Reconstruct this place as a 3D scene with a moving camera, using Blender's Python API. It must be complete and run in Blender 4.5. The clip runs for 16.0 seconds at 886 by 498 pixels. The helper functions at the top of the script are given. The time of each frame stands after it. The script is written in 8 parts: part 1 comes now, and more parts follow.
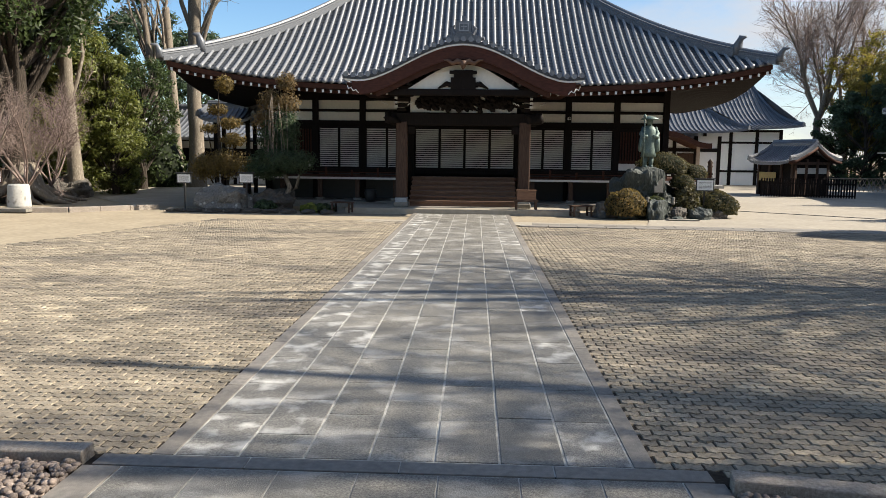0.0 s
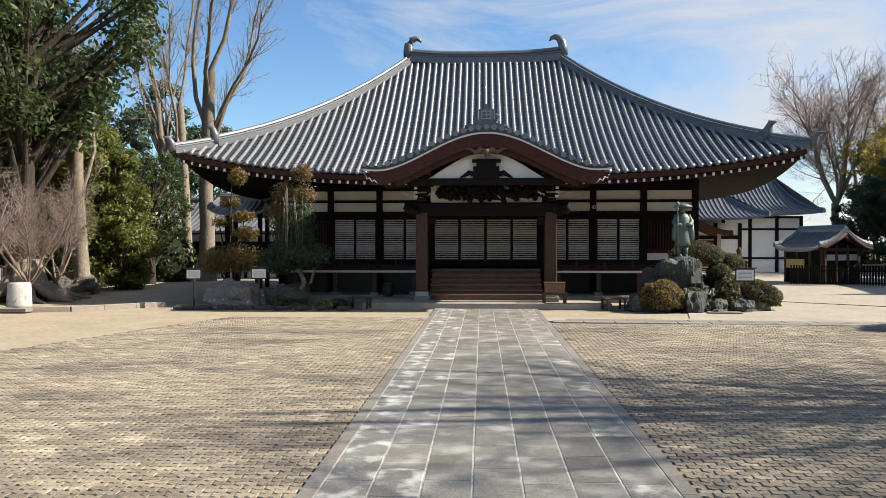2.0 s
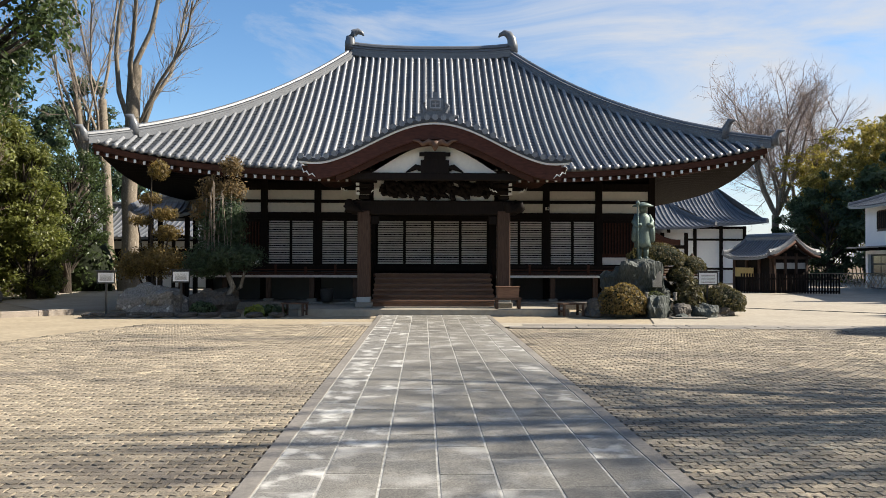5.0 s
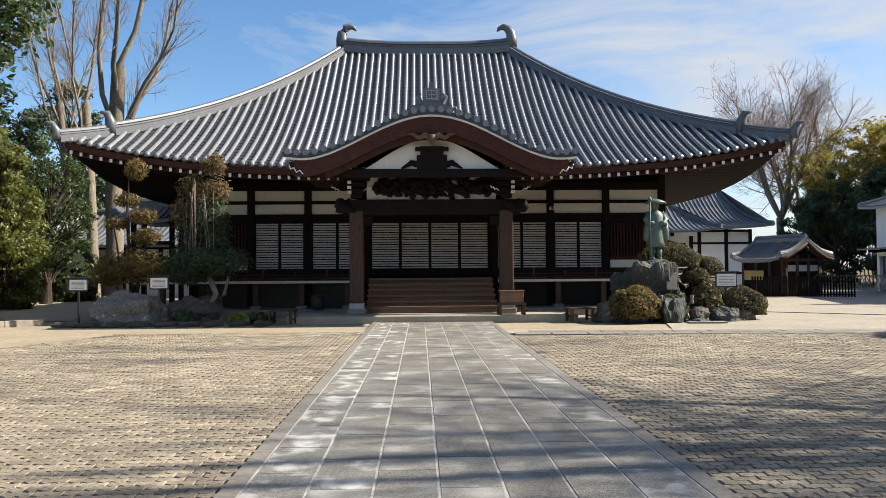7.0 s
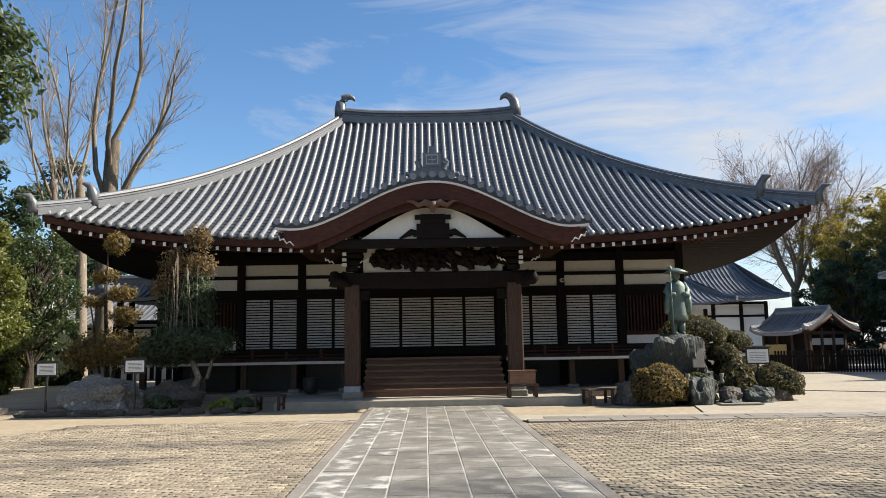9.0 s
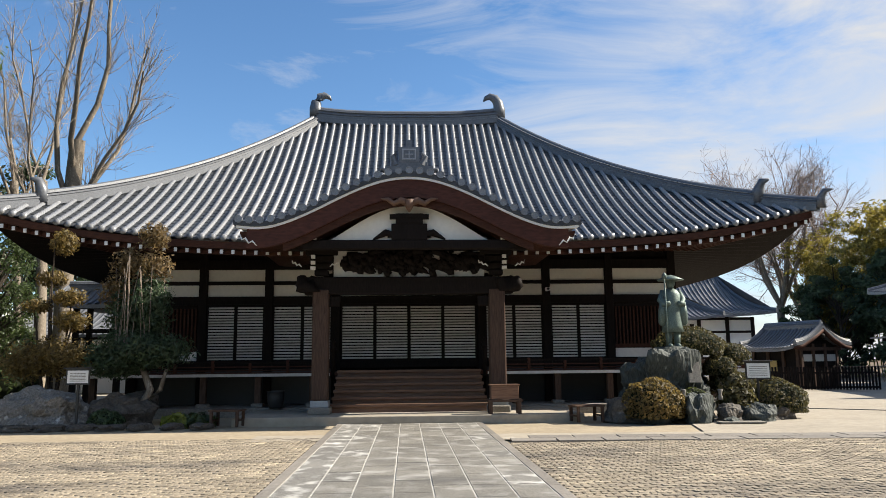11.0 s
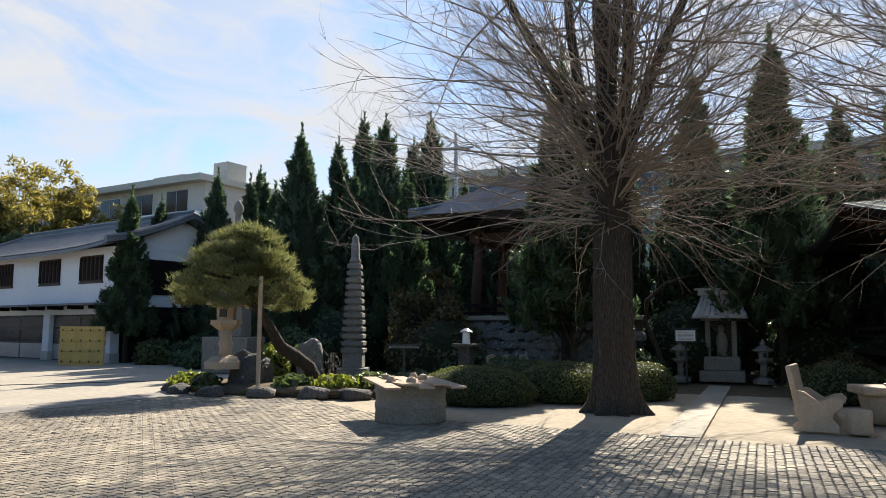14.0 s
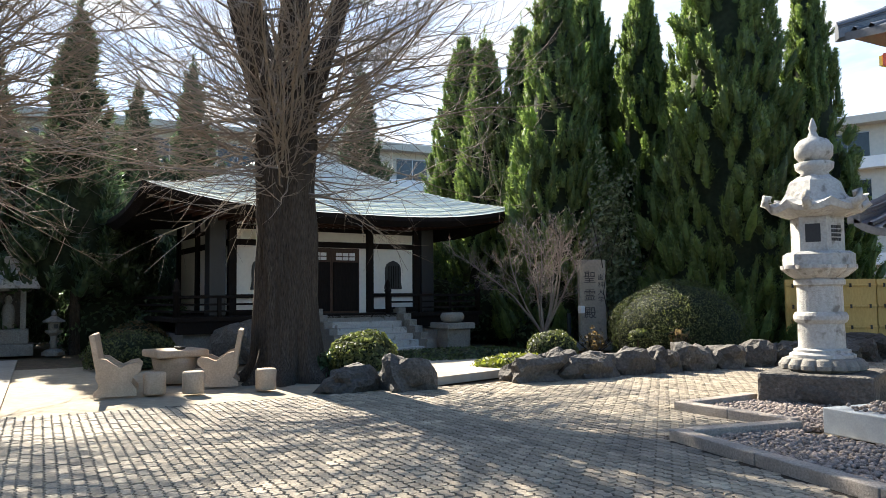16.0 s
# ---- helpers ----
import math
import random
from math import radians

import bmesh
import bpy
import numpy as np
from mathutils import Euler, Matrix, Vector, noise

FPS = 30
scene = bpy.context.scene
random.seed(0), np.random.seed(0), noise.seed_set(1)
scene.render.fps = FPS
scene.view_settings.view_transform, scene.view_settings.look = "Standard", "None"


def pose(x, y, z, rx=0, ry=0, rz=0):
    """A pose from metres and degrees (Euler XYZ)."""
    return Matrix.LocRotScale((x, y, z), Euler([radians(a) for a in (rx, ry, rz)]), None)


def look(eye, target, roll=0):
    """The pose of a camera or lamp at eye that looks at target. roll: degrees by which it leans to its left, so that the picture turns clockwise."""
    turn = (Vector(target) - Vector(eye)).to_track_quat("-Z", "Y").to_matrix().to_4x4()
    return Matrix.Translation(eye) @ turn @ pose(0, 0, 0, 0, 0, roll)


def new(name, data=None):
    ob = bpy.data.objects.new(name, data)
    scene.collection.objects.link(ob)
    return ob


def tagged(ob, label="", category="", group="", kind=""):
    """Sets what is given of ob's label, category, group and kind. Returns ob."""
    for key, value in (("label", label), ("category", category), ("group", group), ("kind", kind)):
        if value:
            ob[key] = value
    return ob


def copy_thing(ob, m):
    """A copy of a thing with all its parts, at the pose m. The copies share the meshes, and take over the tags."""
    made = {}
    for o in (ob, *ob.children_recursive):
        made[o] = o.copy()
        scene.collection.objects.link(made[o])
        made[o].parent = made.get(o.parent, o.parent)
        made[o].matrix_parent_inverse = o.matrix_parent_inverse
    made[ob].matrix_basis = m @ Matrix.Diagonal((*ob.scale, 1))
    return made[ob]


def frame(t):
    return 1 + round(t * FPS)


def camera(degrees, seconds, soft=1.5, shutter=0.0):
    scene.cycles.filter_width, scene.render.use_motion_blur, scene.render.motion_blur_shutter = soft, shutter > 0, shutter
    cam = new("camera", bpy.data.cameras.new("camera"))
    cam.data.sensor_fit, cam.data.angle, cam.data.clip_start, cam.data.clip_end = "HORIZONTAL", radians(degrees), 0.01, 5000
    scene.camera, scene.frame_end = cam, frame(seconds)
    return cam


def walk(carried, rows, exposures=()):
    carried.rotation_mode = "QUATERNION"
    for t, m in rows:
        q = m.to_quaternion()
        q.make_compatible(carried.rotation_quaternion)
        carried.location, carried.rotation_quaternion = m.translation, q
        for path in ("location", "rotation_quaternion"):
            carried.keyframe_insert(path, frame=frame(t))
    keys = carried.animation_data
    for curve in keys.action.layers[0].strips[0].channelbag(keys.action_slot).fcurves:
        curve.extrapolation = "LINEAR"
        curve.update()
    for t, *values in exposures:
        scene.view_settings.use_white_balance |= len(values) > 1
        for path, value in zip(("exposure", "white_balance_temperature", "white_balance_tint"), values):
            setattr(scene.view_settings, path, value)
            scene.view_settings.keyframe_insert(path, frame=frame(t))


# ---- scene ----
cam = camera(61.5, 16.0, soft=0.8)
PATH = [
    (0, (0.458, 0.738, 2.016), (0.375, 2.721, 1.767), 0.7),
    (0.5, (0.213, 1.04, 2.027), (0.056, 3.015, 1.752), -0.3),
    (1, (0.087, 1.485, 2.019), (-0.058, 3.47, 1.825), -0.8),
    (1.5, (-0.012, 1.804, 2.054), (-0.142, 3.798, 1.966), -0.4),
    (2, (-0.133, 2.187, 2.089), (-0.238, 4.184, 2.078), 0.0),
    (2.5, (-0.157, 2.5, 2.076), (-0.232, 4.499, 2.094), 0.3),
    (3, (-0.193, 2.778, 2.027), (-0.226, 4.778, 2.049), 0.4),
    (3.5, (-0.276, 3.063, 1.922), (-0.261, 5.063, 1.947), 0.5),
    (6, (-0.344, 5.014, 1.564), (-0.287, 7.013, 1.596), 0.1),
    (6.5, (-0.324, 5.392, 1.537), (-0.268, 7.391, 1.566), -0.1),
    (7, (-0.335, 5.77, 1.456), (-0.274, 7.768, 1.512), -0.4),
    (7.5, (-0.28, 6.206, 1.469), (-0.221, 8.201, 1.584), -0.7),
    (8, (-0.228, 6.639, 1.494), (-0.174, 8.63, 1.668), -0.8),
    (8.5, (-0.243, 7.023, 1.518), (-0.194, 9.01, 1.742), -1.0),
    (11, (-0.068, 8.961, 1.389), (0.03, 10.936, 1.69), -0.6),
    (11.5, (-0.046, 9.211, 1.419), (0.17, 11.176, 1.718), -0.6),
    (12, (0.039, 9.447, 1.427), (0.514, 11.368, 1.719), -0.4),
    (12.5, (0.108, 9.59, 1.434), (0.961, 11.377, 1.711), -0.1),
    (13, (0.148, 9.612, 1.526), (1.403, 11.149, 1.779), 0.3),
    (13.5, (0.179, 9.718, 1.501), (1.777, 10.898, 1.736), 0.3),
    (14, (0.262, 9.82, 1.46), (2.09, 10.602, 1.676), 0.2),
    (14.5, (0.307, 9.96, 1.466), (2.267, 10.309, 1.657), -0.2),
    (15, (0.261, 10.063, 1.474), (2.252, 9.977, 1.639), -0.3),
    (15.5, (0.163, 10.129, 1.454), (2.085, 9.598, 1.601), -0.5),
    (16, (0.083, 10.22, 1.468), (1.837, 9.269, 1.597), -0.6),
]
walk(cam, [(t, look(eye, target, roll)) for t, eye, target, roll in PATH],
     ((0, 1.06), (7, 1.07), (11.5, 1.09), (12.5, 0.95), (13.5, 1.05), (14.5, 1.42), (16, 1.92)))

# ---- world, sun ----
SUN_EL, SUN_AZ = radians(37), radians(3)      # azimuth from +x towards +y
world = bpy.data.worlds.new("sky")
scene.world = world
world.use_nodes = True
wn, wl = world.node_tree.nodes, world.node_tree.links
wn.clear()
sky = wn.new("ShaderNodeTexSky")
sky.sky_type = "NISHITA"
sky.sun_disc = False
sky.sun_elevation, sky.sun_rotation = SUN_EL, radians(90) - SUN_AZ
sky.air_density, sky.dust_density, sky.ozone_density = 1.0, 0.15, 3.0
coord = wn.new("ShaderNodeTexCoord")
turnc = wn.new("ShaderNodeMapping")
turnc.inputs["Rotation"].default_value = (0.25, 0.0, 0.5)
turnc.inputs["Scale"].default_value = (2.0, 3.0, 6.5)
wl.new(coord.outputs["Generated"], turnc.inputs["Vector"])
cn = wn.new("ShaderNodeTexNoise")
cn.inputs["Scale"].default_value, cn.inputs["Detail"].default_value = 1.5, 9
cn.inputs["Roughness"].default_value, cn.inputs["Distortion"].default_value = 0.62, 0.7
wl.new(turnc.outputs[0], cn.inputs["Vector"])
sep = wn.new("ShaderNodeSeparateXYZ")
wl.new(coord.outputs["Generated"], sep.inputs[0])
# more cloud towards +x
lean = wn.new("ShaderNodeMapRange")
lean.inputs["From Min"].default_value, lean.inputs["From Max"].default_value = -0.45, 0.35
lean.inputs["To Min"].default_value, lean.inputs["To Max"].default_value = -0.26, 0.17
wl.new(sep.outputs[0], lean.inputs["Value"])
add = wn.new("ShaderNodeMath")
wl.new(cn.outputs[0], add.inputs[0])
wl.new(lean.outputs[0], add.inputs[1])
ramp = wn.new("ShaderNodeValToRGB")
ramp.color_ramp.elements[0].position, ramp.color_ramp.elements[1].position = 0.43, 0.78
wl.new(add.outputs[0], ramp.inputs[0])
mixc = wn.new("ShaderNodeMix")
mixc.data_type = "RGBA"
mixc.inputs[7].default_value = (3.45, 3.55, 3.75, 1)
wl.new(ramp.outputs[0], mixc.inputs[0])
deep = wn.new("ShaderNodeHueSaturation")
deep.inputs["Saturation"].default_value, deep.inputs["Value"].default_value = 1.14, 0.84
wl.new(sky.outputs[0], deep.inputs["Color"])
wl.new(deep.outputs[0], mixc.inputs[6])
bg = wn.new("ShaderNodeBackground")
bg.inputs["Strength"].default_value = 0.10
wl.new(mixc.outputs[2], bg.inputs[0])
wl.new(bg.outputs[0], wn.new("ShaderNodeOutputWorld").inputs[0])
sun = new("sun", bpy.data.lights.new("sun", "SUN"))
sun.data.energy, sun.data.angle, sun.data.color = 5.0, radians(0.6), (1.0, 0.92, 0.79)
sdir = Vector((math.cos(SUN_AZ) * math.cos(SUN_EL), math.sin(SUN_AZ) * math.cos(SUN_EL), math.sin(SUN_EL)))
sun.matrix_world = look(sdir * 60, (0, 0, 0))

# ---- materials ----


def mat(name, c1, c2=None, scale=3.0, rough=0.8, bump=0.15, bscale=40.0, metal=0.0, rand=0.0, island=0.0, c3=None, patch=0.6, spot=0.45,
        stretch=None, spec=0.5, fs=None, edge=0.12, dirt_shade=None):
    """Colour between c1 and c2 by fine and coarse noise; c3 in patches; rand/island: brightness by object or by island."""
    m = bpy.data.materials.new(name)
    m.use_nodes = True
    n, l = m.node_tree.nodes, m.node_tree.links
    b = n["Principled BSDF"]
    c2 = c2 or tuple(c * 0.7 for c in c1)
    geo = n.new("ShaderNodeNewGeometry")
    vec = geo.outputs["Position"]
    if stretch:
        mp = n.new("ShaderNodeMapping")
        mp.inputs["Scale"].default_value = stretch
        l.new(vec, mp.inputs[0])
        vec = mp.outputs[0]

    def noisy(s, detail=6):
        t = n.new("ShaderNodeTexNoise")
        t.inputs["Scale"].default_value, t.inputs["Detail"].default_value = s, detail
        l.new(vec, t.inputs["Vector"])
        return t.outputs[0]

    def blend(f, a, c):
        x = n.new("ShaderNodeMix")
        x.data_type = "RGBA"
        l.new(f, x.inputs[0])
        for i, v in ((6, a), (7, c)):
            if isinstance(v, tuple):
                x.inputs[i].default_value = (*v[:3], 1)
            else:
                l.new(v, x.inputs[i])
        return x.outputs[2]

    def step(f, a, c):
        r = n.new("ShaderNodeMapRange")
        r.inputs["From Min"].default_value, r.inputs["From Max"].default_value = a, c
        l.new(f, r.inputs["Value"])
        return r.outputs[0]

    fine = noisy(fs or scale * 9)
    coarse = noisy(scale)
    col = blend(step(fine, 0.3, 0.7), c1, c2)
    dull = tuple((x + y) / 2 * 0.72 for x, y in zip(c1, c2))
    half = n.new("ShaderNodeMath")
    half.operation = "MULTIPLY"
    l.new(step(coarse, 0.42, 0.75), half.inputs[0])
    half.inputs[1].default_value = patch
    col = blend(half.outputs[0], col, dull)
    if c3:
        sp = noisy(scale * 2.3, 8)
        col = blend(step(sp, 1 - spot, 1 - spot + edge), col, c3)
    if dirt_shade:
        # broad dirt and tree-shadow streaks painted along x: colour, size, threshold
        gm = n.new("ShaderNodeMapping")
        gm.inputs["Scale"].default_value = (0.55, 1.5, 1)
        l.new(geo.outputs["Position"], gm.inputs[0])
        gt = n.new("ShaderNodeTexNoise")
        gt.inputs["Scale"].default_value, gt.inputs["Detail"].default_value, gt.inputs["Roughness"].default_value = dirt_shade[1], 9, 0.66
        l.new(gm.outputs[0], gt.inputs["Vector"])
        col = blend(step(gt.outputs[0], dirt_shade[2], dirt_shade[2] + 0.16), col, dirt_shade[0])
    if rand or island:
        src = n.new("ShaderNodeObjectInfo").outputs["Random"] if rand else geo.outputs["Random Per Island"]
        amt = rand or island
        hsv = n.new("ShaderNodeHueSaturation")
        r = n.new("ShaderNodeMapRange")
        r.inputs["To Min"].default_value, r.inputs["To Max"].default_value = 1 - amt, 1 + amt
        l.new(src, r.inputs["Value"])
        l.new(r.outputs[0], hsv.inputs["Value"])
        l.new(col, hsv.inputs["Color"])
        col = hsv.outputs[0]
    l.new(col, b.inputs["Base Color"])
    b.inputs["Metallic"].default_value = metal
    b.inputs["Specular IOR Level"].default_value = spec
    rr = n.new("ShaderNodeMapRange")
    rr.inputs["To Min"].default_value, rr.inputs["To Max"].default_value = max(0.05, rough - 0.12), min(1, rough + 0.12)
    l.new(fine, rr.inputs["Value"])
    l.new(rr.outputs[0], b.inputs["Roughness"])
    if bump:
        bp = n.new("ShaderNodeBump")
        bp.inputs["Strength"].default_value, bp.inputs["Distance"].default_value = min(1, bump), 0.02 if bump < 0.95 else 0.06
        l.new(noisy(bscale, 4), bp.inputs["Height"])
        l.new(bp.outputs[0], b.inputs["Normal"])
    return m


M_SAND = mat("sand", (0.40, 0.335, 0.24), (0.30, 0.25, 0.18), 0.8, 0.95, 0.35, 60, spec=0.2)
M_EARTH = mat("earth", (0.16, 0.115, 0.07), (0.09, 0.065, 0.04), 0.9, 0.95, 0.5, 25, c3=(0.07, 0.075, 0.03), spot=0.42, spec=0.2)
M_CONC = mat("concrete", (0.39, 0.345, 0.275), (0.30, 0.265, 0.215), 0.6, 0.9, 0.2, 70, c3=(0.48, 0.45, 0.39), spot=0.34, spec=0.3)
M_PAVE = mat("paver", (0.385, 0.325, 0.235), (0.185, 0.155, 0.118), 0.75, 0.82, 0.5, 90, island=0.26, c3=(0.45, 0.375, 0.265), spot=0.42, spec=0.35, fs=30, dirt_shade=((0.125, 0.108, 0.09), 0.45, 0.50))
M_PAVEP = mat("paver_piece", (0.385, 0.325, 0.235), (0.185, 0.155, 0.118), 0.75, 0.82, 0.5, 90, rand=0.26, c3=(0.45, 0.375, 0.265), spot=0.42, spec=0.35, fs=30, dirt_shade=((0.125, 0.108, 0.09), 0.45, 0.50))
M_JOINT = mat("paver_joint", (0.05, 0.042, 0.033), (0.025, 0.021, 0.017), 3, 0.95, 0.4, 60, spec=0.1)
M_SLAB = mat("granite_slab", (0.31, 0.29, 0.25), (0.095, 0.09, 0.08), 1.0, 0.62, 0.4, 130, rand=0.2, c3=(0.42, 0.405, 0.375), spot=0.50, spec=0.4, fs=75, edge=0.26, dirt_shade=((0.125, 0.12, 0.11), 0.9, 0.52))
M_SLABC = mat("chalky_slab", (0.30, 0.285, 0.255), (0.11, 0.106, 0.098), 1.5, 0.7, 0.4, 130, rand=0.16, c3=(0.52, 0.505, 0.47), spot=0.50, spec=0.35, fs=75, edge=0.15)
M_SLABJ = mat("slab_joint", (0.56, 0.54, 0.49), (0.26, 0.25, 0.23), 1.2, 0.9, 0.2, 60)
M_BORDER = mat("slab_border", (0.25, 0.225, 0.195), (0.17, 0.155, 0.135), 2, 0.75, 0.2, 150, rand=0.12)
M_KERB = mat("kerb_granite", (0.44, 0.38, 0.315), (0.23, 0.195, 0.165), 6, 0.85, 0.7, 120)
M_GRAVEL = mat("gravel", (0.29, 0.23, 0.19), (0.14, 0.112, 0.095), 6, 0.8, 0.3, 80, island=0.45)
# one grey tile in two tones: ribs lightened for sky sheen, pans darkened as shade
M_TILELIT = mat("roof_tile_lit", (0.25, 0.255, 0.265), (0.165, 0.17, 0.18), 2.2, 0.27, 0.12, 30, rand=0.14, spec=0.75)
M_PANSHADE = mat("roof_pan_tile_shaded", (0.055, 0.06, 0.068), (0.035, 0.038, 0.043), 2.2, 0.5, 0.12, 30, rand=0.12, spec=0.5)
M_TILEJ = mat("roof_tile_far", (0.145, 0.152, 0.165), (0.09, 0.096, 0.107), 2.2, 0.38, 0.12, 30, island=0.15, spec=0.6)
M_PLASTER = mat("plaster", (0.78, 0.75, 0.67), (0.72, 0.69, 0.62), 1.2, 0.9, 0.08, 60, patch=0.2)
M_WALLW = mat("white_wall", (0.80, 0.80, 0.79), (0.75, 0.76, 0.76), 0.7, 0.9, 0.06, 40, patch=0.18)
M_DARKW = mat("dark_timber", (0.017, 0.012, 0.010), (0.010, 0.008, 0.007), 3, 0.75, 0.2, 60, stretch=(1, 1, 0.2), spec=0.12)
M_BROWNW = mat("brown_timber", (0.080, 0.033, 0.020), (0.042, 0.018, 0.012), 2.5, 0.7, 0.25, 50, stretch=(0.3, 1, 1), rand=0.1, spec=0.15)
M_REDW = mat("red_brown_board", (0.092, 0.030, 0.018), (0.045, 0.016, 0.011), 2.0, 0.6, 0.25, 50, stretch=(0.3, 1, 1), spec=0.25)
M_STEPW = mat("step_timber", (0.20, 0.105, 0.06), (0.11, 0.055, 0.033), 2.5, 0.6, 0.3, 50, stretch=(0.15, 1.5, 1.5), rand=0.18)
M_PILLARW = mat("pillar_timber", (0.105, 0.066, 0.048), (0.048, 0.030, 0.022), 3.5, 0.7, 0.3, 50, stretch=(2, 2, 0.15), spec=0.15)
M_SHUT = mat("shutter_slat", (0.62, 0.60, 0.56), (0.52, 0.50, 0.47), 3, 0.7, 0.1, 60, rand=0.06)
M_WHITE = mat("white_paint", (0.82, 0.82, 0.8), (0.74, 0.74, 0.72), 4, 0.7, 0.05, 60, patch=0.2)
M_STONE = mat("grey_stone", (0.27, 0.25, 0.215), (0.165, 0.15, 0.128), 3, 0.85, 0.5, 60, c3=(0.13, 0.13, 0.10), spot=0.4)
M_PALEST = mat("pale_stone", (0.50, 0.485, 0.45), (0.36, 0.345, 0.315), 3, 0.85, 0.45, 70, c3=(0.19, 0.175, 0.15), spot=0.44)
M_ROCK = mat("garden_rock", (0.25, 0.24, 0.22), (0.10, 0.096, 0.088), 2.6, 0.85, 1.0, 16, c3=(0.46, 0.45, 0.42), spot=0.40)
M_ROCKG = mat("green_rock", (0.060, 0.072, 0.065), (0.018, 0.024, 0.021), 1.8, 0.7, 1.0, 9, c3=(0.27, 0.30, 0.28), spot=0.36, stretch=(1.6, 1.6, 0.5))
M_ROCKD = mat("dark_boulder", (0.115, 0.10, 0.082), (0.05, 0.045, 0.04), 2.6, 0.85, 1.0, 14, c3=(0.27, 0.25, 0.22), spot=0.33, rand=0.28)
M_BENCH = mat("bench_stone", (0.48, 0.36, 0.25), (0.34, 0.255, 0.175), 4, 0.85, 0.4, 80)
M_BRONZE = mat("bronze", (0.17, 0.225, 0.195), (0.075, 0.105, 0.092), 5, 0.55, 0.3, 40, metal=0.35)
M_BARK = mat("bark", (0.088, 0.070, 0.054), (0.016, 0.013, 0.011), 2.2, 0.95, 1.0, 7, stretch=(3.0, 3.0, 0.45), c3=(0.14, 0.128, 0.095), spot=0.34, spec=0.2)
M_TWIG = mat("twig", (0.30, 0.25, 0.20), (0.19, 0.155, 0.125), 6, 0.8, 0.2, 40, spec=0.3)
M_TWIGR = mat("twig_red", (0.25, 0.185, 0.16), (0.16, 0.12, 0.105), 6, 0.8, 0.2, 40, spec=0.3)
M_BARKP = mat("pale_bark", (0.29, 0.245, 0.19), (0.13, 0.108, 0.083), 2.5, 0.9, 0.7, 16, stretch=(2, 2, 0.5), c3=(0.47, 0.42, 0.35), spot=0.40, spec=0.2)
M_COPPER = mat("green_copper", (0.70, 0.74, 0.66), (0.60, 0.65, 0.58), 1.2, 0.42, 0.1, 40, patch=0.35)
M_YFENCE = mat("yellow_bamboo", (0.60, 0.42, 0.13), (0.50, 0.34, 0.10), 3, 0.6, 0.2, 40, stretch=(1, 1, 0.3))
M_STEEL = mat("steel", (0.42, 0.42, 0.43), (0.33, 0.33, 0.34), 5, 0.5, 0.05, 60, metal=0.6)
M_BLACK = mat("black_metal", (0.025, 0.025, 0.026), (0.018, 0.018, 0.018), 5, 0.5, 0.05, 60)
M_GREYC = mat("grey_concrete", (0.52, 0.49, 0.43), (0.45, 0.43, 0.38), 0.5, 0.9, 0.1, 30, patch=0.3)
M_BLUEST = mat("blue_granite", (0.33, 0.36, 0.38), (0.27, 0.295, 0.315), 6, 0.5, 0.1, 120)
M_WIN = mat("dark_glass", (0.03, 0.035, 0.04), (0.02, 0.022, 0.025), 1, 0.12, 0.0)
M_SIGNW = mat("sign_board", (0.76, 0.76, 0.74), (0.70, 0.70, 0.69), 5, 0.5, 0.03, 60, patch=0.15)
M_RED = mat("vermilion", (0.42, 0.05, 0.03), (0.33, 0.04, 0.025), 4, 0.5, 0.05, 60)
M_YEL = mat("yellow_paint", (0.72, 0.55, 0.08), (0.62, 0.47, 0.07), 4, 0.6, 0.05, 60)


def leafmat(name, c1, c2, rough=0.55, trans=0.42):
    m = mat(name, c1, c2, 0.9, rough, 0.0, island=0.4, patch=0.3, spec=0.4)
    b = m.node_tree.nodes["Principled BSDF"]
    # thin blades let light through
    n, l = m.node_tree.nodes, m.node_tree.links
    tr = n.new("ShaderNodeBsdfTranslucent")
    hs = n.new("ShaderNodeHueSaturation")
    hs.inputs["Saturation"].default_value, hs.inputs["Value"].default_value = 1.1, 1.7
    l.new(b.inputs["Base Color"].links[0].from_socket, hs.inputs["Color"])
    l.new(hs.outputs[0], tr.inputs["Color"])
    mx = n.new("ShaderNodeMixShader")
    mx.inputs[0].default_value = trans
    l.new(b.outputs[0], mx.inputs[1])
    l.new(tr.outputs[0], mx.inputs[2])
    l.new(mx.outputs[0], n["Material Output"].inputs["Surface"])
    return m


L_DARK = leafmat("leaf_dark", (0.080, 0.120, 0.055), (0.042, 0.068, 0.034), 0.36)
L_CYP = leafmat("leaf_cypress", (0.155, 0.205, 0.062), (0.075, 0.112, 0.038), 0.5, 0.5)
L_CONE = leafmat("leaf_conifer_dark", (0.074, 0.108, 0.055), (0.040, 0.062, 0.034), 0.5)
L_BROAD = leafmat("leaf_broad", (0.070, 0.094, 0.032), (0.034, 0.052, 0.020), 0.38)
L_LIME = leafmat("leaf_lime", (0.215, 0.225, 0.042), (0.11, 0.14, 0.030), 0.5)
L_BAMB = leafmat("leaf_bamboo", (0.32, 0.25, 0.07), (0.10, 0.105, 0.03), 0.55)
L_PINE = leafmat("needle_pine", (0.190, 0.190, 0.075), (0.085, 0.098, 0.040), 0.6)
L_GOLD = leafmat("leaf_golden", (0.215, 0.15, 0.05), (0.085, 0.07, 0.03), 0.55)
L_RUST = leafmat("leaf_rust", (0.20, 0.135, 0.065), (0.10, 0.08, 0.04), 0.6)
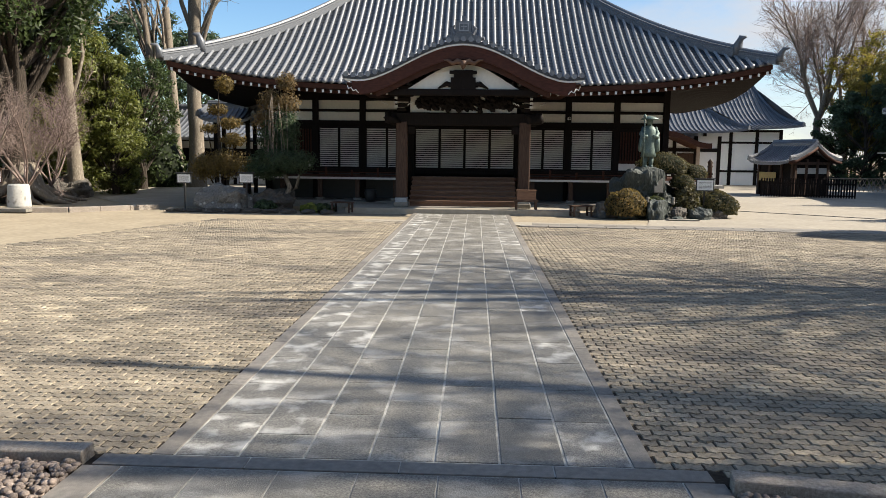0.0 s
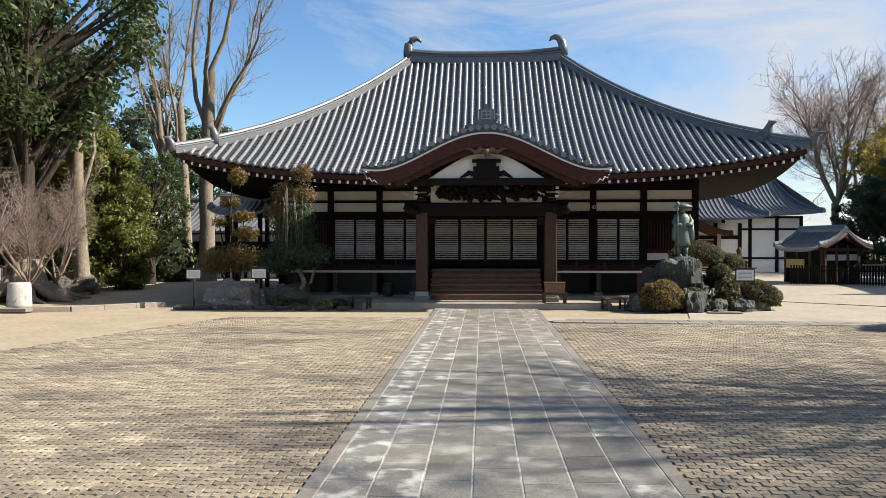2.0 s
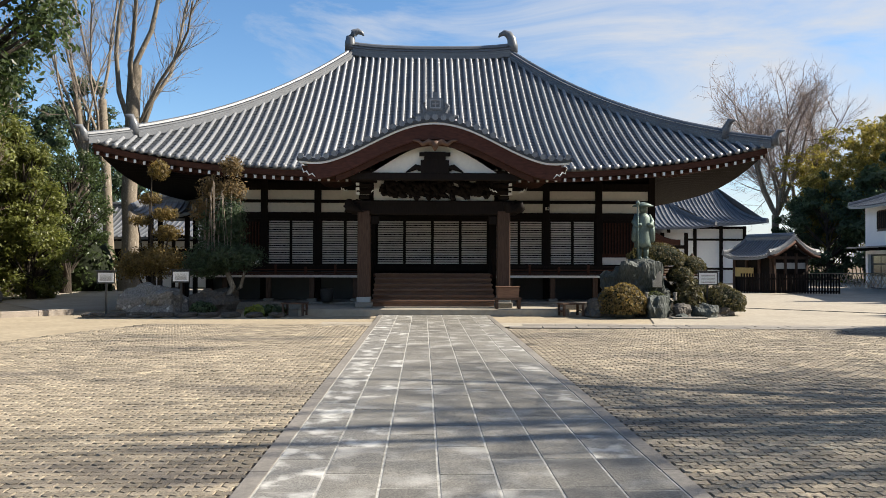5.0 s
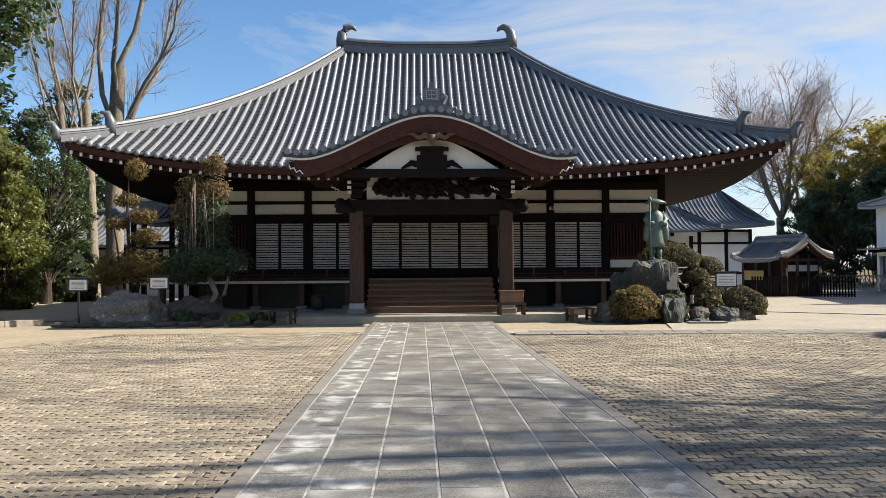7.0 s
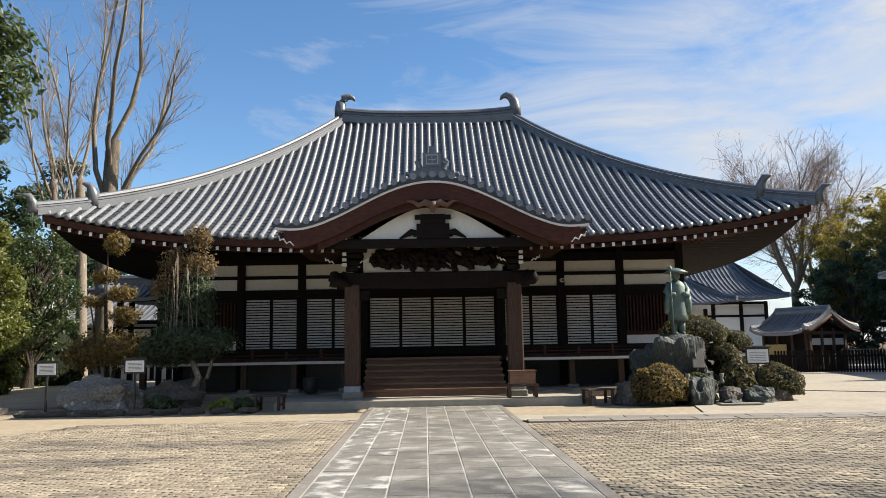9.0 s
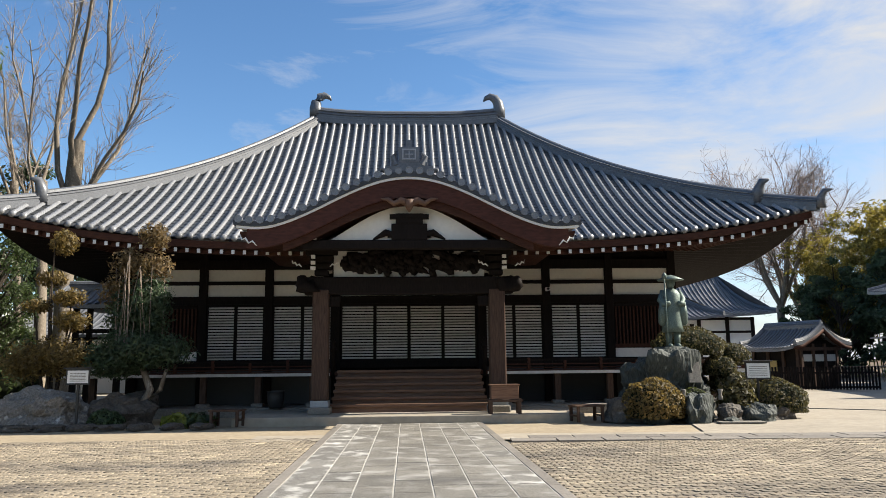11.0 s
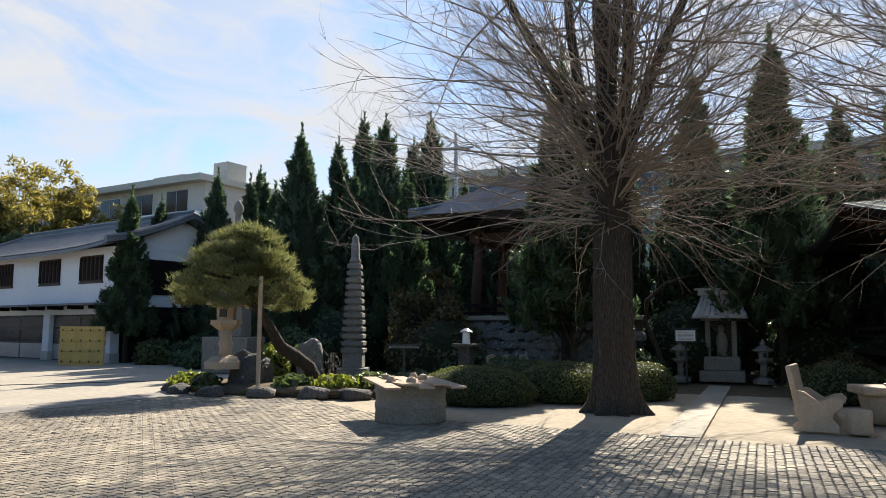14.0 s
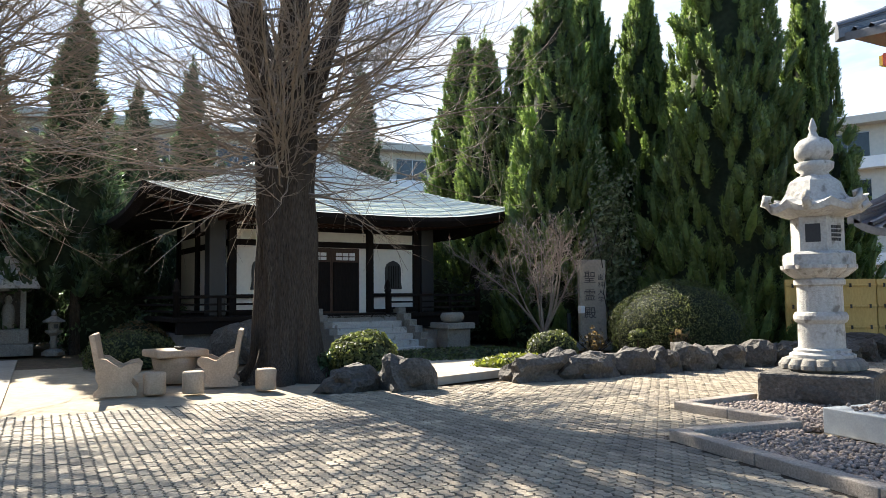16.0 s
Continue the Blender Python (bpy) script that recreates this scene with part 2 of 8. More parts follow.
L_HEDGE = leafmat("leaf_hedge", (0.112, 0.126, 0.042), (0.052, 0.066, 0.024), 0.5)
L_OLIVE = leafmat("leaf_olive", (0.100, 0.086, 0.036), (0.045, 0.043, 0.020), 0.6)
L_IVY = leafmat("leaf_ivy", (0.185, 0.19, 0.05), (0.075, 0.095, 0.028), 0.4)
L_VARI = leafmat("leaf_variegated", (0.26, 0.27, 0.15), (0.09, 0.12, 0.05), 0.5)
# near-black green: crown-interior shade put into a colour
L_SHADE = leafmat("leaf_shade", (0.026, 0.036, 0.016), (0.016, 0.022, 0.010), 0.9)

# ---- building helpers ----


def box(bm, x0, x1, y0, y1, z0, z1):
    v = [bm.verts.new((x, y, z)) for z in (z0, z1) for x, y in ((x0, y0), (x1, y0), (x1, y1), (x0, y1))]
    for f in ((3, 2, 1, 0), (4, 5, 6, 7), (0, 1, 5, 4), (1, 2, 6, 5), (2, 3, 7, 6), (3, 0, 4, 7)):
        bm.faces.new([v[i] for i in f])


def bbox(x0, x1, y0, y1, z0, z1, bevel=0.0):
    bm = bmesh.new()
    box(bm, x0, x1, y0, y1, z0, z1)
    if bevel:
        bmesh.ops.bevel(bm, geom=bm.edges[:], offset=bevel, segments=2, affect="EDGES", profile=0.5)
    return bm


def tube(bm, pts, rad, seg=8, cap=True):
    """A tapering tube through points."""
    rings = []
    pts = [Vector(p) for p in pts]
    ref = Vector((0.31, 0.17, 0.93))
    for i, p in enumerate(pts):
        d = (pts[min(i + 1, len(pts) - 1)] - pts[max(i - 1, 0)]).normalized()
        a = d.cross(ref if abs(d.dot(ref)) < 0.95 else Vector((1, 0, 0))).normalized()
        b = d.cross(a)
        r = rad[i] if isinstance(rad, (list, tuple)) else rad
        rings.append([bm.verts.new(p + (a * math.cos(k * math.tau / seg) + b * math.sin(k * math.tau / seg)) * r) for k in range(seg)])
    for r0, r1 in zip(rings, rings[1:]):
        for k in range(seg):
            bm.faces.new((r0[k], r0[(k + 1) % seg], r1[(k + 1) % seg], r1[k]))
    if cap:
        bm.faces.new(rings[0][::-1])
        bm.faces.new(rings[-1])


def lathe(prof, seg=24, c=(0, 0), fold=None, turn=0.0):
    """A turned body: profile rows (radius, z); fold(angle) scales the radius."""
    bm = bmesh.new()
    rings = []
    for r, z in prof:
        ring = []
        for k in range(seg):
            a = k * math.tau / seg + turn
            s = fold(a) if fold else 1
            ring.append(bm.verts.new((c[0] + r * s * math.cos(a), c[1] + r * s * math.sin(a), z)))
        rings.append(ring)
    for r0, r1 in zip(rings, rings[1:]):
        for k in range(seg):
            bm.faces.new((r0[k], r0[(k + 1) % seg], r1[(k + 1) % seg], r1[k]))
    bm.faces.new(rings[0][::-1])
    bm.faces.new(rings[-1])
    return bm


def rockmesh(sx, sy, sz, seed, rough=0.25, sub=3, flat=True):
    """A boulder sitting on z = 0, noise-shaped with broken faces."""
    bm = bmesh.new()
    bmesh.ops.create_icosphere(bm, subdivisions=sub, radius=1)
    o = Vector((seed * 7.31, seed * 3.17, seed * 1.7))
    for v in bm.verts:
        p = v.co.copy()
        c_ = max(abs(p.x), abs(p.y), abs(p.z))
        q = p * (0.5 + 0.5 / c_ * 0.84) if c_ else p
        k = 1 + rough * noise.noise(p * 1.3 + o) * 1.5 + rough * 0.7 * noise.noise(p * 2.9 + o) - rough * 0.5 * abs(noise.noise(p * 5.3 + o))
        q = q * k
        v.co = Vector((q.x * sx, q.y * sy, max(q.z, -0.35) * sz))
    z0 = min(v.co.z for v in bm.verts)
    for v in bm.verts:
        v.co.z -= z0 + 0.02
    return bm


def done(bm, smooth=False):
    bmesh.ops.recalc_face_normals(bm, faces=bm.faces[:])
    me = bpy.data.meshes.new("mesh")
    bm.to_mesh(me)
    bm.free()
    if smooth:
        me.polygons.foreach_set("use_smooth", [True] * len(me.polygons))
    return me


def part(name, bm, material, parent=None, label="", smooth=False, at=None):
    me = done(bm, smooth) if isinstance(bm, bmesh.types.BMesh) else bm
    if not me.materials:
        me.materials.append(material)
    ob = new(name, me)
    ob.parent = parent
    if at is not None:
        ob.matrix_basis = at
    if label:
        tagged(ob, label)
    return ob


def thing(name, label, category, x=0, y=0, z=0, turn=0.0, group="", kind=""):
    e = new(name)
    e.matrix_basis = pose(x, y, z, 0, 0, turn)
    e.empty_display_size = 0.2
    return tagged(e, label, category, group, kind)


def solid(name, bm, material, label, category, at=None, group="", kind="", smooth=False):
    """A thing that is one mesh."""
    ob = part(name, bm, material, None, "", smooth, at)
    return tagged(ob, label, category, group, kind)


def raw(verts, faces, smooth=False):
    me = bpy.data.meshes.new("mesh")
    me.from_pydata(verts, [], faces)
    me.update()
    if smooth:
        me.polygons.foreach_set("use_smooth", [True] * len(me.polygons))
    return me


def blades(points, dirs, length, width, seed=0, wild=0.5):
    """Single tapering blades from the points along the directions."""
    rng = np.random.default_rng(seed)
    p = np.asarray(points, float)
    d = np.asarray(dirs, float) + rng.normal(0, wild, p.shape)
    d /= np.linalg.norm(d, axis=1, keepdims=True) + 1e-9
    b = np.cross(d, rng.normal(0, 1, p.shape))
    b /= np.linalg.norm(b, axis=1, keepdims=True) + 1e-9
    s = rng.uniform(0.65, 1.3, (len(p), 1))
    v = np.stack([p - b * width * 0.5 * s, p + b * width * 0.5 * s, p + d * length * s], 1).reshape(-1, 3)
    return raw(v.tolist(), (np.arange(len(p) * 3).reshape(-1, 3)).tolist())


def leaves(points, normals, size, seed=0, long=1.5, tilt=0.9, jitter=0.3):
    """Folded leaf blades at the points, turned loosely along the normals."""
    rng = np.random.default_rng(seed)
    p = np.asarray(points, float)
    n = np.asarray(normals, float) + rng.normal(0, tilt, p.shape) * 0.6
    n /= np.linalg.norm(n, axis=1, keepdims=True) + 1e-9
    a = np.cross(n, rng.normal(0, 1, p.shape))
    a /= np.linalg.norm(a, axis=1, keepdims=True) + 1e-9
    b = np.cross(n, a)
    s = (size * (1 + rng.uniform(-jitter, jitter, len(p))))[:, None]
    v = np.stack([p - a * s * long * 0.5, p + b * s * 0.42 + n * s * 0.12, p + a * s * long * 0.5, p - b * s * 0.42 + n * s * 0.12], 1).reshape(-1, 3)
    i = np.arange(len(p)) * 4
    f = np.concatenate([np.stack([i, i + 1, i + 2], 1), np.stack([i, i + 2, i + 3], 1)])
    return raw(v.tolist(), f.tolist())

# ---- ground ----
def sheet(name, poly, z, material, label, category="ground"):
    bm = bmesh.new()
    bm.faces.new([bm.verts.new((x, y, z)) for x, y in poly])
    return solid(name, bm, material, label, category, kind="structure")


sheet("ground", ((-900, -900), (900, -900), (900, 900), (-900, 900)), -0.06, M_EARTH, "bare brown earth reaching past the temple grounds")
sheet("ground_sand", ((-22, 3), (-22, 44), (14.5, 44), (19, 24), (19, 8), (11.0, 4), (11.0, -8), (5, -8), (5, 3)), -0.035, M_SAND, "pale swept sand court of the temple")
# concrete forecourt to the storehouse and the lane past the hall
sheet("pavement", ((5.5, 22.6), (13.6, 22.2), (24, 24), (27, 34), (36, 62), (14, 62), (9.8, 40)), -0.012, M_CONC, "pale worn concrete drive beside the hall", "pavement")
sheet("pavement_strip", ((-3.0, 23.0), (14.8, 21.9), (14.8, 23.1), (-3.0, 24.1)), 0.0, M_CONC, "grey stone cross path in front of the hall", "pavement")
for k in range(16):
    for j in range(2):
        part("cross_slab", bbox(-0.40, 0.40, -0.24, 0.24, -0.04, 0.0, 0.006), M_BORDER, bpy.data.objects["pavement_strip"],
             at=pose(2.2 + k * 0.83 + 0.4 * j, 22.62 - (k * 0.83 + 0.4 * j) * 0.062 + j * 0.5, 0.009 + 0.002 * ((k * 7 + j * 3) % 3), 0, 0, -3.5))
gut = solid("drain_channel", bbox(0, 13.5, -0.05, 0.05, -0.03, 0.004), M_BLACK, "dark narrow drain slot in the concrete drive", "drain", at=pose(9.6, 31.3, 0, 0, 0, -38), kind="structure")

# interlocking pavers, zigzag blocks in running bond
PW, PH, GAP = 0.2, 0.1, 0.0075


def paver_outline():
    w, h, q = PW / 2 - GAP / 2, PH / 2 - GAP / 2, 0.014
    low = [(-w, -h + q), (-w / 2, -h - q), (0, -h + q), (w / 2, -h - q), (w, -h + q)]
    up = [(w, h + q), (w / 2, h - q), (0, h + q), (-w / 2, h - q), (-w, h + q)]
    return low + up


OUT = np.array(paver_outline())
INN = OUT * (1 - 2 * 0.007 / np.array([PW, PH]))
NV = len(OUT)
PV = np.concatenate([np.c_[OUT, np.full(NV, -0.014)], np.c_[INN, np.zeros(NV)]])
PF = [(i, (i + 1) % NV, NV + (i + 1) % NV, NV + i) for i in range(NV)]
PF += [(NV + a, NV + a + 1, NV + 8 - a, NV + 9 - a) for a in range(4)]


def left_edge(y):
    return np.interp(y, (-9, 5, 12, 17, 21, 24, 26.5), (-14, -13.2, -11.2, -9.4, -8.3, -7.2, -5.6))


def paved(x, y):
    if 5.42 < y < 26.2 and left_edge(y) < x < -1.60:
        return y < 23.6
    if 1.6 < x < 5.9 and 4.3 < y <= 5.45:
        return x > 2.0 and y > 5.31 - 0.195 * (x - 2.06)
    if 4.95 < y < 22.2 and 1.60 < x:
        return x < np.interp(y, (4.9, 10, 16, 18.5, 22.2), (11.0, 11.1, 11.9, 13.8, 14.4))
    return (5.85 if y > 3.0 else 7.3) < x < 11.0 and -8 < y <= 4.95


def near_zone(x, y):
    return 1.60 < x < 3.9 and 4.95 < y < 7.5


rng = np.random.default_rng(4)
spots, near = [], []
for j in range(int(-8 / PH), int(26 / PH)):
    yy = j * PH
    for i in range(int(-14 / PW), int(15 / PW)):
        xx = (i + 0.5 * (j % 2)) * PW
        if paved(xx, yy):
            (near if near_zone(xx, yy) and len(near) < 300 else spots).append((xx, yy))
spots = np.array(spots)
dz = rng.normal(0, 0.0022, len(spots))
tl = rng.normal(0, 0.012, (len(spots), 2))
V = np.repeat(PV[None], len(spots), 0).copy()
V[:, :, 2] += dz[:, None] + V[:, :, 0] * tl[:, :1] + V[:, :, 1] * tl[:, 1:]
V[:, :, 0] += spots[:, :1]
V[:, :, 1] += spots[:, 1:]
faces = [tuple(a + k * 2 * NV for a in f) for k in range(len(spots)) for f in PF]
court = sheet("paving", ((-13.3, 5.05), (2.0, 5.2), (5.9, 4.48), (5.9, 3.1), (7.4, 3.1), (7.4, -8), (11.0, -8), (11.1, 10), (11.9, 16), (13.8, 18.5), (14.4, 22.2), (1.6, 22.2), (1.6, 23.6), (-7.25, 23.6), (-8.2, 21), (-9.3, 17), (-11.1, 12)), -0.010, M_JOINT, "court paved with grey-brown interlocking zigzag blocks", "paving")
far = part("paver_field", raw(V.reshape(-1, 3).tolist(), faces), M_PAVE, court)
tagged(far, kind="stuff")
one = raw(PV.tolist(), PF)
for xx, yy in near:
    part("paver", one, M_PAVEP, court, at=pose(xx, yy, random.gauss(0, 0.002), random.gauss(0, 0.6), random.gauss(0, 0.6), 0))

# the stone way: seven columns of granite slabs between borders
way = sheet("stone_path", ((-1.675, 5.27), (1.675, 5.27), (1.675, 26.6), (-1.675, 26.6)), 0.001, M_SLABJ, "straight path of worn grey granite slabs with chalky stains", "path")
TW = 3.05 / 7
slabs = {}


def slab_mesh(w, l, bev=0.004, chalk=False):
    key = (round(w, 3), round(l, 3), chalk)
    if key not in slabs:
        slabs[key] = done(bbox(-w / 2, w / 2, -l / 2, l / 2, -0.05, 0.0, bev))
    return slabs[key]


for c in range(7):
    y = 5.44 + (0.41 if c % 2 else 0.0) - 0.41 * (c % 3 == 2)
    k = 0
    if y > 5.47:
        part("slab", slab_mesh(TW - 0.013, y - 5.44 - 0.013), M_SLAB, way, at=pose(-1.525 + (c + 0.5) * TW, (5.44 + y) / 2, 0.006))
    else:
        y = 5.44
    while y < 26.5:
        l = min((0.82, 0.78, 0.86)[(k + c) % 3], 26.55 - y)
        if l > 0.1:
            part("slab", slab_mesh(TW - 0.019, l - 0.016, chalk=c == 0 or (c in (1, 6) and k % 3 == 0)), M_SLABC if c == 0 or (c in (1, 6) and k % 3 == 0) else M_SLAB, way,
                 at=pose(-1.525 + (c + 0.5) * TW, y + l / 2, 0.006 + random.gauss(0, 0.0012), random.gauss(0, 0.08), random.gauss(0, 0.12)))
        y += l
        k += 1
for s in (-1, 1):
    for k in range(14):
        part("border_slab", slab_mesh(0.142, 1.515), M_BORDER, way, at=pose(s * 1.603, 5.44 + 0.76 + k * 1.523, 0.008))
# cross threshold and the wide slabs before it
for k in range(4):
    part("threshold_slab", slab_mesh(0.99, 0.17), M_BORDER, way, at=pose(-1.5 + k, 5.34, 0.008))
fore = sheet("stone_forecourt", ((-2.05, -9), (2.05, -9), (2.05, 5.25), (-2.05, 5.25)), -0.002, M_SLABJ, "dark granite slab paving leading in from the gate", "path")
for c in range(7):
    for k in range(10):
        part("slab", slab_mesh(0.502, 0.892), M_SLAB, fore, at=pose(-1.785 + (c + 0.5) * 0.51, 5.24 - 0.45 - k * 0.9, 0.004 + random.gauss(0, 0.001)))
for s in (-1, 1):
    for k in range(7):
        part("border_slab", slab_mesh(0.25, 1.99), M_BORDER, fore, at=pose(s * 1.92, 5.24 - 1 - k * 2.0, 0.008))


def kerb(name, x0, y0, x1, y1, w=0.17, h=0.13, m=None):
    d = math.hypot(x1 - x0, y1 - y0)
    e = thing(name, "low rough granite kerb round a gravel bed", "kerb", (x0 + x1) / 2, (y0 + y1) / 2, 0, math.degrees(math.atan2(y1 - y0, x1 - x0)), group="gravel bed kerbs")
    n = max(1, round(d / 1.1))
    for k in range(n):
        part("kerb_stone", bbox(-d / 2 + k * d / n + 0.004, -d / 2 + (k + 1) * d / n - 0.004, -w / 2, w / 2, -0.06, h, 0.012), m or M_KERB, e)
    return e


kerb("kerb", -2.06, 5.35, -9.5, 5.25, h=0.08)
kerb("kerb", 2.06, 5.17, 5.76, 4.45, h=0.1)
kerb("kerb", 5.69, 4.34, 5.44, 2.98, h=0.1)
kerb("kerb", 7.2, 2.93, 5.53, 2.88, h=0.1)
kerb("kerb", 7.13, 2.83, 7.22, 1.5, h=0.1)


def gravel(name, x0, x1, y0, y1, n, seed, holes=()):
    r = np.random.default_rng(seed)
    bm = bmesh.new()
    bmesh.ops.create_icosphere(bm, subdivisions=1, radius=1)
    bv = np.array([v.co[:] for v in bm.verts])
    bf = [[v.index for v in f.verts] for f in bm.faces]
    bm.free()
    verts, faces = [], []
    for k in range(n):
        x, y = r.uniform(x0, x1), r.uniform(y0, y1)
        if y > 5.08 - 0.195 * (x - 2.06) and x > 0 or any(a < x < b and c < y < d for a, b, c, d in holes):
            continue
        s = r.uniform(0.018, 0.04) * np.array((1, r.uniform(0.6, 1), r.uniform(0.5, 0.8)))
        a = r.uniform(0, 6.28)
        p = bv * s * (1 + r.normal(0, 0.13, bv.shape))
        p = np.c_[p[:, 0] * math.cos(a) - p[:, 1] * math.sin(a), p[:, 0] * math.sin(a) + p[:, 1] * math.cos(a), p[:, 2]] + (x, y, r.uniform(-0.01, 0.035))
        faces += [[i + len(verts) for i in f] for f in bf]
        verts += p.tolist()
    ob = part(name, raw(verts, faces, True), M_GRAVEL)
    tagged(ob, "rounded brown-grey pebbles filling a kerbed bed", "gravel", kind="stuff")


gravel("gravel", -5.5, -2.06, 4.2, 5.24, 4000, 1)
gravel("gravel", 2.06, 5.5, 2.8, 5.08, 9600, 2, holes=((4.1, 5.3, 1, 3.2),))
gravel("gravel", 5.2, 7.1, 1.2, 2.8, 4600, 3)

# ---- main hall ----
hall = thing("temple_hall", "large dark timber temple hall with grey tiled roof and curved porch", "temple", 0, 31.6, 0)
HY = 31.6
EY, EX, EZ = 28.5 - HY, 11.05, 4.62          # eave line in front, half width, height at the middle
RY, RX, RZ = 37.2 - HY, 3.5, 10.75           # ridge
RISE = RZ - EZ


def prof(s):
    return 0.66 * s + 0.34 * s * s


def lift(u, s):
    return 0.88 * abs(u) ** 3.2 * (1 - s) ** 1.7


def roof_pt(x, s):
    """A point of the front slope: x and the share of the way up."""
    hw = EX + (RX - EX) * s
    return Vector((x, EY + (RY - EY) * s, EZ + RISE * prof(s) + lift(x / hw if hw else 0, s)))


def top_share(x):
    return 1.0 if abs(x) <= RX else (EX - abs(x)) / (EX - RX)


roof = part("roof", bbox(-RX, RX, RY - 0.1, RY + 0.1, RZ - 0.3, RZ - 0.05), M_TILEJ, hall, "grey tiled roof")
# deck below the tiles: front, sides and back
bm = bmesh.new()
NS, NU = 14, 28
for side in range(4):
    grid = []
    for i in range(NS + 1):
        s = i / NS
        row = []
        for k in range(NU + 1):
            u = -1 + 2 * k / NU
            hw = EX + (RX - EX) * s
            z = EZ + RISE * prof(s) + lift(u, s) - 0.06
            dy = (RY - EY) * (1 - s)
            if side == 0:
                p = (u * hw, RY - dy, z)
            elif side == 1:
                p = (u * hw, RY + dy, z)
            else:
                p = ((hw) * (1 if side == 2 else -1), RY + u * dy, z)
            row.append(bm.verts.new(p))
        grid.append(row)
    for a, b in zip(grid, grid[1:]):
        for k in range(NU):
            try:
                bm.faces.new((a[k], a[k + 1], b[k + 1], b[k]))
            except ValueError:
                pass
bmesh.ops.remove_doubles(bm, verts=bm.verts[:], dist=0.002)
part("roof_deck", bm, M_TILEJ, roof)

# columns of tiles: a round cover row and a stepped pan row each
STEP = 0.29
COLS = 76
DX = 2 * (EX - 0.15) / COLS


def cover_row(x, r=0.068):
    bm = bmesh.new()
    send = top_share(x) - 0.005
    ln = (roof_pt(x, send) - roof_pt(x, 0)).length
    n = max(1, int(ln / STEP))
    seg = 6
    prev = None
    for k in range(n + 1):
        s = send * k / n
        for e in (0, 1):
            if k == n and e:
                continue
            ss = min(send, s + (0.012 / ln if e else 0))
            rr = r * (0.93 if e == 0 else 1.08)
            if k == 0 and e == 0:
                rr = r * 1.15
            p = roof_pt(x, ss)
            ring = [bm.verts.new(p + Vector((-math.cos(a) * rr, -math.sin(a) * rr * 0.35, math.sin(a) * rr))) for a in [math.pi * q / seg for q in range(seg + 1)]]
            if prev:
                for q in range(seg):
                    bm.faces.new((prev[q], prev[q + 1], ring[q + 1], ring[q]))
            else:
                bm.faces.new(ring[::-1])
            prev = ring
    # round end disc at the eave
    p = roof_pt(x, 0)
    ring = [bm.verts.new(p + Vector((math.cos(a) * 0.085, -0.03, math.sin(a) * 0.085))) for a in [math.tau * q / 12 for q in range(12)]]
    ring2 = [bm.verts.new(v.co + Vector((0, 0.06, 0))) for v in ring]
    bm.faces.new(ring)
    for q in range(12):
        bm.faces.new((ring[q], ring[(q + 1) % 12], ring2[(q + 1) % 12], ring2[q]))
    return bm


def pan_row(x):
    bm = bmesh.new()
    send = top_share(abs(x) + DX * 0.3)
    if send <= 0.01:
        return None
    ln = (roof_pt(x, send) - roof_pt(x, 0)).length
    n = max(1, int(ln / STEP))
    w = DX * 0.5
    prev = None
    for k in range(n + 1):
        for up in (0.0, 0.014) if k < n else (0.0,):
            p = roof_pt(x, send * k / n)
            row = [bm.verts.new(p + Vector((o * w, 0, up - 0.035 * (1 - o * o) - 0.002))) for o in (-1, -0.5, 0, 0.5, 1)]
            if prev:
                for q in range(4):
                    bm.faces.new((prev[q], prev[q + 1], row[q + 1], row[q]))
            prev = row
    return bm


for k in range(COLS + 1):
    x = -(EX - 0.15) + k * DX
    part("roof_rib", cover_row(x), M_TILELIT, roof, smooth=True)
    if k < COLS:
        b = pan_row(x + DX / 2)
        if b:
            part("roof_pan", b, M_PANSHADE, roof)


def hip_pt(s, sx, sy=-1, up=0.0):
    hw = EX + (RX - EX) * s
    return Vector((sx * hw, RY + sy * (RY - EY) * (1 - s), EZ + RISE * prof(s) + lift(1, s) + up))


def ridge_strip(pts, w, h, m, parent, name, cap=0.07):
    """A ridge of stacked flat tiles with a round cap, along points."""
    bm = bmesh.new()
    prev = None
    for i, p in enumerate(pts):
        d = (pts[min(i + 1, len(pts) - 1)] - pts[max(i - 1, 0)])
        side = Vector((d.y, -d.x, 0)).normalized() if abs(d.x) + abs(d.y) > 1e-6 else Vector((1, 0, 0))
        shape = [(-w, -0.1), (-w, h * 0.22), (-w * 0.82, h * 0.26), (-w * 0.82, h * 0.5), (-w * 0.95, h * 0.54), (-w * 0.75, h * 0.78), (-w * 0.95, h * 0.8), (-cap, h * 0.86), (-cap * 0.7, h + cap * 0.4), (0, h + cap)]
        shape += [(-a, b) for a, b in shape[-2::-1]]
        ring = [bm.verts.new(p + side * a + Vector((0, 0, b))) for a, b in shape]
        if prev:
            for q in range(len(ring) - 1):
                bm.faces.new((prev[q], prev[q + 1], ring[q + 1], ring[q]))
        else:
            bm.faces.new(ring)
        prev = ring
    bm.faces.new(prev[::-1])
    return part(name, bm, m, parent)


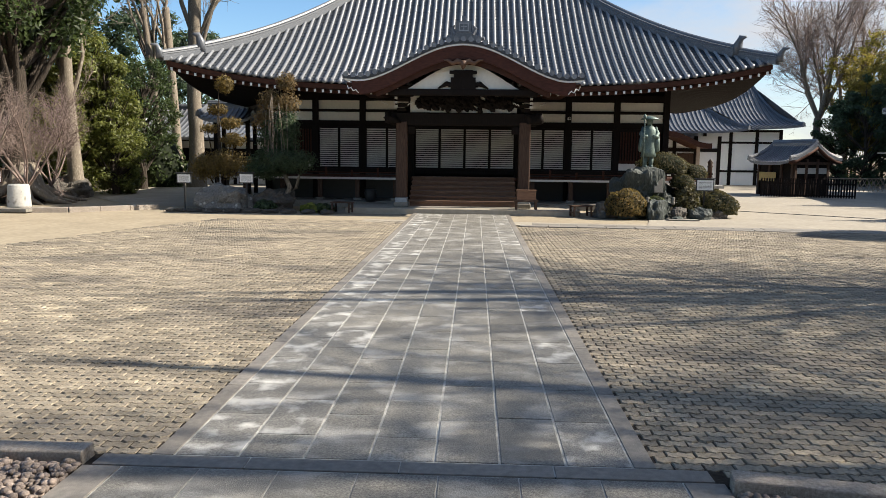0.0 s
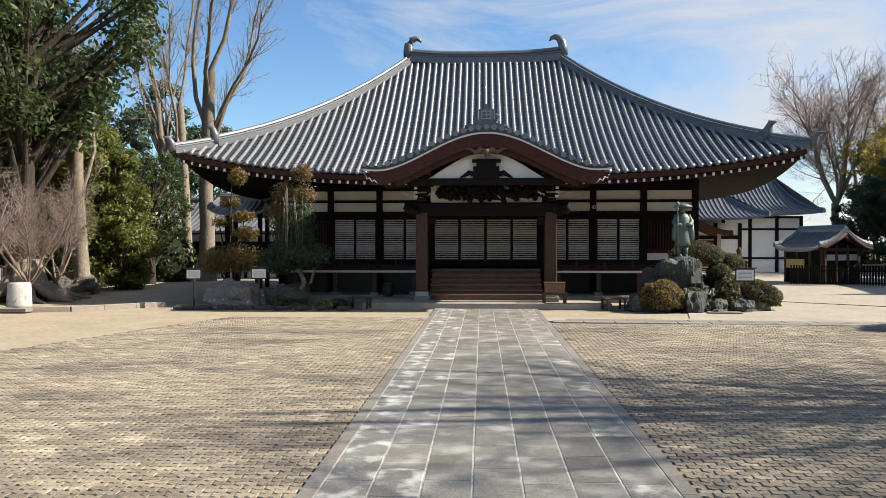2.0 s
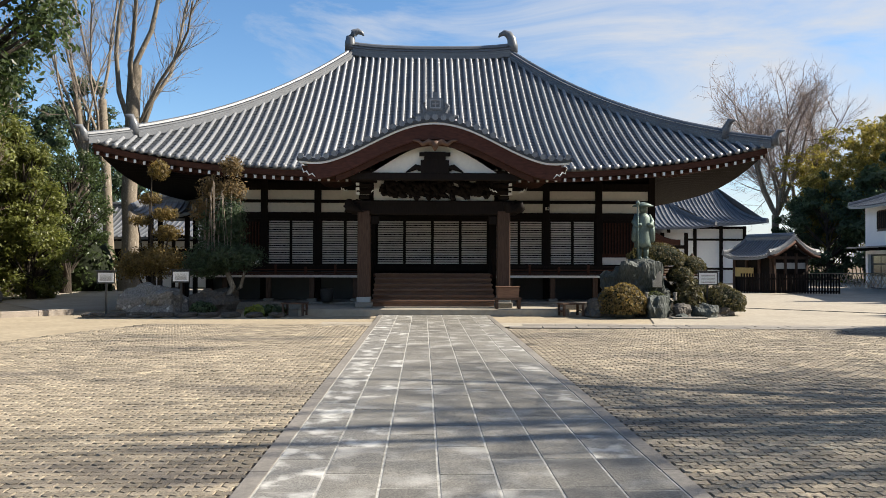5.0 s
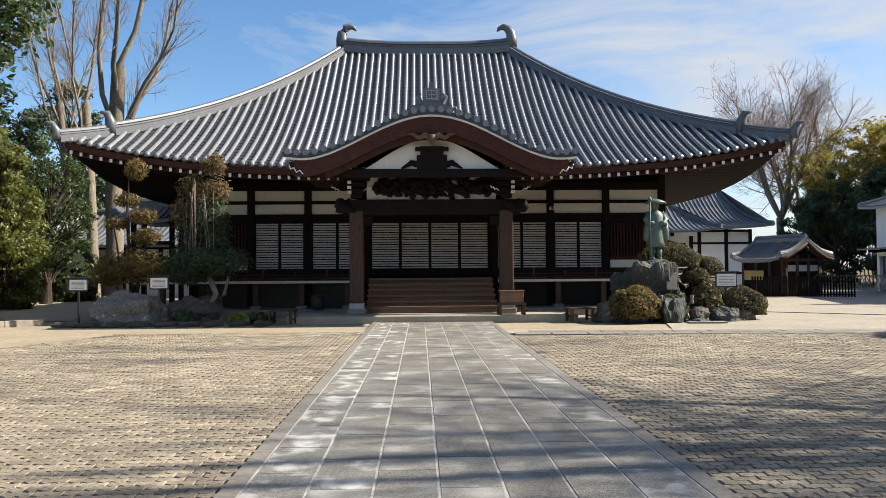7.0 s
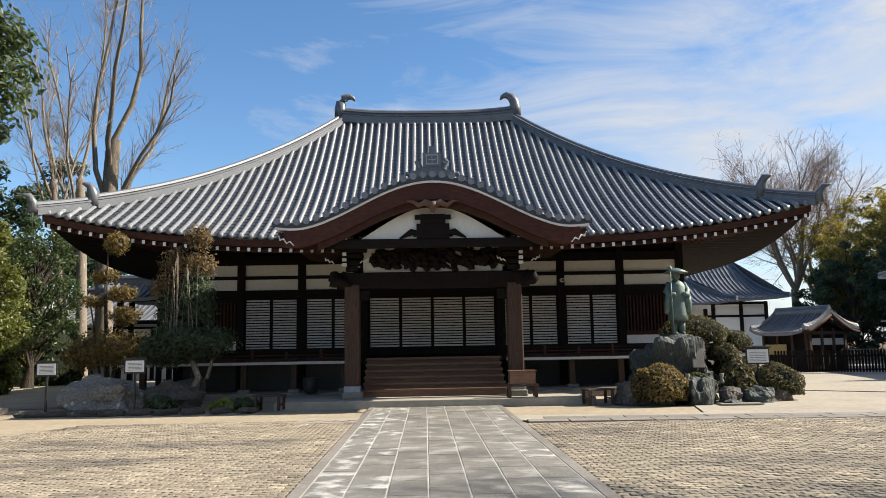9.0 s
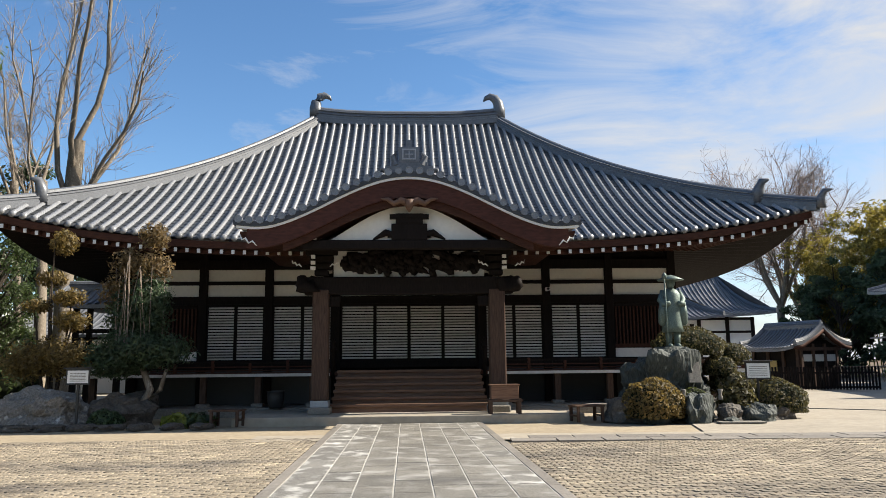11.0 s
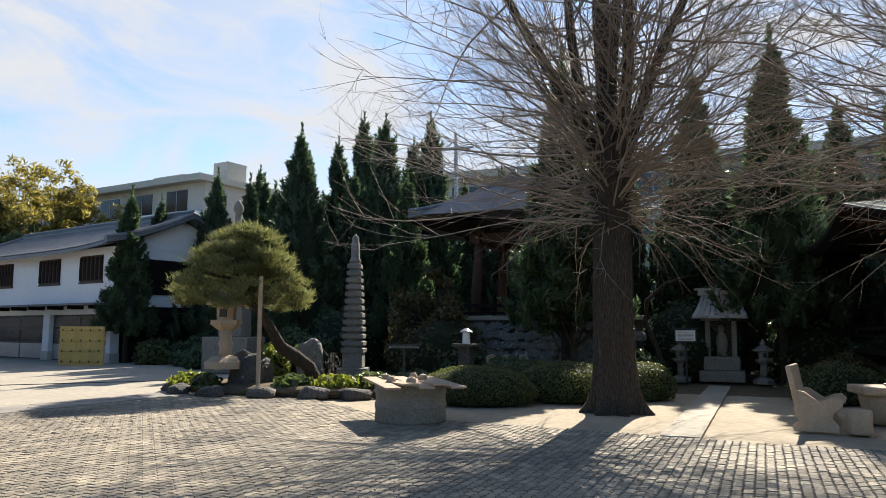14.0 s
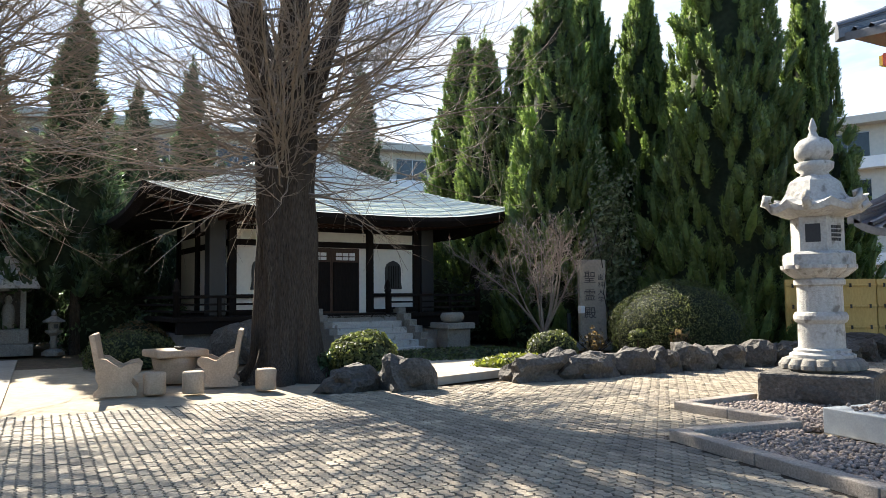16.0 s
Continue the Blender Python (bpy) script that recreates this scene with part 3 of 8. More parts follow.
for sx in (-1, 1):
    for sy in (-1, 1):
        pts = [hip_pt(s, sx, sy) for s in np.linspace(0.13, 1, 22)]
        ridge_strip(pts, 0.19, 0.30, M_TILEJ, roof, "hip_ridge")
        pts = [hip_pt(s, sx, sy, 0.0) for s in np.linspace(-0.015, 0.14, 7)]
        ridge_strip(pts, 0.15, 0.24, M_TILEJ, roof, "corner_ridge")
        if sy < 0:
            for s, hh, w in ((0.125, 0.62, 0.30), (-0.02, 0.46, 0.22)):
                p = hip_pt(s, sx, sy)
                bm = bmesh.new()
                tube(bm, [p + Vector((0, 0, 0.0)), p + Vector((sx * 0.02, -0.02, hh * 0.6)), p + Vector((sx * 0.10, -0.10, hh)), p + Vector((sx * 0.24, -0.24, hh * 1.02))], [w * 0.7, w * 0.55, w * 0.4, w * 0.12], 8)
                part("ridge_end_tile", bm, M_TILEJ, roof, smooth=True)
pts = [Vector((x, RY, RZ - 0.12 + 0.16 * (abs(x) / RX) ** 3)) for x in np.linspace(-RX - 0.05, RX + 0.05, 21)]
ridge_strip(pts, 0.24, 0.46, M_TILEJ, roof, "main_ridge", 0.1)
for sx in (-1, 1):
    bm = bmesh.new()
    c = Vector((sx * RX, RY, RZ + 0.2))
    prof_s = [(0.10, 0.0, 0.25), (0.12, 0.3, 0.24), (0.08, 0.58, 0.21), (-0.05, 0.78, 0.18), (-0.25, 0.86, 0.14), (-0.42, 0.78, 0.09), (-0.50, 0.66, 0.03)]
    tube(bm, [c + Vector((sx * a, 0, b)) for a, b, r in prof_s], [r for *_, r in prof_s], 8)
    part("ridge_finial", bm, M_TILEJ, roof, "curled grey ridge-end tile", smooth=True)

# eave underside: fascia, soffit boards, rafters with white ends
fas = bmesh.new()
UU = np.linspace(-1, 1, 41)
for u0, u1 in zip(UU, UU[1:]):
    a, b = roof_pt(u0 * EX, 0), roof_pt(u1 * EX, 0)
    for dy0, dy1, z0, z1 in ((0.02, 0.14, -0.28, -0.10), (0.16, 0.24, -0.42, -0.28)):
        v = [fas.verts.new(p + Vector((0, dy, dz))) for p in (a, b) for dy, dz in ((dy0, z0), (dy1, z0), (dy1, z1), (dy0, z1))]
        for f in ((0, 1, 5, 4), (1, 2, 6, 5), (2, 3, 7, 6), (3, 0, 4, 7)):
            fas.faces.new([v[i] for i in f])
bmesh.ops.remove_doubles(fas, verts=fas.verts[:], dist=0.001)
part("eave_board", fas, M_BROWNW, roof, "red-brown eave board")
sof = bmesh.new()
for sgn in (0, 1, 2):
    for u0, u1 in zip(UU, UU[1:]):
        q = []
        for u, inner in ((u0, 0), (u1, 0), (u1, 1), (u0, 1)):
            if sgn == 0:
                p = roof_pt(u * EX, 0) + Vector((0, 0.1, -0.33)) if not inner else Vector((u * 8.3, 0.0, 4.95))
            else:
                sx = 1 if sgn == 1 else -1
                z = EZ + lift(u, 0) - 0.33
                p = Vector((sx * (EX - 0.1), RY + u * (RY - EY - 0.1), z)) if not inner else Vector((sx * 8.3, RY + u * RY, 4.95))
            q.append(sof.verts.new(p))
        sof.faces.new(q)
# near-black in place of brown: the eave's shade is put into the boards' colour
part("soffit", sof, M_DARKW, roof, "red-brown soffit boards coloured near-black for eave shade")
for k in range(74):
    u = -0.985 + k * 1.97 / 73
    a = roof_pt(u * EX, 0) + Vector((0, 0.06, -0.36))
    b = Vector((u * 8.3 + (u * EX - u * 8.3) * 0.25, -0.1, 4.78))
    bm = bmesh.new()
    d = (b - a).normalized()
    side = Vector((1, 0, 0)) * 0.038
    upv = Vector((0, 0, 0.05))
    v = [bm.verts.new(p + s * side + t * upv) for p in (a, b) for s, t in ((-1, -1), (1, -1), (1, 1), (-1, 1))]
    for f in ((0, 1, 5, 4), (1, 2, 6, 5), (2, 3, 7, 6), (3, 0, 4, 7), (4, 5, 6, 7)):
        bm.faces.new([v[i] for i in f])
    raft = part("rafter", bm, M_BROWNW, roof)
    part("rafter_end", bbox(a.x - 0.04, a.x + 0.04, a.y - 0.012, a.y + 0.012, a.z - 0.055, a.z + 0.05), M_WHITE, raft, "white-painted rafter end")

# body walls, posts and bays
POSTS = (-8.12, -6.15, -4.2, -2.19, 2.19, 4.2, 6.15, 8.12)
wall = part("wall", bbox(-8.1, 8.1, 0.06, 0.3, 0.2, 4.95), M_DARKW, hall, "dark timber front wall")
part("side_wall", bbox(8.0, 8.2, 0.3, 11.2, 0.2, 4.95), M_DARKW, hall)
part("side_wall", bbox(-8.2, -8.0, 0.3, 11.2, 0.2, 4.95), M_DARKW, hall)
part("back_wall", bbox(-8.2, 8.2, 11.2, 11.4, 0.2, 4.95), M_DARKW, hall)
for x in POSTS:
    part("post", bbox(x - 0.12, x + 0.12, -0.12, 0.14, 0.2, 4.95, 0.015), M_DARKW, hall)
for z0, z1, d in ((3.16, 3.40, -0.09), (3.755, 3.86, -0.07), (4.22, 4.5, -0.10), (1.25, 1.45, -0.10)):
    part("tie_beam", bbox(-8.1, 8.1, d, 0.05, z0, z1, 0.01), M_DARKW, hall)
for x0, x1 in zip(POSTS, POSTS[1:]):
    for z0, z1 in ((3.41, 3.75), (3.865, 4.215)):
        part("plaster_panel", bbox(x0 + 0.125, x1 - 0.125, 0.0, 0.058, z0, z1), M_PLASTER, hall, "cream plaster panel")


def shutter(x0, x1, z0, z1):
    fr = bmesh.new()
    for a, b, c, d in ((x0, x0 + 0.05, z0, z1), (x1 - 0.05, x1, z0, z1), (x0 + 0.05, x1 - 0.05, z0, z0 + 0.05), (x0 + 0.05, x1 - 0.05, z1 - 0.05, z1)):
        box(fr, a, b, -0.035, 0.05, c, d)
    f = part("shutter", fr, M_DARKW, hall, "dark framed shutter with pale horizontal slats")
    n = 19
    dz = (z1 - z0 - 0.1) / n
    me = done(bbox(x0 + 0.05, x1 - 0.05, -0.02, 0.03, 0, dz * 0.6))
    for k in range(n):
        part("slat", me, M_SHUT, f, at=pose(0, 0, z0 + 0.05 + k * dz + dz * 0.14))


for x0, x1 in ((-6.03, -4.32), (-4.08, -2.31), (2.31, 4.08), (4.32, 6.03)):
    xm = (x0 + x1) / 2
    shutter(x0, xm, 1.46, 3.155)
    shutter(xm, x1, 1.46, 3.155)
for k in range(4):
    shutter(-2.05 + k * 1.025, -2.05 + (k + 1) * 1.025, 1.46, 3.155)
# outer bays with upright lattice
for sx in (-1, 1):
    lat = part("lattice_window", bbox(sx * 7.13 - 0.84, sx * 7.13 + 0.84, 0.0, 0.05, 1.78, 1.9), M_BROWNW, hall, "dark upright wooden lattice")
    part("lattice_frame", bbox(sx * 7.13 - 0.84, sx * 7.13 + 0.84, -0.03, 0.05, 3.05, 3.155), M_DARKW, lat)
    me = done(bbox(-0.026, 0.026, -0.03, 0.03, 1.9, 3.05))
    for k in range(15):
        part("lattice_bar", me, M_SHUT if k % 3 == 1 else M_BROWNW, lat, at=pose(sx * 7.13 - 0.78 + k * 0.111, 0, 0))
    part("plaster_panel", bbox(sx * 7.13 - 0.84, sx * 7.13 + 0.84, 0.0, 0.055, 1.5, 1.77), M_PLASTER, hall, "cream plaster panel")

# veranda with railing
ver = part("veranda", bbox(-9.6, 9.6, -1.55, -0.13, 1.06, 1.16), M_BROWNW, hall, "weathered timber veranda floor")
for sx in (-1, 1):
    part("veranda_edge", bbox(sx * 5.9 - 3.7, sx * 5.9 + 3.7, -1.6, -1.553, 1.05, 1.13), M_SHUT, ver, "pale worn floor-board ends")
    part("side_veranda", bbox(min(sx * 8.25, sx * 9.6), max(sx * 8.25, sx * 9.6), -0.13, 8, 1.06, 1.16), M_BROWNW, ver)
    rail = part("railing", bbox(sx * 5.95 - 3.7, sx * 5.95 + 3.7, -1.50, -1.43, 1.40, 1.46, 0.012), M_DARKW, ver, "low dark timber railing")
    for z in (1.20, 1.30):
        part("rail_bar", bbox(sx * 5.95 - 3.7, sx * 5.95 + 3.7, -1.49, -1.44, z, z + 0.035), M_BROWNW, rail)
    for k in range(8):
        x = sx * (2.35 + k * 1.03)
        part("rail_post", bbox(x - 0.04, x + 0.04, -1.51, -1.42, 1.16, 1.50 if k % 2 else 1.42, 0.01), M_BROWNW, rail)
    for x in (2.7, 4.2, 5.7, 7.2, 8.7):
        leg = part("veranda_post", bbox(sx * x - 0.085, sx * x + 0.085, -1.45, -1.28, 0.32, 1.06, 0.01), M_PILLARW, ver)
        part("base_stone", bbox(sx * x - 0.17, sx * x + 0.17, -1.53, -1.2, 0.0, 0.32, 0.04), M_STONE, leg, "rough grey base stone")
    # black sheet painting in the dark void beneath the veranda
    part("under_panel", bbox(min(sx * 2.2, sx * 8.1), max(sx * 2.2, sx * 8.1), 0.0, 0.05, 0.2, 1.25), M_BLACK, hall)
pod = part("podium", bbox(-4.1, 4.1, -4.95, -1.9, -0.05, 0.17, 0.02), M_CONC, hall, "low pale stone podium")
part("podium_step", bbox(-10.2, 10.2, -1.88, 0.4, -0.05, 0.22, 0.02), M_STONE, pod)
# wooden steps
st = part("stairs", bbox(-2.0, 2.0, -1.6, -1.5, 0.2, 1.05), M_STEPW, hall, "broad worn wooden steps")
for k in range(6):
    z = 0.30 + k * 0.165
    y = -3.62 + k * 0.34
    tr = part("tread", bbox(-1.98, 1.98, y, y + 0.40, z, z + 0.075, 0.012), M_STEPW, st)
    part("riser", bbox(-1.96, 1.96, y + 0.07, y + 0.36, z - 0.14, z), M_STEPW, tr)
for sx in (-1, 1):
    part("newel", lathe([(0.07, 1.0), (0.07, 1.75), (0.085, 1.77), (0.085, 1.82), (0.05, 1.86), (0.075, 1.93), (0.05, 2.02), (0.01, 2.08)], 12, (sx * 2.12, -1.5)), M_DARKW, st, smooth=True)

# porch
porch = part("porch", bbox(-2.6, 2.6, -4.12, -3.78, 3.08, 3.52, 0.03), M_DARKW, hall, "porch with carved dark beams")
for sx in (-1, 1):
    p = part("porch_pillar", bbox(sx * 2.19 - 0.2, sx * 2.19 + 0.2, -4.16, -3.76, 0.5, 3.2, 0.035), M_PILLARW, porch, "square weathered timber pillar")
    part("pillar_base", bbox(sx * 2.19 - 0.27, sx * 2.19 + 0.27, -4.23, -3.69, 0.17, 0.34, 0.03), M_STONE, p)
    part("pillar_shoe", bbox(sx * 2.19 - 0.215, sx * 2.19 + 0.215, -4.175, -3.745, 0.34, 0.5, 0.01), M_BLUEST, p, "verdigris metal shoe")
    hd = rockmesh(0.3, 0.24, 0.3, 11 + sx, 0.35, 3)
    part("beam_head_carving", hd, M_DARKW, porch, "carved animal-head beam end", at=pose(sx * 2.52, -4.05, 3.16), smooth=True)
    for z, w in ((3.56, 0.34), (3.72, 0.46), (3.92, 0.6), (4.08, 0.8)):
        part("bracket", bbox(sx * 2.19 - w / 2, sx * 2.19 + w / 2, -4.1, -3.8, z, z + 0.13, 0.02), M_DARKW, porch)
    for z, w in ((3.69, 0.06), (3.83, 0.055), (3.98, 0.05), (4.33, 0.075)):
        part("bracket_face", bbox(sx * 2.39 - w, sx * 2.39 + w, -4.18, -4.11, z, z + (0.085 if z < 4.2 else 0.16)), M_WHITE, porch, "white-painted bracket end")
    bm = bmesh.new()
    tube(bm, [(sx * 2.19, -3.75, 3.15), (sx * 2.19, -2.8, 3.5), (sx * 2.19, -1.5, 3.75), (sx * 2.19, 0, 3.7)], [0.16, 0.18, 0.18, 0.16], 8)
    part("rainbow_beam", bm, M_DARKW, porch, smooth=True)
    part("nosing", bbox(sx * 2.0 - 0.28, sx * 2.0 + 0.28, -4.0, -3.9, 2.78, 3.06, 0.04), M_DARKW, porch)
part("upper_beam", bbox(-3.0, 3.0, -4.1, -3.8, 4.2, 4.46, 0.03), M_DARKW, porch)
# carved panel between the beams
rngc = random.Random(8)
carv = bmesh.new()
for k in range(150):
    x = rngc.uniform(-1.75, 1.75)
    z = 3.86 + rngc.uniform(-0.24, 0.28) * (1 - 0.25 * abs(x))
    pts = [Vector((x + 0.16 * math.sin(a * 1.3 + k) + 0.1 * a, -4.02 + 0.05 * math.cos(a + k), z + 0.09 * math.cos(a * 1.7 + k))) for a in np.linspace(0, 2.6, 6)]
    tube(carv, pts, [0.055, 0.08, 0.085, 0.075, 0.05, 0.015], 6)
part("carved_panel", carv, M_DARKW, porch, "dark carved dragon-and-cloud panel", smooth=True)
part("carving_back", bbox(-1.9, 1.9, -3.94, -3.9, 3.54, 4.19), M_PLASTER, porch)

# curved porch gable
KX, KZ, KR, KW = 4.0, 4.60, 1.22, 3.75
KY0, KY1 = -5.72, -1.2


def kara(x, dz=0.0):
    a = min(1, abs(x) / KW)
    return KZ + KR * 0.5 * (1 + math.cos(math.pi * a)) + 0.10 * max(0, abs(x) - 3.2) ** 1.2 + dz


def arch(name, dz0, dz1, y0, y1, m, parent, x1=KX, n=48, label=""):
    bm = bmesh.new()
    prev = None
    for x in np.linspace(-x1, x1, n + 1):
        ring = [bm.verts.new((x, yy, kara(x, dd))) for yy, dd in ((y0, dz0), (y1, dz0), (y1, dz1), (y0, dz1))]
        if prev:
            for q in range(4):
                bm.faces.new((prev[q], prev[(q + 1) % 4], ring[(q + 1) % 4], ring[q]))
        else:
            bm.faces.new(ring)
        prev = ring
    bm.faces.new(prev[::-1])
    return part(name, bm, m, parent, label)


pr = arch("porch_roof", -0.10, -0.02, KY0 + 0.03, KY1, M_TILEJ, hall, label="wave-shaped tiled porch roof")
# edge band in the shade-darkened pan colour, so the end discs stand out
arch("edge_tile", -0.13, -0.015, KY0, KY0 + 0.2, M_PANSHADE, pr, 4.02)
arch("white_batten", -0.19, -0.135, KY0 + 0.03, KY0 + 0.2, M_WHITE, pr, 3.95, label="pale batten under the tiles")
arch("barge_board", -0.62, -0.19, KY0 + 0.07, KY0 + 0.2, M_REDW, pr, 3.72, label="curved red-brown barge board")
arch("barge_lip", -0.80, -0.60, KY0 + 0.14, KY0 + 0.24, M_BROWNW, pr, 2.9)
for sx in (-1, 1):
    # white-edged curls at the ends of the barge board and on the bracket noses
    for cx, cy, cz, k in ((3.78, KY0 + 0.03, 4.22, 1.0), (2.85, -4.2, 3.86, 0.62), (1.78, -4.2, 3.86, -0.62)):
        bm = bmesh.new()
        tube(bm, [(sx * (cx + k * a), cy, cz + abs(k) * b) for a, b in ((-0.30, -0.16), (-0.20, -0.05), (-0.12, -0.10), (-0.04, 0.02), (0.04, -0.02), (0.08, 0.10))], [0.012, 0.022, 0.02, 0.026, 0.022, 0.014], 6)
        part("white_curl", bm, M_WHITE, pr, "white-painted carved curl", smooth=True)
arch("porch_soffit", -0.34, -0.24, KY0 + 0.2, -0.1, M_BROWNW, pr, 3.9, label="curved brown soffit")
# ribs of the porch roof run back into the main slope
KN = 33
for k in range(KN):
    x = -KX + 0.1 + k * (2 * KX - 0.2) / (KN - 1)
    bm = bmesh.new()
    prev = None
    for y in np.linspace(KY0, KY1, 17):
        p = Vector((x, y, kara(x)))
        ring = [bm.verts.new(p + Vector((-math.cos(a) * 0.07, 0, math.sin(a) * 0.07 - 0.015))) for a in [math.pi * q / 6 for q in range(7)]]
        if prev:
            for q in range(6):
                bm.faces.new((prev[q], prev[q + 1], ring[q + 1], ring[q]))
        prev = ring
    tubey = part("roof_rib", bm, M_TILELIT, pr, smooth=True)
    part("round_end_tile", lathe([(0.06, 0), (0.088, 0.0), (0.088, 0.07), (0.07, 0.07), (0.065, 0.06), (0.025, 0.06)], 16), M_TILELIT, tubey, at=pose(x, KY0 + 0.03, kara(x) + 0.01, 90, 0, 0))
# tympanum
bm = bmesh.new()
prev = None
for x in np.linspace(-2.05, 2.05, 31):
    r = [bm.verts.new((x, -5.3, 4.2)), bm.verts.new((x, -5.3, max(4.22, kara(x * 1.25, -0.74))))]
    if prev:
        bm.faces.new((prev[0], r[0], r[1], prev[1]))
    prev = r
part("tympanum", bm, M_PLASTER, pr, "cream plaster gable panel")
part("gable_beam", bbox(-2.5, 2.5, -5.42, -5.2, 4.02, 4.24, 0.03), M_DARKW, pr)
fr = bmesh.new()
for pts in ([(-0.85, 4.26), (-0.55, 4.42), (-0.42, 4.38), (-0.42, 4.3)], [(0.85, 4.26), (0.55, 4.42), (0.42, 4.38), (0.42, 4.3)]):
    tube(fr, [(a, -5.33, b) for a, b in pts], [0.02, 0.09, 0.1, 0.1], 8)
box(fr, -0.42, 0.42, -5.42, -5.3, 4.24, 4.62)
box(fr, -0.32, 0.32, -5.44, -5.3, 4.62, 4.86)
box(fr, -0.46, 0.46, -5.46, -5.3, 4.74, 4.84)
part("frog_leg_strut", fr, M_DARKW, pr, "dark carved strut")
gg = bmesh.new()
for sx in (-1, 1):
    tube(gg, [(0, KY0 + 0.04, kara(0, -0.78)), (sx * 0.2, KY0 + 0.03, kara(0, -0.7)), (sx * 0.36, KY0 + 0.03, kara(0, -0.78)), (sx * 0.5, KY0 + 0.03, kara(0, -0.68)), (sx * 0.66, KY0 + 0.03, kara(0, -0.66))], [0.1, 0.09, 0.07, 0.05, 0.015], 8)
tube(gg, [(0, KY0 + 0.03, kara(0, -0.7)), (0, KY0 + 0.02, kara(0, -0.85)), (0, KY0 + 0.03, kara(0, -0.98))], [0.13, 0.1, 0.02], 8)
part("gable_pendant", gg, M_STEPW, pr, "carved gable pendant with pale edge", smooth=True)
# crest on the porch ridge
ridge_strip([Vector((0, y, kara(0) - 0.02)) for y in np.linspace(KY0 + 0.25, 0.4, 8)], 0.22, 0.3, M_TILEJ, pr, "porch_ridge")
cr = bmesh.new()
box(cr, -0.56, 0.56, KY0 + 0.02, KY0 + 0.3, kara(0) - 0.1, kara(0) + 0.12)
box(cr, -0.42, 0.42, KY0 + 0.04, KY0 + 0.28, kara(0) + 0.12, kara(0) + 0.22)
box(cr, -0.24, 0.24, KY0 + 0.02, KY0 + 0.28, kara(0) + 0.22, kara(0) + 0.58)
box(cr, -0.07, 0.07, KY0 + 0.06, KY0 + 0.2, kara(0) + 0.58, kara(0) + 0.76)
for sx in (-1, 1):
    tube(cr, [(sx * 0.3, KY0 + 0.1, kara(0) + 0.15), (sx * 0.38, KY0 + 0.1, kara(0) + 0.36), (sx * 0.3, KY0 + 0.1, kara(0) + 0.46)], [0.1, 0.07, 0.03], 8)
    tube(cr, [(sx * 0.5, KY0 + 0.1, kara(0) + 0.0), (sx * 0.66, KY0 + 0.1, kara(0) + 0.05), (sx * 0.7, KY0 + 0.1, kara(0) - 0.08)], [0.09, 0.06, 0.03], 8)
crest = part("ridge_crest", cr, M_TILEJ, pr, "grey stepped crest tile with a square emblem")
em = bmesh.new()
for a, b, c, d in ((-0.16, 0.16, 0.5, 0.53), (-0.16, 0.16, 0.27, 0.30), (-0.16, -0.13, 0.3, 0.5), (0.13, 0.16, 0.3, 0.5), (-0.1, 0.1, 0.39, 0.41), (-0.01, 0.01, 0.31, 0.49)):
    box(em, a, b, KY0 + 0.0, KY0 + 0.03, kara(0) + c, kara(0) + d)
part("emblem", em, M_STEEL, crest)

# ---- small chapel beneath the ginkgos ----
ch = thing("chapel", "small dark timber chapel with white panels and pale green copper roof", "chapel", 19.3, 2.8, 0, -85)
part("foundation", bbox(-4.3, 4.3, 0.25, 8.2, -0.05, 0.62), M_STONE, ch, "grey stone foundation")
dk = part("deck", bbox(-4.6, 4.6, 0, 8.4, 0.92, 1.04, 0.015), M_DARKW, ch, "dark timber deck")
part("deck_beam", bbox(-4.5, 4.5, 0.08, 0.25, 0.62, 0.92), M_DARKW, dk)
for sx in (-1, 1):
    rl = part("deck_railing", bbox(sx * 2.95 - 1.6, sx * 2.95 + 1.6, 0.1, 0.17, 1.50, 1.57, 0.015), M_DARKW, dk, "dark timber railing")
    for z in (1.15, 1.32):
        part("rail_bar", bbox(sx * 2.95 - 1.6, sx * 2.95 + 1.6, 0.11, 0.16, z, z + 0.05), M_DARKW, rl)
    for k in range(4):
        x = sx * (1.4 + k * 1.03)
        part("rail_post", bbox(x - 0.045, x + 0.045, 0.09, 0.18, 1.04, 1.5), M_DARKW, rl)
    for x in (1.35, 4.5):
        part("newel_post", lathe([(0.08, 1.0), (0.08, 1.62), (0.1, 1.64), (0.1, 1.69), (0.05, 1.73), (0.085, 1.81), (0.06, 1.92), (0.01, 2.0)], 14, (sx * x, 0.13)), M_DARKW, rl, smooth=True)
    sr = part("side_railing", bbox(sx * 4.5 - 0.035, sx * 4.5 + 0.035, 0.15, 8, 1.50, 1.57), M_DARKW, dk)
    for z in (1.15, 1.32):
        part("rail_bar", bbox(sx * 4.5 - 0.025, sx * 4.5 + 0.025, 0.15, 8, z, z + 0.05), M_DARKW, sr)
cw = part("wall", bbox(-2.85, 2.85, 1.1, 6.7, 1.04, 3.75), M_PLASTER, ch, "white plaster wall")
for x in (-2.85, -1.25, 1.25, 2.85):
    part("post", bbox(x - 0.1, x + 0.1, 0.98, 1.18, 1.04, 3.9, 0.01), M_DARKW, ch)
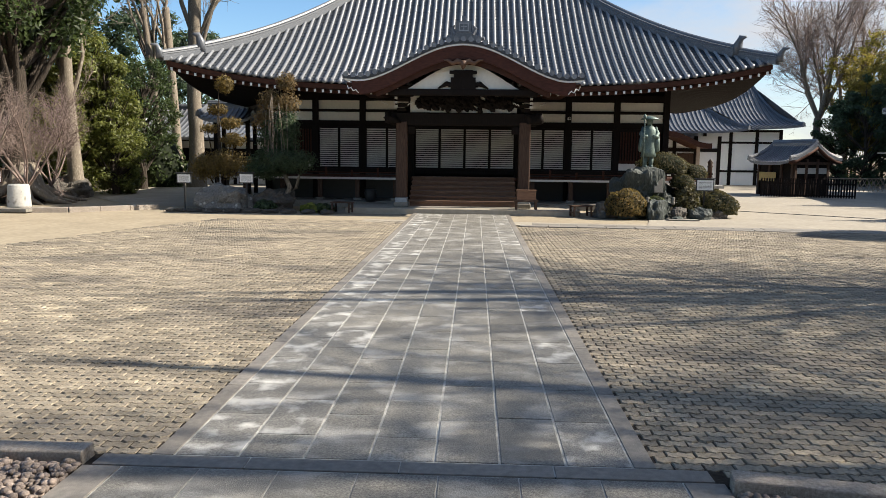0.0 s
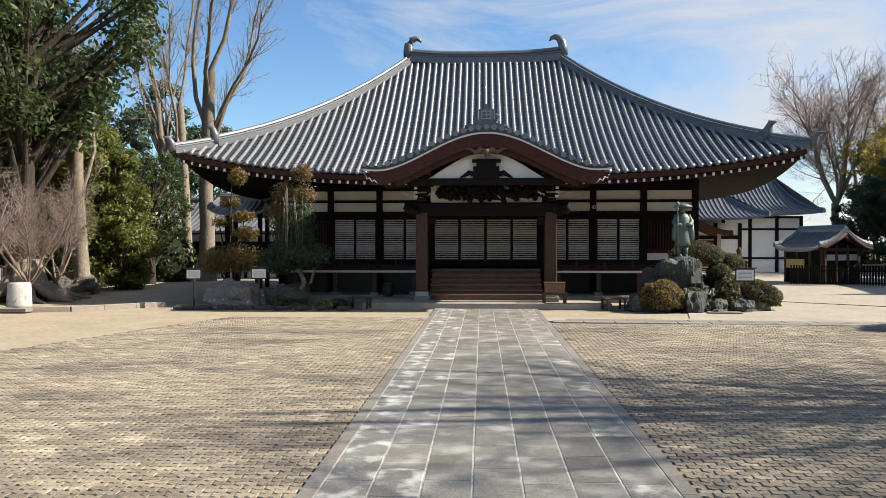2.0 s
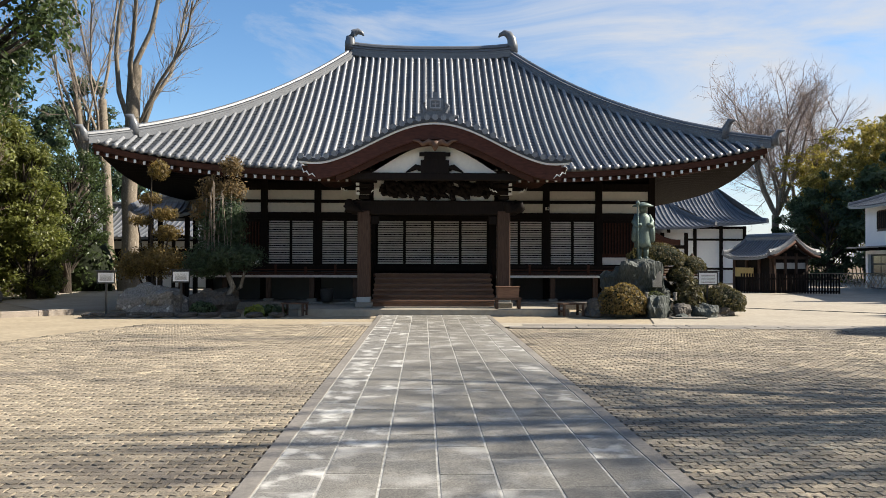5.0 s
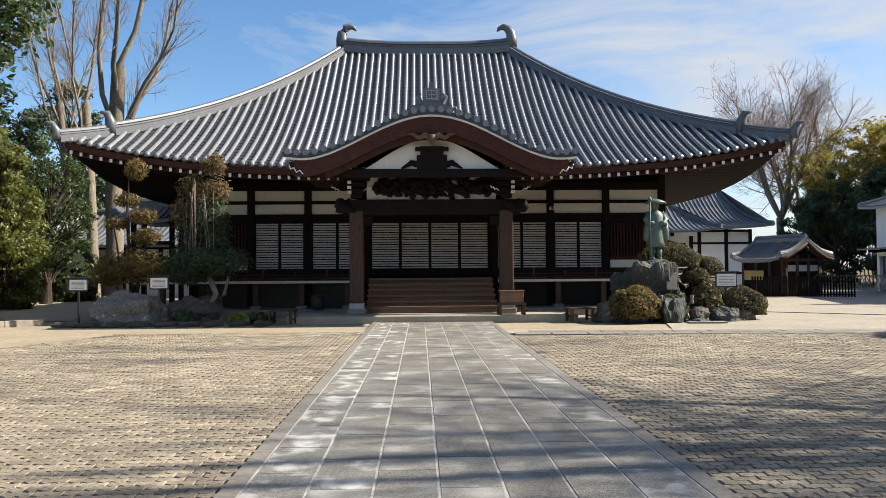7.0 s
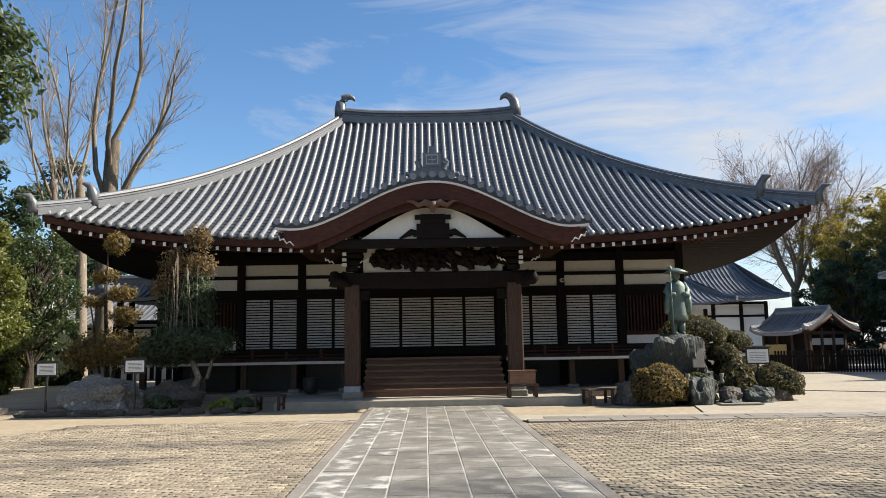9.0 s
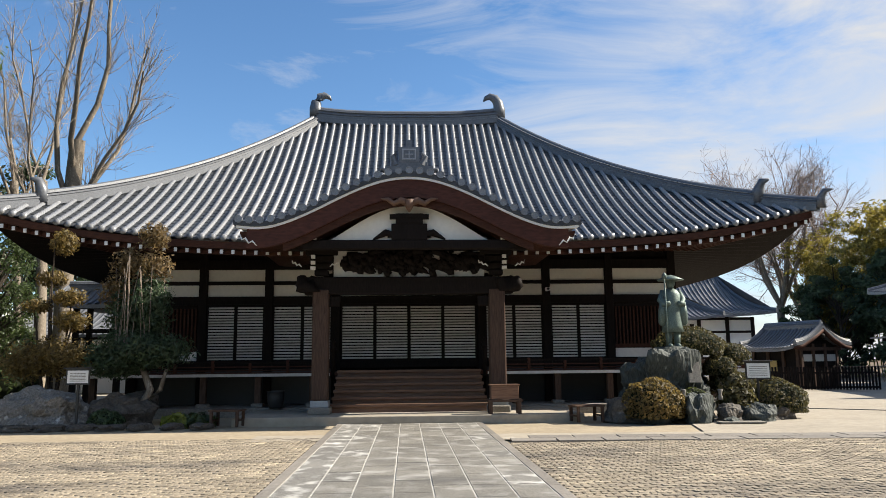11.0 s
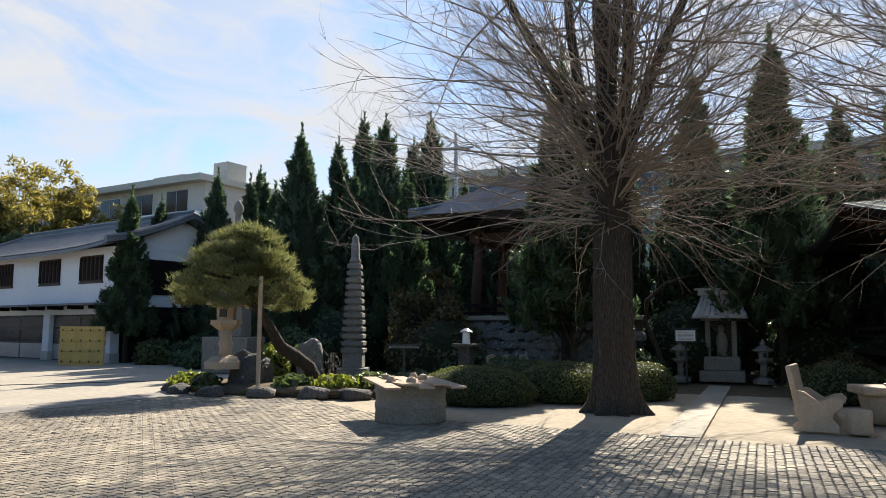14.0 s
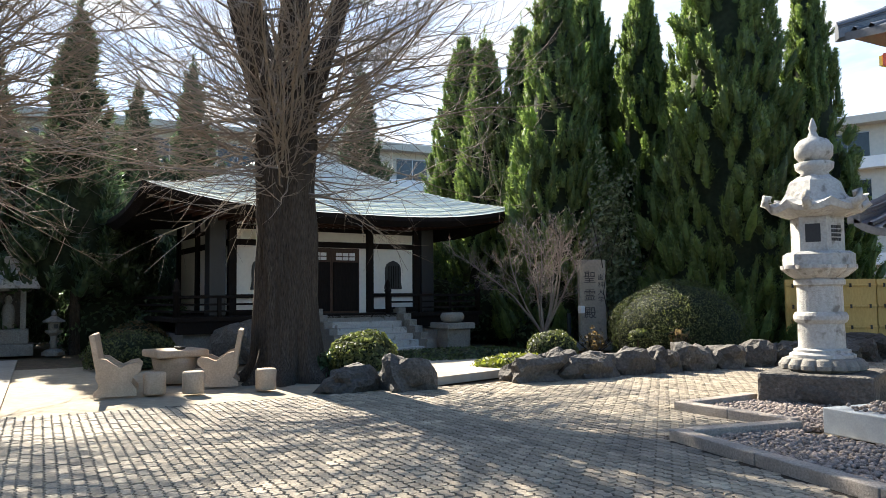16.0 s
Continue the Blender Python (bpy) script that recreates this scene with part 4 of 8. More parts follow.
for sx in (-1, 1):
    part("corner_column", bbox(sx * 3.25 - 0.22, sx * 3.25 + 0.22, 1.0, 1.44, 1.04, 3.9, 0.02), M_BLACK, ch, "blackened corner column")
    for y in (2.6, 4.2, 6.4):
        part("post", bbox(sx * 2.86 - 0.1, sx * 2.86 + 0.1, y - 0.1, y + 0.1, 1.04, 3.9), M_DARKW, ch)
for z0, z1 in ((1.04, 1.14), (1.5, 1.6), (2.92, 3.08), (3.36, 3.48)):
    for x0, x1 in ((-2.75, -1.35), (1.35, 2.75)) if z0 < 2.5 else ((-2.75, 2.75),):
        part("tie_beam", bbox(x0, x1, 1.02, 1.12, z0, z1), M_DARKW, ch)
    for sx in (-1, 1):
        part("tie_beam", bbox(sx * 2.88 - 0.04, sx * 2.88 + 0.04, 1.2, 6.6, z0, z1), M_DARKW, ch)
dr = part("chapel_door", bbox(-0.9, 0.9, 1.03, 1.13, 1.04, 2.9, 0.01), M_PILLARW, ch, "dark brown double door with small lattice panes")
for sx in (-1, 1):
    part("door_leaf", bbox(sx * 0.45 - 0.4, sx * 0.45 + 0.4, 0.99, 1.03, 1.1, 2.5), M_DARKW, dr)
    for k in range(3):
        for j in range(2):
            part("door_pane", bbox(sx * 0.45 - 0.3 + k * 0.21, sx * 0.45 - 0.3 + k * 0.21 + 0.17, 1.0, 1.03, 2.56 + j * 0.12, 2.65 + j * 0.12), M_SIGNW, dr)
for sx in (-1, 1):
    # cusped window
    w = bmesh.new()
    n = 18
    outl = [(-0.30, 1.72), (-0.255, 1.95), (-0.265, 2.2), (-0.255, 2.36), (-0.215, 2.46), (-0.13, 2.53), (0, 2.58), (0.13, 2.53), (0.215, 2.46), (0.255, 2.36), (0.265, 2.2), (0.255, 1.95), (0.30, 1.72)]
    f0 = [w.verts.new((sx * 2.05 + x, 1.04, z)) for x, z in outl]
    f1 = [w.verts.new((sx * 2.05 + x, 1.115, z)) for x, z in outl]
    w.faces.new(f0)
    for k in range(len(outl)):
        w.faces.new((f0[k], f0[(k + 1) % len(outl)], f1[(k + 1) % len(outl)], f1[k]))
    wn_ = part("cusped_window", w, M_BLACK, ch, "dark bell-shaped window with black frame")
    for k in range(5):
        part("window_bar", bbox(sx * 2.05 - 0.16 + k * 0.08 - 0.01, sx * 2.05 - 0.16 + k * 0.08 + 0.01, 1.022, 1.04, 1.76, 2.42), M_DARKW, wn_)
# roof: concave pyramid with upturned corners
CRX, CRY0, CRY1, CEZ, CAZ = 5.5, -0.75, 8.5, 3.68, 6.6
CCY = (CRY0 + CRY1) / 2


def chroof(name, dz, m, thick=None):
    bm = bmesh.new()
    for side in range(4):
        grid = []
        for i in range(25):
            s = i / 24
            row = []
            for k in range(21):
                u = -1 + k / 10
                z = CEZ + (CAZ - CEZ) * (0.5 * s + 0.5 * s * s) + 0.5 * abs(u) ** 3 * (1 - s) ** 1.6 + dz + (0.012 if i % 2 else 0.0)
                a, b = CRX * (1 - s), (CRY1 - CRY0) / 2 * (1 - s)
                p = ((u * a, CCY - b), (u * a, CCY + b), (a, CCY + u * b), (-a, CCY + u * b))[side]
                row.append(bm.verts.new((p[0], p[1], z)))
            grid.append(row)
        for a, b in zip(grid, grid[1:]):
            for k in range(20):
                bm.faces.new((a[k], a[k + 1], b[k + 1], b[k]))
    bmesh.ops.remove_doubles(bm, verts=bm.verts[:], dist=0.004)
    return part(name, bm, m, ch)


cr_ = chroof("roof", 0.0, M_COPPER)
tagged(cr_, "pale green copper pyramid roof")
# standing laps of the copper sheets
for i in range(1, 22):
    s = i / 23
    for side in (0, 2, 3):
        pts = []
        for u in np.linspace(-1, 1, 13):
            z = CEZ + (CAZ - CEZ) * (0.5 * s + 0.5 * s * s) + 0.5 * abs(u) ** 3 * (1 - s) ** 1.6 + 0.02
            a, b = CRX * (1 - s), (CRY1 - CRY0) / 2 * (1 - s)
            p = ((u * a, CCY - b), None, (a, CCY + u * b), (-a, CCY + u * b))[side]
            pts.append((p[0], p[1], z))
        bm = bmesh.new()
        tube(bm, pts, 0.014, 4)
        part("copper_lap", bm, M_COPPER, cr_)
for side in (0, 2, 3):
    bm = bmesh.new()
    prev = None
    for u in np.linspace(-1, 1, 21):
        z = CEZ + 0.5 * abs(u) ** 3
        b = (CRY1 - CRY0) / 2
        px, py = ((u * CRX, CRY0), None, (CRX, CCY + u * b), (-CRX, CCY + u * b))[side]
        ix, iy = ((u * (CRX - 0.15), CRY0 + 0.15), None, (CRX - 0.15, CCY + u * (b - 0.15)), (-CRX + 0.15, CCY + u * (b - 0.15)))[side]
        jx, jy = ((u * 2.9, 1.0), None, (2.9, CCY + u * 3.0), (-2.9, CCY + u * 3.0))[side]
        r = [bm.verts.new(c) for c in ((px, py, z + 0.02), (px, py, z - 0.1), (ix, iy, z - 0.26), (jx, jy, 3.8))]
        if prev:
            for q in range(3):
                bm.faces.new((prev[q], prev[q + 1], r[q + 1], r[q]))
        prev = r
    part("eave", bm, M_DARKW, cr_, "dark timber eave")
for k in range(46):
    x = -5.0 + k * 10 / 45
    part("rafter", bbox(x - 0.035, x + 0.035, CRY0 + 0.25, 1.0, CEZ - 0.22 + 0.4 * abs(x / 5.5) ** 3, CEZ - 0.12 + 0.4 * abs(x / 5.5) ** 3), M_BROWNW, cr_)
part("roof_jewel", lathe([(0.35, 6.5), (0.35, 6.7), (0.2, 6.75), (0.26, 6.9), (0.16, 7.1), (0.02, 7.25)], 14, (0, CCY)), M_COPPER, cr_, smooth=True)
# stairs and approach
cs = part("stairs", bbox(-0.75, 1.55, -0.02, 0.4, 0, 0.6), M_PALEST, ch, "pale stone steps")
for k in range(6):
    part("step", bbox(-0.75, 1.55, -1.5 + k * 0.3, 0.0, k * 0.165, (k + 1) * 0.165, 0.01), M_PALEST, cs)
for k in range(6):
    part("stair_cheek", bbox(1.56, 1.8, -1.6 + k * 0.3, -1.28 + k * 0.3, 0, 0.2 + (k + 1) * 0.165, 0.015), M_STONE, cs)
    part("stair_cheek", bbox(-1.0, -0.76, -1.6 + k * 0.3, -1.28 + k * 0.3, 0, 0.2 + (k + 1) * 0.165, 0.015), M_STONE, cs)
ap = bmesh.new()
top = [(11.1, 5.1), (12.0, 2.2), (18.2, 0.9), (18.9, 4.0)]
va = [ap.verts.new((x, y, -0.03)) for x, y in top]
vb = [ap.verts.new((x, y, 0.11)) for x, y in top]
ap.faces.new(vb)
for k in range(4):
    ap.faces.new((va[k], va[(k + 1) % 4], vb[(k + 1) % 4], vb[k]))
solid("approach_slab", ap, M_CONC, "raised pale concrete approach to the chapel steps", "pavement", kind="structure")
basin = thing("stone_basin", "carved stone water basin on a square block", "basin", 17.8, 0.35, 0)
part("block", bbox(-0.32, 0.32, -0.32, 0.32, 0, 0.62, 0.03), M_STONE, basin)
part("slab", bbox(-0.5, 0.5, -0.42, 0.42, 0.62, 0.78, 0.02), M_STONE, basin)
part("bowl", lathe([(0.2, 0.78), (0.3, 0.84), (0.33, 0.95), (0.28, 1.05), (0.22, 1.05), (0.1, 0.97)], 16), M_STONE, basin, smooth=True)

# ---- stone shrine with its two lanterns ----
sh = thing("stone_shrine", "small weathered stone shrine with tiled roof on a plinth", "shrine", 23.2, 10.95, 0, -90)
part("plinth", bbox(-0.62, 0.62, 0, 1.1, 0, 0.32, 0.03), M_STONE, sh)
part("base", bbox(-0.5, 0.5, 0.1, 1.0, 0.32, 0.72, 0.03), M_STONE, sh)
for sx in (-1, 1):
    part("column", bbox(sx * 0.36 - 0.07, sx * 0.36 + 0.07, 0.16, 0.3, 0.72, 1.75, 0.015), M_STONE, sh)
part("back_wall", bbox(-0.42, 0.42, 0.5, 0.95, 0.72, 1.8), M_ROCKD, sh)
part("figure", lathe([(0.16, 0.74), (0.15, 0.9), (0.17, 1.15), (0.13, 1.35), (0.07, 1.42), (0.1, 1.5), (0.07, 1.6), (0.01, 1.64)], 12, (0, 0.4)), M_STONE, sh, "pale stone figure", smooth=True)
part("lintel", bbox(-0.55, 0.55, 0.1, 0.95, 1.75, 1.9, 0.02), M_STONE, sh)
bm = bmesh.new()
for y0, y1, sgn in ((0.5, -0.22, 1), (0.5, 1.2, -1)):
    prev = None
    for s in np.linspace(0, 1, 9):
        z = 2.52 - 0.62 * (1.35 * s - 0.35 * s * s)
        w = 0.52 + 0.22 * s
        r = [bm.verts.new((x, y0 + (y1 - y0) * s, z + dz)) for x, dz in ((-w, 0), (w, 0), (w, -0.08), (-w, -0.08))]
        if prev:
            for q in range(4):
                bm.faces.new((prev[q], prev[(q + 1) % 4], r[(q + 1) % 4], r[q]))
        prev = r
    bm.faces.new(prev)
rf = part("roof", bm, M_PALEST, sh, "curved grey stone roof")
for k in range(9):
    bm = bmesh.new()
    x = -0.6 + k * 0.15
    tube(bm, [(x * (0.75 + 0.25 * s), 0.5 - 0.72 * s, 2.52 - 0.62 * (1.35 * s - 0.35 * s * s) + 0.01) for s in np.linspace(0, 1, 7)], 0.03, 6)
    part("roof_rib", bm, M_PALEST, rf, smooth=True)
part("ridge", bbox(-0.62, 0.62, 0.42, 0.58, 2.5, 2.66, 0.02), M_PALEST, rf)
part("ridge_cap", bbox(-0.72, 0.72, 0.38, 0.62, 2.66, 2.71, 0.015), M_PALEST, rf)


def stone_lantern(x, y, s=1.0, name="stone_lantern", label="small weathered grey stone lantern", m=None, group="lanterns by the shrine"):
    e = thing(name, label, "lantern", x, y, 0, 20, group=group)
    m = m or M_STONE
    k = s
    part("base", lathe([(0.3 * k, 0), (0.3 * k, 0.1 * k), (0.2 * k, 0.17 * k), (0.1 * k, 0.2 * k)], 6), m, e)
    part("post", lathe([(0.1 * k, 0.18 * k), (0.085 * k, 0.3 * k), (0.11 * k, 0.37 * k), (0.085 * k, 0.44 * k), (0.1 * k, 0.56 * k)], 14), m, e, smooth=True)
    part("platform", lathe([(0.1 * k, 0.56 * k), (0.23 * k, 0.66 * k), (0.23 * k, 0.72 * k)], 6), m, e)
    bx = part("light_box", lathe([(0.14 * k, 0.72 * k), (0.15 * k, 0.94 * k)], 6), m, e)
    # solid black block in place of the dark inside the light box
    part("opening", bbox(-0.165 * k, -0.1 * k, -0.05 * k, 0.05 * k, 0.77 * k, 0.89 * k), M_BLACK, bx)
    part("cap", lathe([(0.16 * k, 0.93 * k), (0.3 * k, 0.95 * k), (0.29 * k, 0.99 * k), (0.17 * k, 1.06 * k), (0.07 * k, 1.12 * k)], 6), m, e)
    part("finial", lathe([(0.06 * k, 1.11 * k), (0.085 * k, 1.17 * k), (0.06 * k, 1.23 * k), (0.01 * k, 1.3 * k)], 10), m, e, smooth=True)
    return e


stone_lantern(22.85, 12.05, 0.95)
stone_lantern(23.0, 9.85, 0.95)


def sign_post(x, y, h, turn=0, w=0.55, hh=0.36, lab="white notice board on a dark metal post", post=M_BLACK):
    e = thing("sign_board", lab, "sign", x, y, 0, turn, group="notice boards")
    part("post", bbox(-0.025, 0.025, 0.0, 0.05, -0.02, h, 0.005), post, e)
    fr = part("board", bbox(-w / 2, w / 2, -0.03, 0.0, h - 0.02, h + hh, 0.006), post, e)
    part("panel", bbox(-w / 2 + 0.035, w / 2 - 0.035, -0.036, -0.03, h + 0.02, h + hh - 0.04), M_SIGNW, fr, "white panel")
    me = done(bbox(-w / 2 + 0.09, w / 2 - 0.09, -0.0385, -0.036, 0, 0.012))
    for k in range(6):
        part("text_line", me, M_STONE, fr, at=pose(0, 0, h + 0.06 + k * (hh - 0.14) / 6))
    part("cap", bbox(-w / 2 - 0.05, w / 2 + 0.05, -0.07, 0.04, h + hh, h + hh + 0.03, 0.008), post, e)
    return e


sign_post(22.5, 11.85, 1.15, -88, 0.6, 0.36)

# slab way to the shrine
sw = thing("slab_walk", "narrow walk of pale square slabs on sand", "path", 0, 0, 0, kind="structure")
for k in range(11):
    part("slab", bbox(11.2 + k * 0.95, 11.2 + (k + 1) * 0.95 - 0.012, 10.66, 11.2, -0.05, 0.012, 0.006), M_CONC, sw)

# ---- stone table, benches and stools ----


def bench(x, y, turn):
    e = thing("stone_bench", "tan carved stone garden bench with a solid back", "bench", x, y, 0, turn, group="stone benches by the table")
    outl = [(-0.36, 0), (-0.36, 0.1), (-0.26, 0.2), (-0.3, 0.3), (-0.42, 0.38), (-0.44, 0.46), (-0.36, 0.52), (-0.22, 0.5), (-0.08, 0.44), (0.04, 0.5), (0.16, 0.58), (0.3, 0.6), (0.34, 0.3), (0.26, 0.15), (0.36, 0.08), (0.36, 0)]
    for sx in (-1, 1):
        bm = bmesh.new()
        a = [bm.verts.new((sx * 0.5 - 0.055, p, q)) for p, q in outl]
        b = [bm.verts.new((sx * 0.5 + 0.055, p, q)) for p, q in outl]
        bm.faces.new(a)
        bm.faces.new(b[::-1])
        for k in range(len(a)):
            bm.faces.new((a[k], a[(k + 1) % len(a)], b[(k + 1) % len(a)], b[k]))
        part("side_panel", bm, M_BENCH, e)
    part("seat", bbox(-0.45, 0.45, -0.34, 0.26, 0.32, 0.41, 0.02), M_BENCH, e)
    bm = bbox(-0.56, 0.56, -0.05, 0.05, 0, 0.62, 0.02)
    part("backrest", bm, M_BENCH, e, at=pose(0, 0.28, 0.36, -12, 0, 0))
    return e


for b_ in (bench(13.05, 9.1, -8), bench(13.45, 7.4, 165)):
    b_.scale = (0.84, 0.84, 0.98)
tb = thing("stone_table", "round-edged tan stone table on a block base", "table", 14.2, 8.05, 0, 10)
part("base", lathe([(0.33, 0), (0.34, 0.2), (0.38, 0.34), (0.40, 0.46)], 12, fold=lambda a: 1 + 0.05 * math.cos(4 * a)), M_BENCH, tb, smooth=True)
part("tabletop", bbox(-0.44, 0.44, -0.46, 0.46, 0.46, 0.59, 0.035), M_BENCH, tb)
solid("ash_bowl", lathe([(0.05, 0), (0.09, 0.02), (0.1, 0.05), (0.07, 0.05), (0.05, 0.03)], 14), M_BLACK, "small dark ashtray on the stone table", "bowl", at=pose(14.0, 8.0, 0.59))
for x, y in ((12.6, 8.6), (12.4, 8.05), (12.2, 6.95), (13.9, 9.0), (14.6, 7.0)):
    solid("stone_stool", lathe([(0.16, 0), (0.172, 0.03), (0.168, 0.17), (0.176, 0.31), (0.155, 0.34)], 18, fold=lambda a: 1 + 0.03 * math.cos(4 * a)), M_BENCH,
          "short tan stone drum stool on the sand", "stool", at=pose(x, y, 0, 0, 0, x * 40), group="stone stools", smooth=True)

# ---- well with a board cover ----
wl_ = thing("covered_well", "round stone well ring under weathered boards weighted with stones", "well", 11.3, 15.1, 0, 40)
part("ring", lathe([(0.56, -0.02), (0.58, 0.05), (0.565, 0.2), (0.58, 0.22), (0.58, 0.3), (0.565, 0.32), (0.565, 0.44), (0.58, 0.46), (0.58, 0.58), (0.5, 0.6)], 32), M_STONE, wl_, smooth=True)
for k in range(5):
    part("cover_board", bbox(-0.95, 0.95, -0.62 + k * 0.25, -0.62 + k * 0.25 + 0.243, 0.6 + 0.004 * (k % 2), 0.632 + 0.004 * (k % 2), 0.004), M_BENCH, wl_, "weathered plank", at=pose(0, 0, 0, 0, 1.2 if k % 2 else -1.4, (0.8, -1.2, 0.4, 1.5, -0.7)[k]))
for k, (x, y) in enumerate(((-0.42, 0.1), (0.5, 0.3), (0.2, -0.25), (-0.1, 0.35), (0.65, -0.2))):
    solid("weight_stone", rockmesh(0.09, 0.075, 0.075, k + 30, 0.3, 2), M_BENCH, "fist-sized stone lying on the well boards", "stone",
          at=pose(11.3 + x * 0.77 - y * 0.64, 15.1 + x * 0.64 + y * 0.77, 0.655), group="stones on the well", smooth=True)

# ---- large pale lantern on a rough plinth ----
gl = thing("great_stone_lantern", "tall pale granite lantern with turned shaft and scrolled cap", "lantern", 6.66, 0.75, 0, 25)
gl.matrix_basis = gl.matrix_basis @ Matrix.Diagonal((0.94, 0.94, 1.03, 1))
part("plinth", rockmesh(0.85, 0.85, 0.36, 5, 0.12, 3), M_ROCKD, gl, "rough dark stone plinth", smooth=True)
part("plinth_slab", bbox(-0.74, 0.74, -0.74, 0.74, 0, 0.40, 0.05), M_ROCKD, gl)
part("lotus_base", lathe([(0.46, 0.40), (0.53, 0.44), (0.53, 0.49), (0.48, 0.56), (0.42, 0.58)], 128, fold=lambda a: 1 + 0.11 * abs(math.sin(a * 8)) ** 0.6), M_STONE, gl)
part("shaft", lathe([(0.44, 0.57), (0.44, 0.62), (0.38, 0.65), (0.38, 0.68), (0.315, 0.70), (0.31, 1.03), (0.34, 1.04), (0.365, 1.08), (0.365, 1.13), (0.34, 1.17), (0.31, 1.18), (0.305, 1.52), (0.345, 1.54), (0.345, 1.60), (0.30, 1.63)], 40), M_PALEST, gl)
part("lotus_platform", lathe([(0.3, 1.62), (0.38, 1.67), (0.47, 1.75), (0.47, 1.8)], 96, fold=lambda a: 1 + 0.09 * abs(math.sin(a * 6)) ** 0.6), M_PALEST, gl)
part("platform", lathe([(0.49, 1.8), (0.49, 1.94), (0.42, 1.98)], 6), M_PALEST, gl)
lb = part("light_box", lathe([(0.36, 1.98), (0.36, 2.44)], 6), M_PALEST, gl)
# black blocks paint in the dark of the window and its lattice, nothing is cut
part("opening", bbox(-0.325, -0.20, -0.10, 0.10, 2.1, 2.34), M_BLACK, lb, at=pose(0, 0, 0, 0, 0, -90))
for i in range(4):
    for j in range(4):
        part("lattice_hole", bbox(-0.322, -0.29, -0.095 + i * 0.05, -0.06 + i * 0.05, 2.11 + j * 0.055, 2.15 + j * 0.055), M_BLACK, lb, at=pose(0, 0, 0, 0, 0, -30))
bm = bmesh.new()
rings = []
for r, z, up in ((0.40, 2.44, 0.0), (0.60, 2.50, 0.06), (0.63, 2.57, 0.10), (0.48, 2.64, 0.05), (0.40, 2.76, 0.01), (0.34, 2.92, 0), (0.22, 3.0, 0)):
    ring = []
    for k in range(36):
        a = k * math.tau / 36
        rr = r * (1 / math.cos((a + math.pi / 6) % (math.pi / 3) - math.pi / 6)) * 0.93
        ring.append(bm.verts.new((rr * math.cos(a), rr * math.sin(a), z + up * abs(math.cos(1.5 * (a + math.pi / 3) * 2)) ** 6)))
    rings.append(ring)
for a, b in zip(rings, rings[1:]):
    for k in range(36):
        bm.faces.new((a[k], a[(k + 1) % 36], b[(k + 1) % 36], b[k]))
bm.faces.new(rings[0][::-1])
bm.faces.new(rings[-1])
cap = part("cap", bm, M_PALEST, gl, "spreading six-sided stone cap")
for k in range(6):
    a = k * math.pi / 3 + math.pi / 6
    d = Vector((math.cos(a), math.sin(a), 0))
    bm = bmesh.new()
    tube(bm, [d * 0.52 + Vector((0, 0, 2.62)), d * 0.64 + Vector((0, 0, 2.57)), d * 0.73 + Vector((0, 0, 2.63)), d * 0.71 + Vector((0, 0, 2.72)), d * 0.64 + Vector((0, 0, 2.71)), d * 0.65 + Vector((0, 0, 2.66))], [0.05, 0.07, 0.065, 0.055, 0.045, 0.03], 8)
    part("scroll", bm, M_PALEST, cap, smooth=True)
part("finial_neck", lathe([(0.22, 2.99), (0.18, 3.04), (0.25, 3.1), (0.26, 3.18), (0.2, 3.2)], 30, fold=lambda a: 1 + 0.04 * abs(math.sin(a * 5))), M_PALEST, gl, smooth=True)
part("jewel", lathe([(0.2, 3.2), (0.26, 3.28), (0.265, 3.4), (0.2, 3.49), (0.08, 3.54), (0.045, 3.62), (0.06, 3.66), (0.03, 3.76), (0.01, 3.8)], 24), M_PALEST, gl, smooth=True)
blk = solid("granite_block", bbox(-0.75, 0.75, -0.5, 0.5, 0, 0.27, 0.012), M_BLUEST, "smooth blue-grey granite bed surround filled with pebbles", "planter", at=pose(4.35, 2.55, 0, 0, 0, -8))
gravel("gravel_top", 3.75, 4.95, 2.2, 2.9, 350, 9)
bpy.data.objects["gravel_top"].location.z = 0.28

# ---- inscribed stele ----
ste = thing("stone_stele", "upright brown stone tablet inscribed with carved characters", "stele", 16.0, -3.0, 0, -118)
part("foot", bbox(-0.5, 0.5, -0.3, 0.3, 0, 0.22, 0.02), M_STONE, ste)
part("tablet", bbox(-0.36, 0.36, -0.13, 0.13, 0.22, 2.44, 0.02), mat("stele_stone", (0.42, 0.35, 0.26), (0.3, 0.25, 0.19), 2, 0.8, 0.3, 60, c3=(0.16, 0.14, 0.12), spot=0.4), ste)


def writing(text, size, x, y, z, parent, m, rx=90, name="inscription", depth=0.004):
    cu = bpy.data.curves.new("text", "FONT")
    cu.body, cu.size, cu.align_x, cu.extrude = text, size, "CENTER", depth
    tmp = bpy.data.objects.new("text", cu)
    scene.collection.objects.link(tmp)
    bpy.context.view_layer.update()
    me = bpy.data.meshes.new_from_object(tmp.evaluated_get(bpy.context.evaluated_depsgraph_get()))
    bpy.data.objects.remove(tmp)
    me.materials.clear()
    me.materials.append(m)
    return part(name, me, m, parent, at=pose(x, y, z, rx, 0, 0))


M_INK = mat("carved_ink", (0.06, 0.055, 0.05), (0.045, 0.04, 0.038), 5, 0.9, 0.1, 60)
for k, chx in enumerate("聖霊殿"):
    writing(chx, 0.34, -0.08, -0.134, 1.84 - k * 0.48, ste, M_INK)
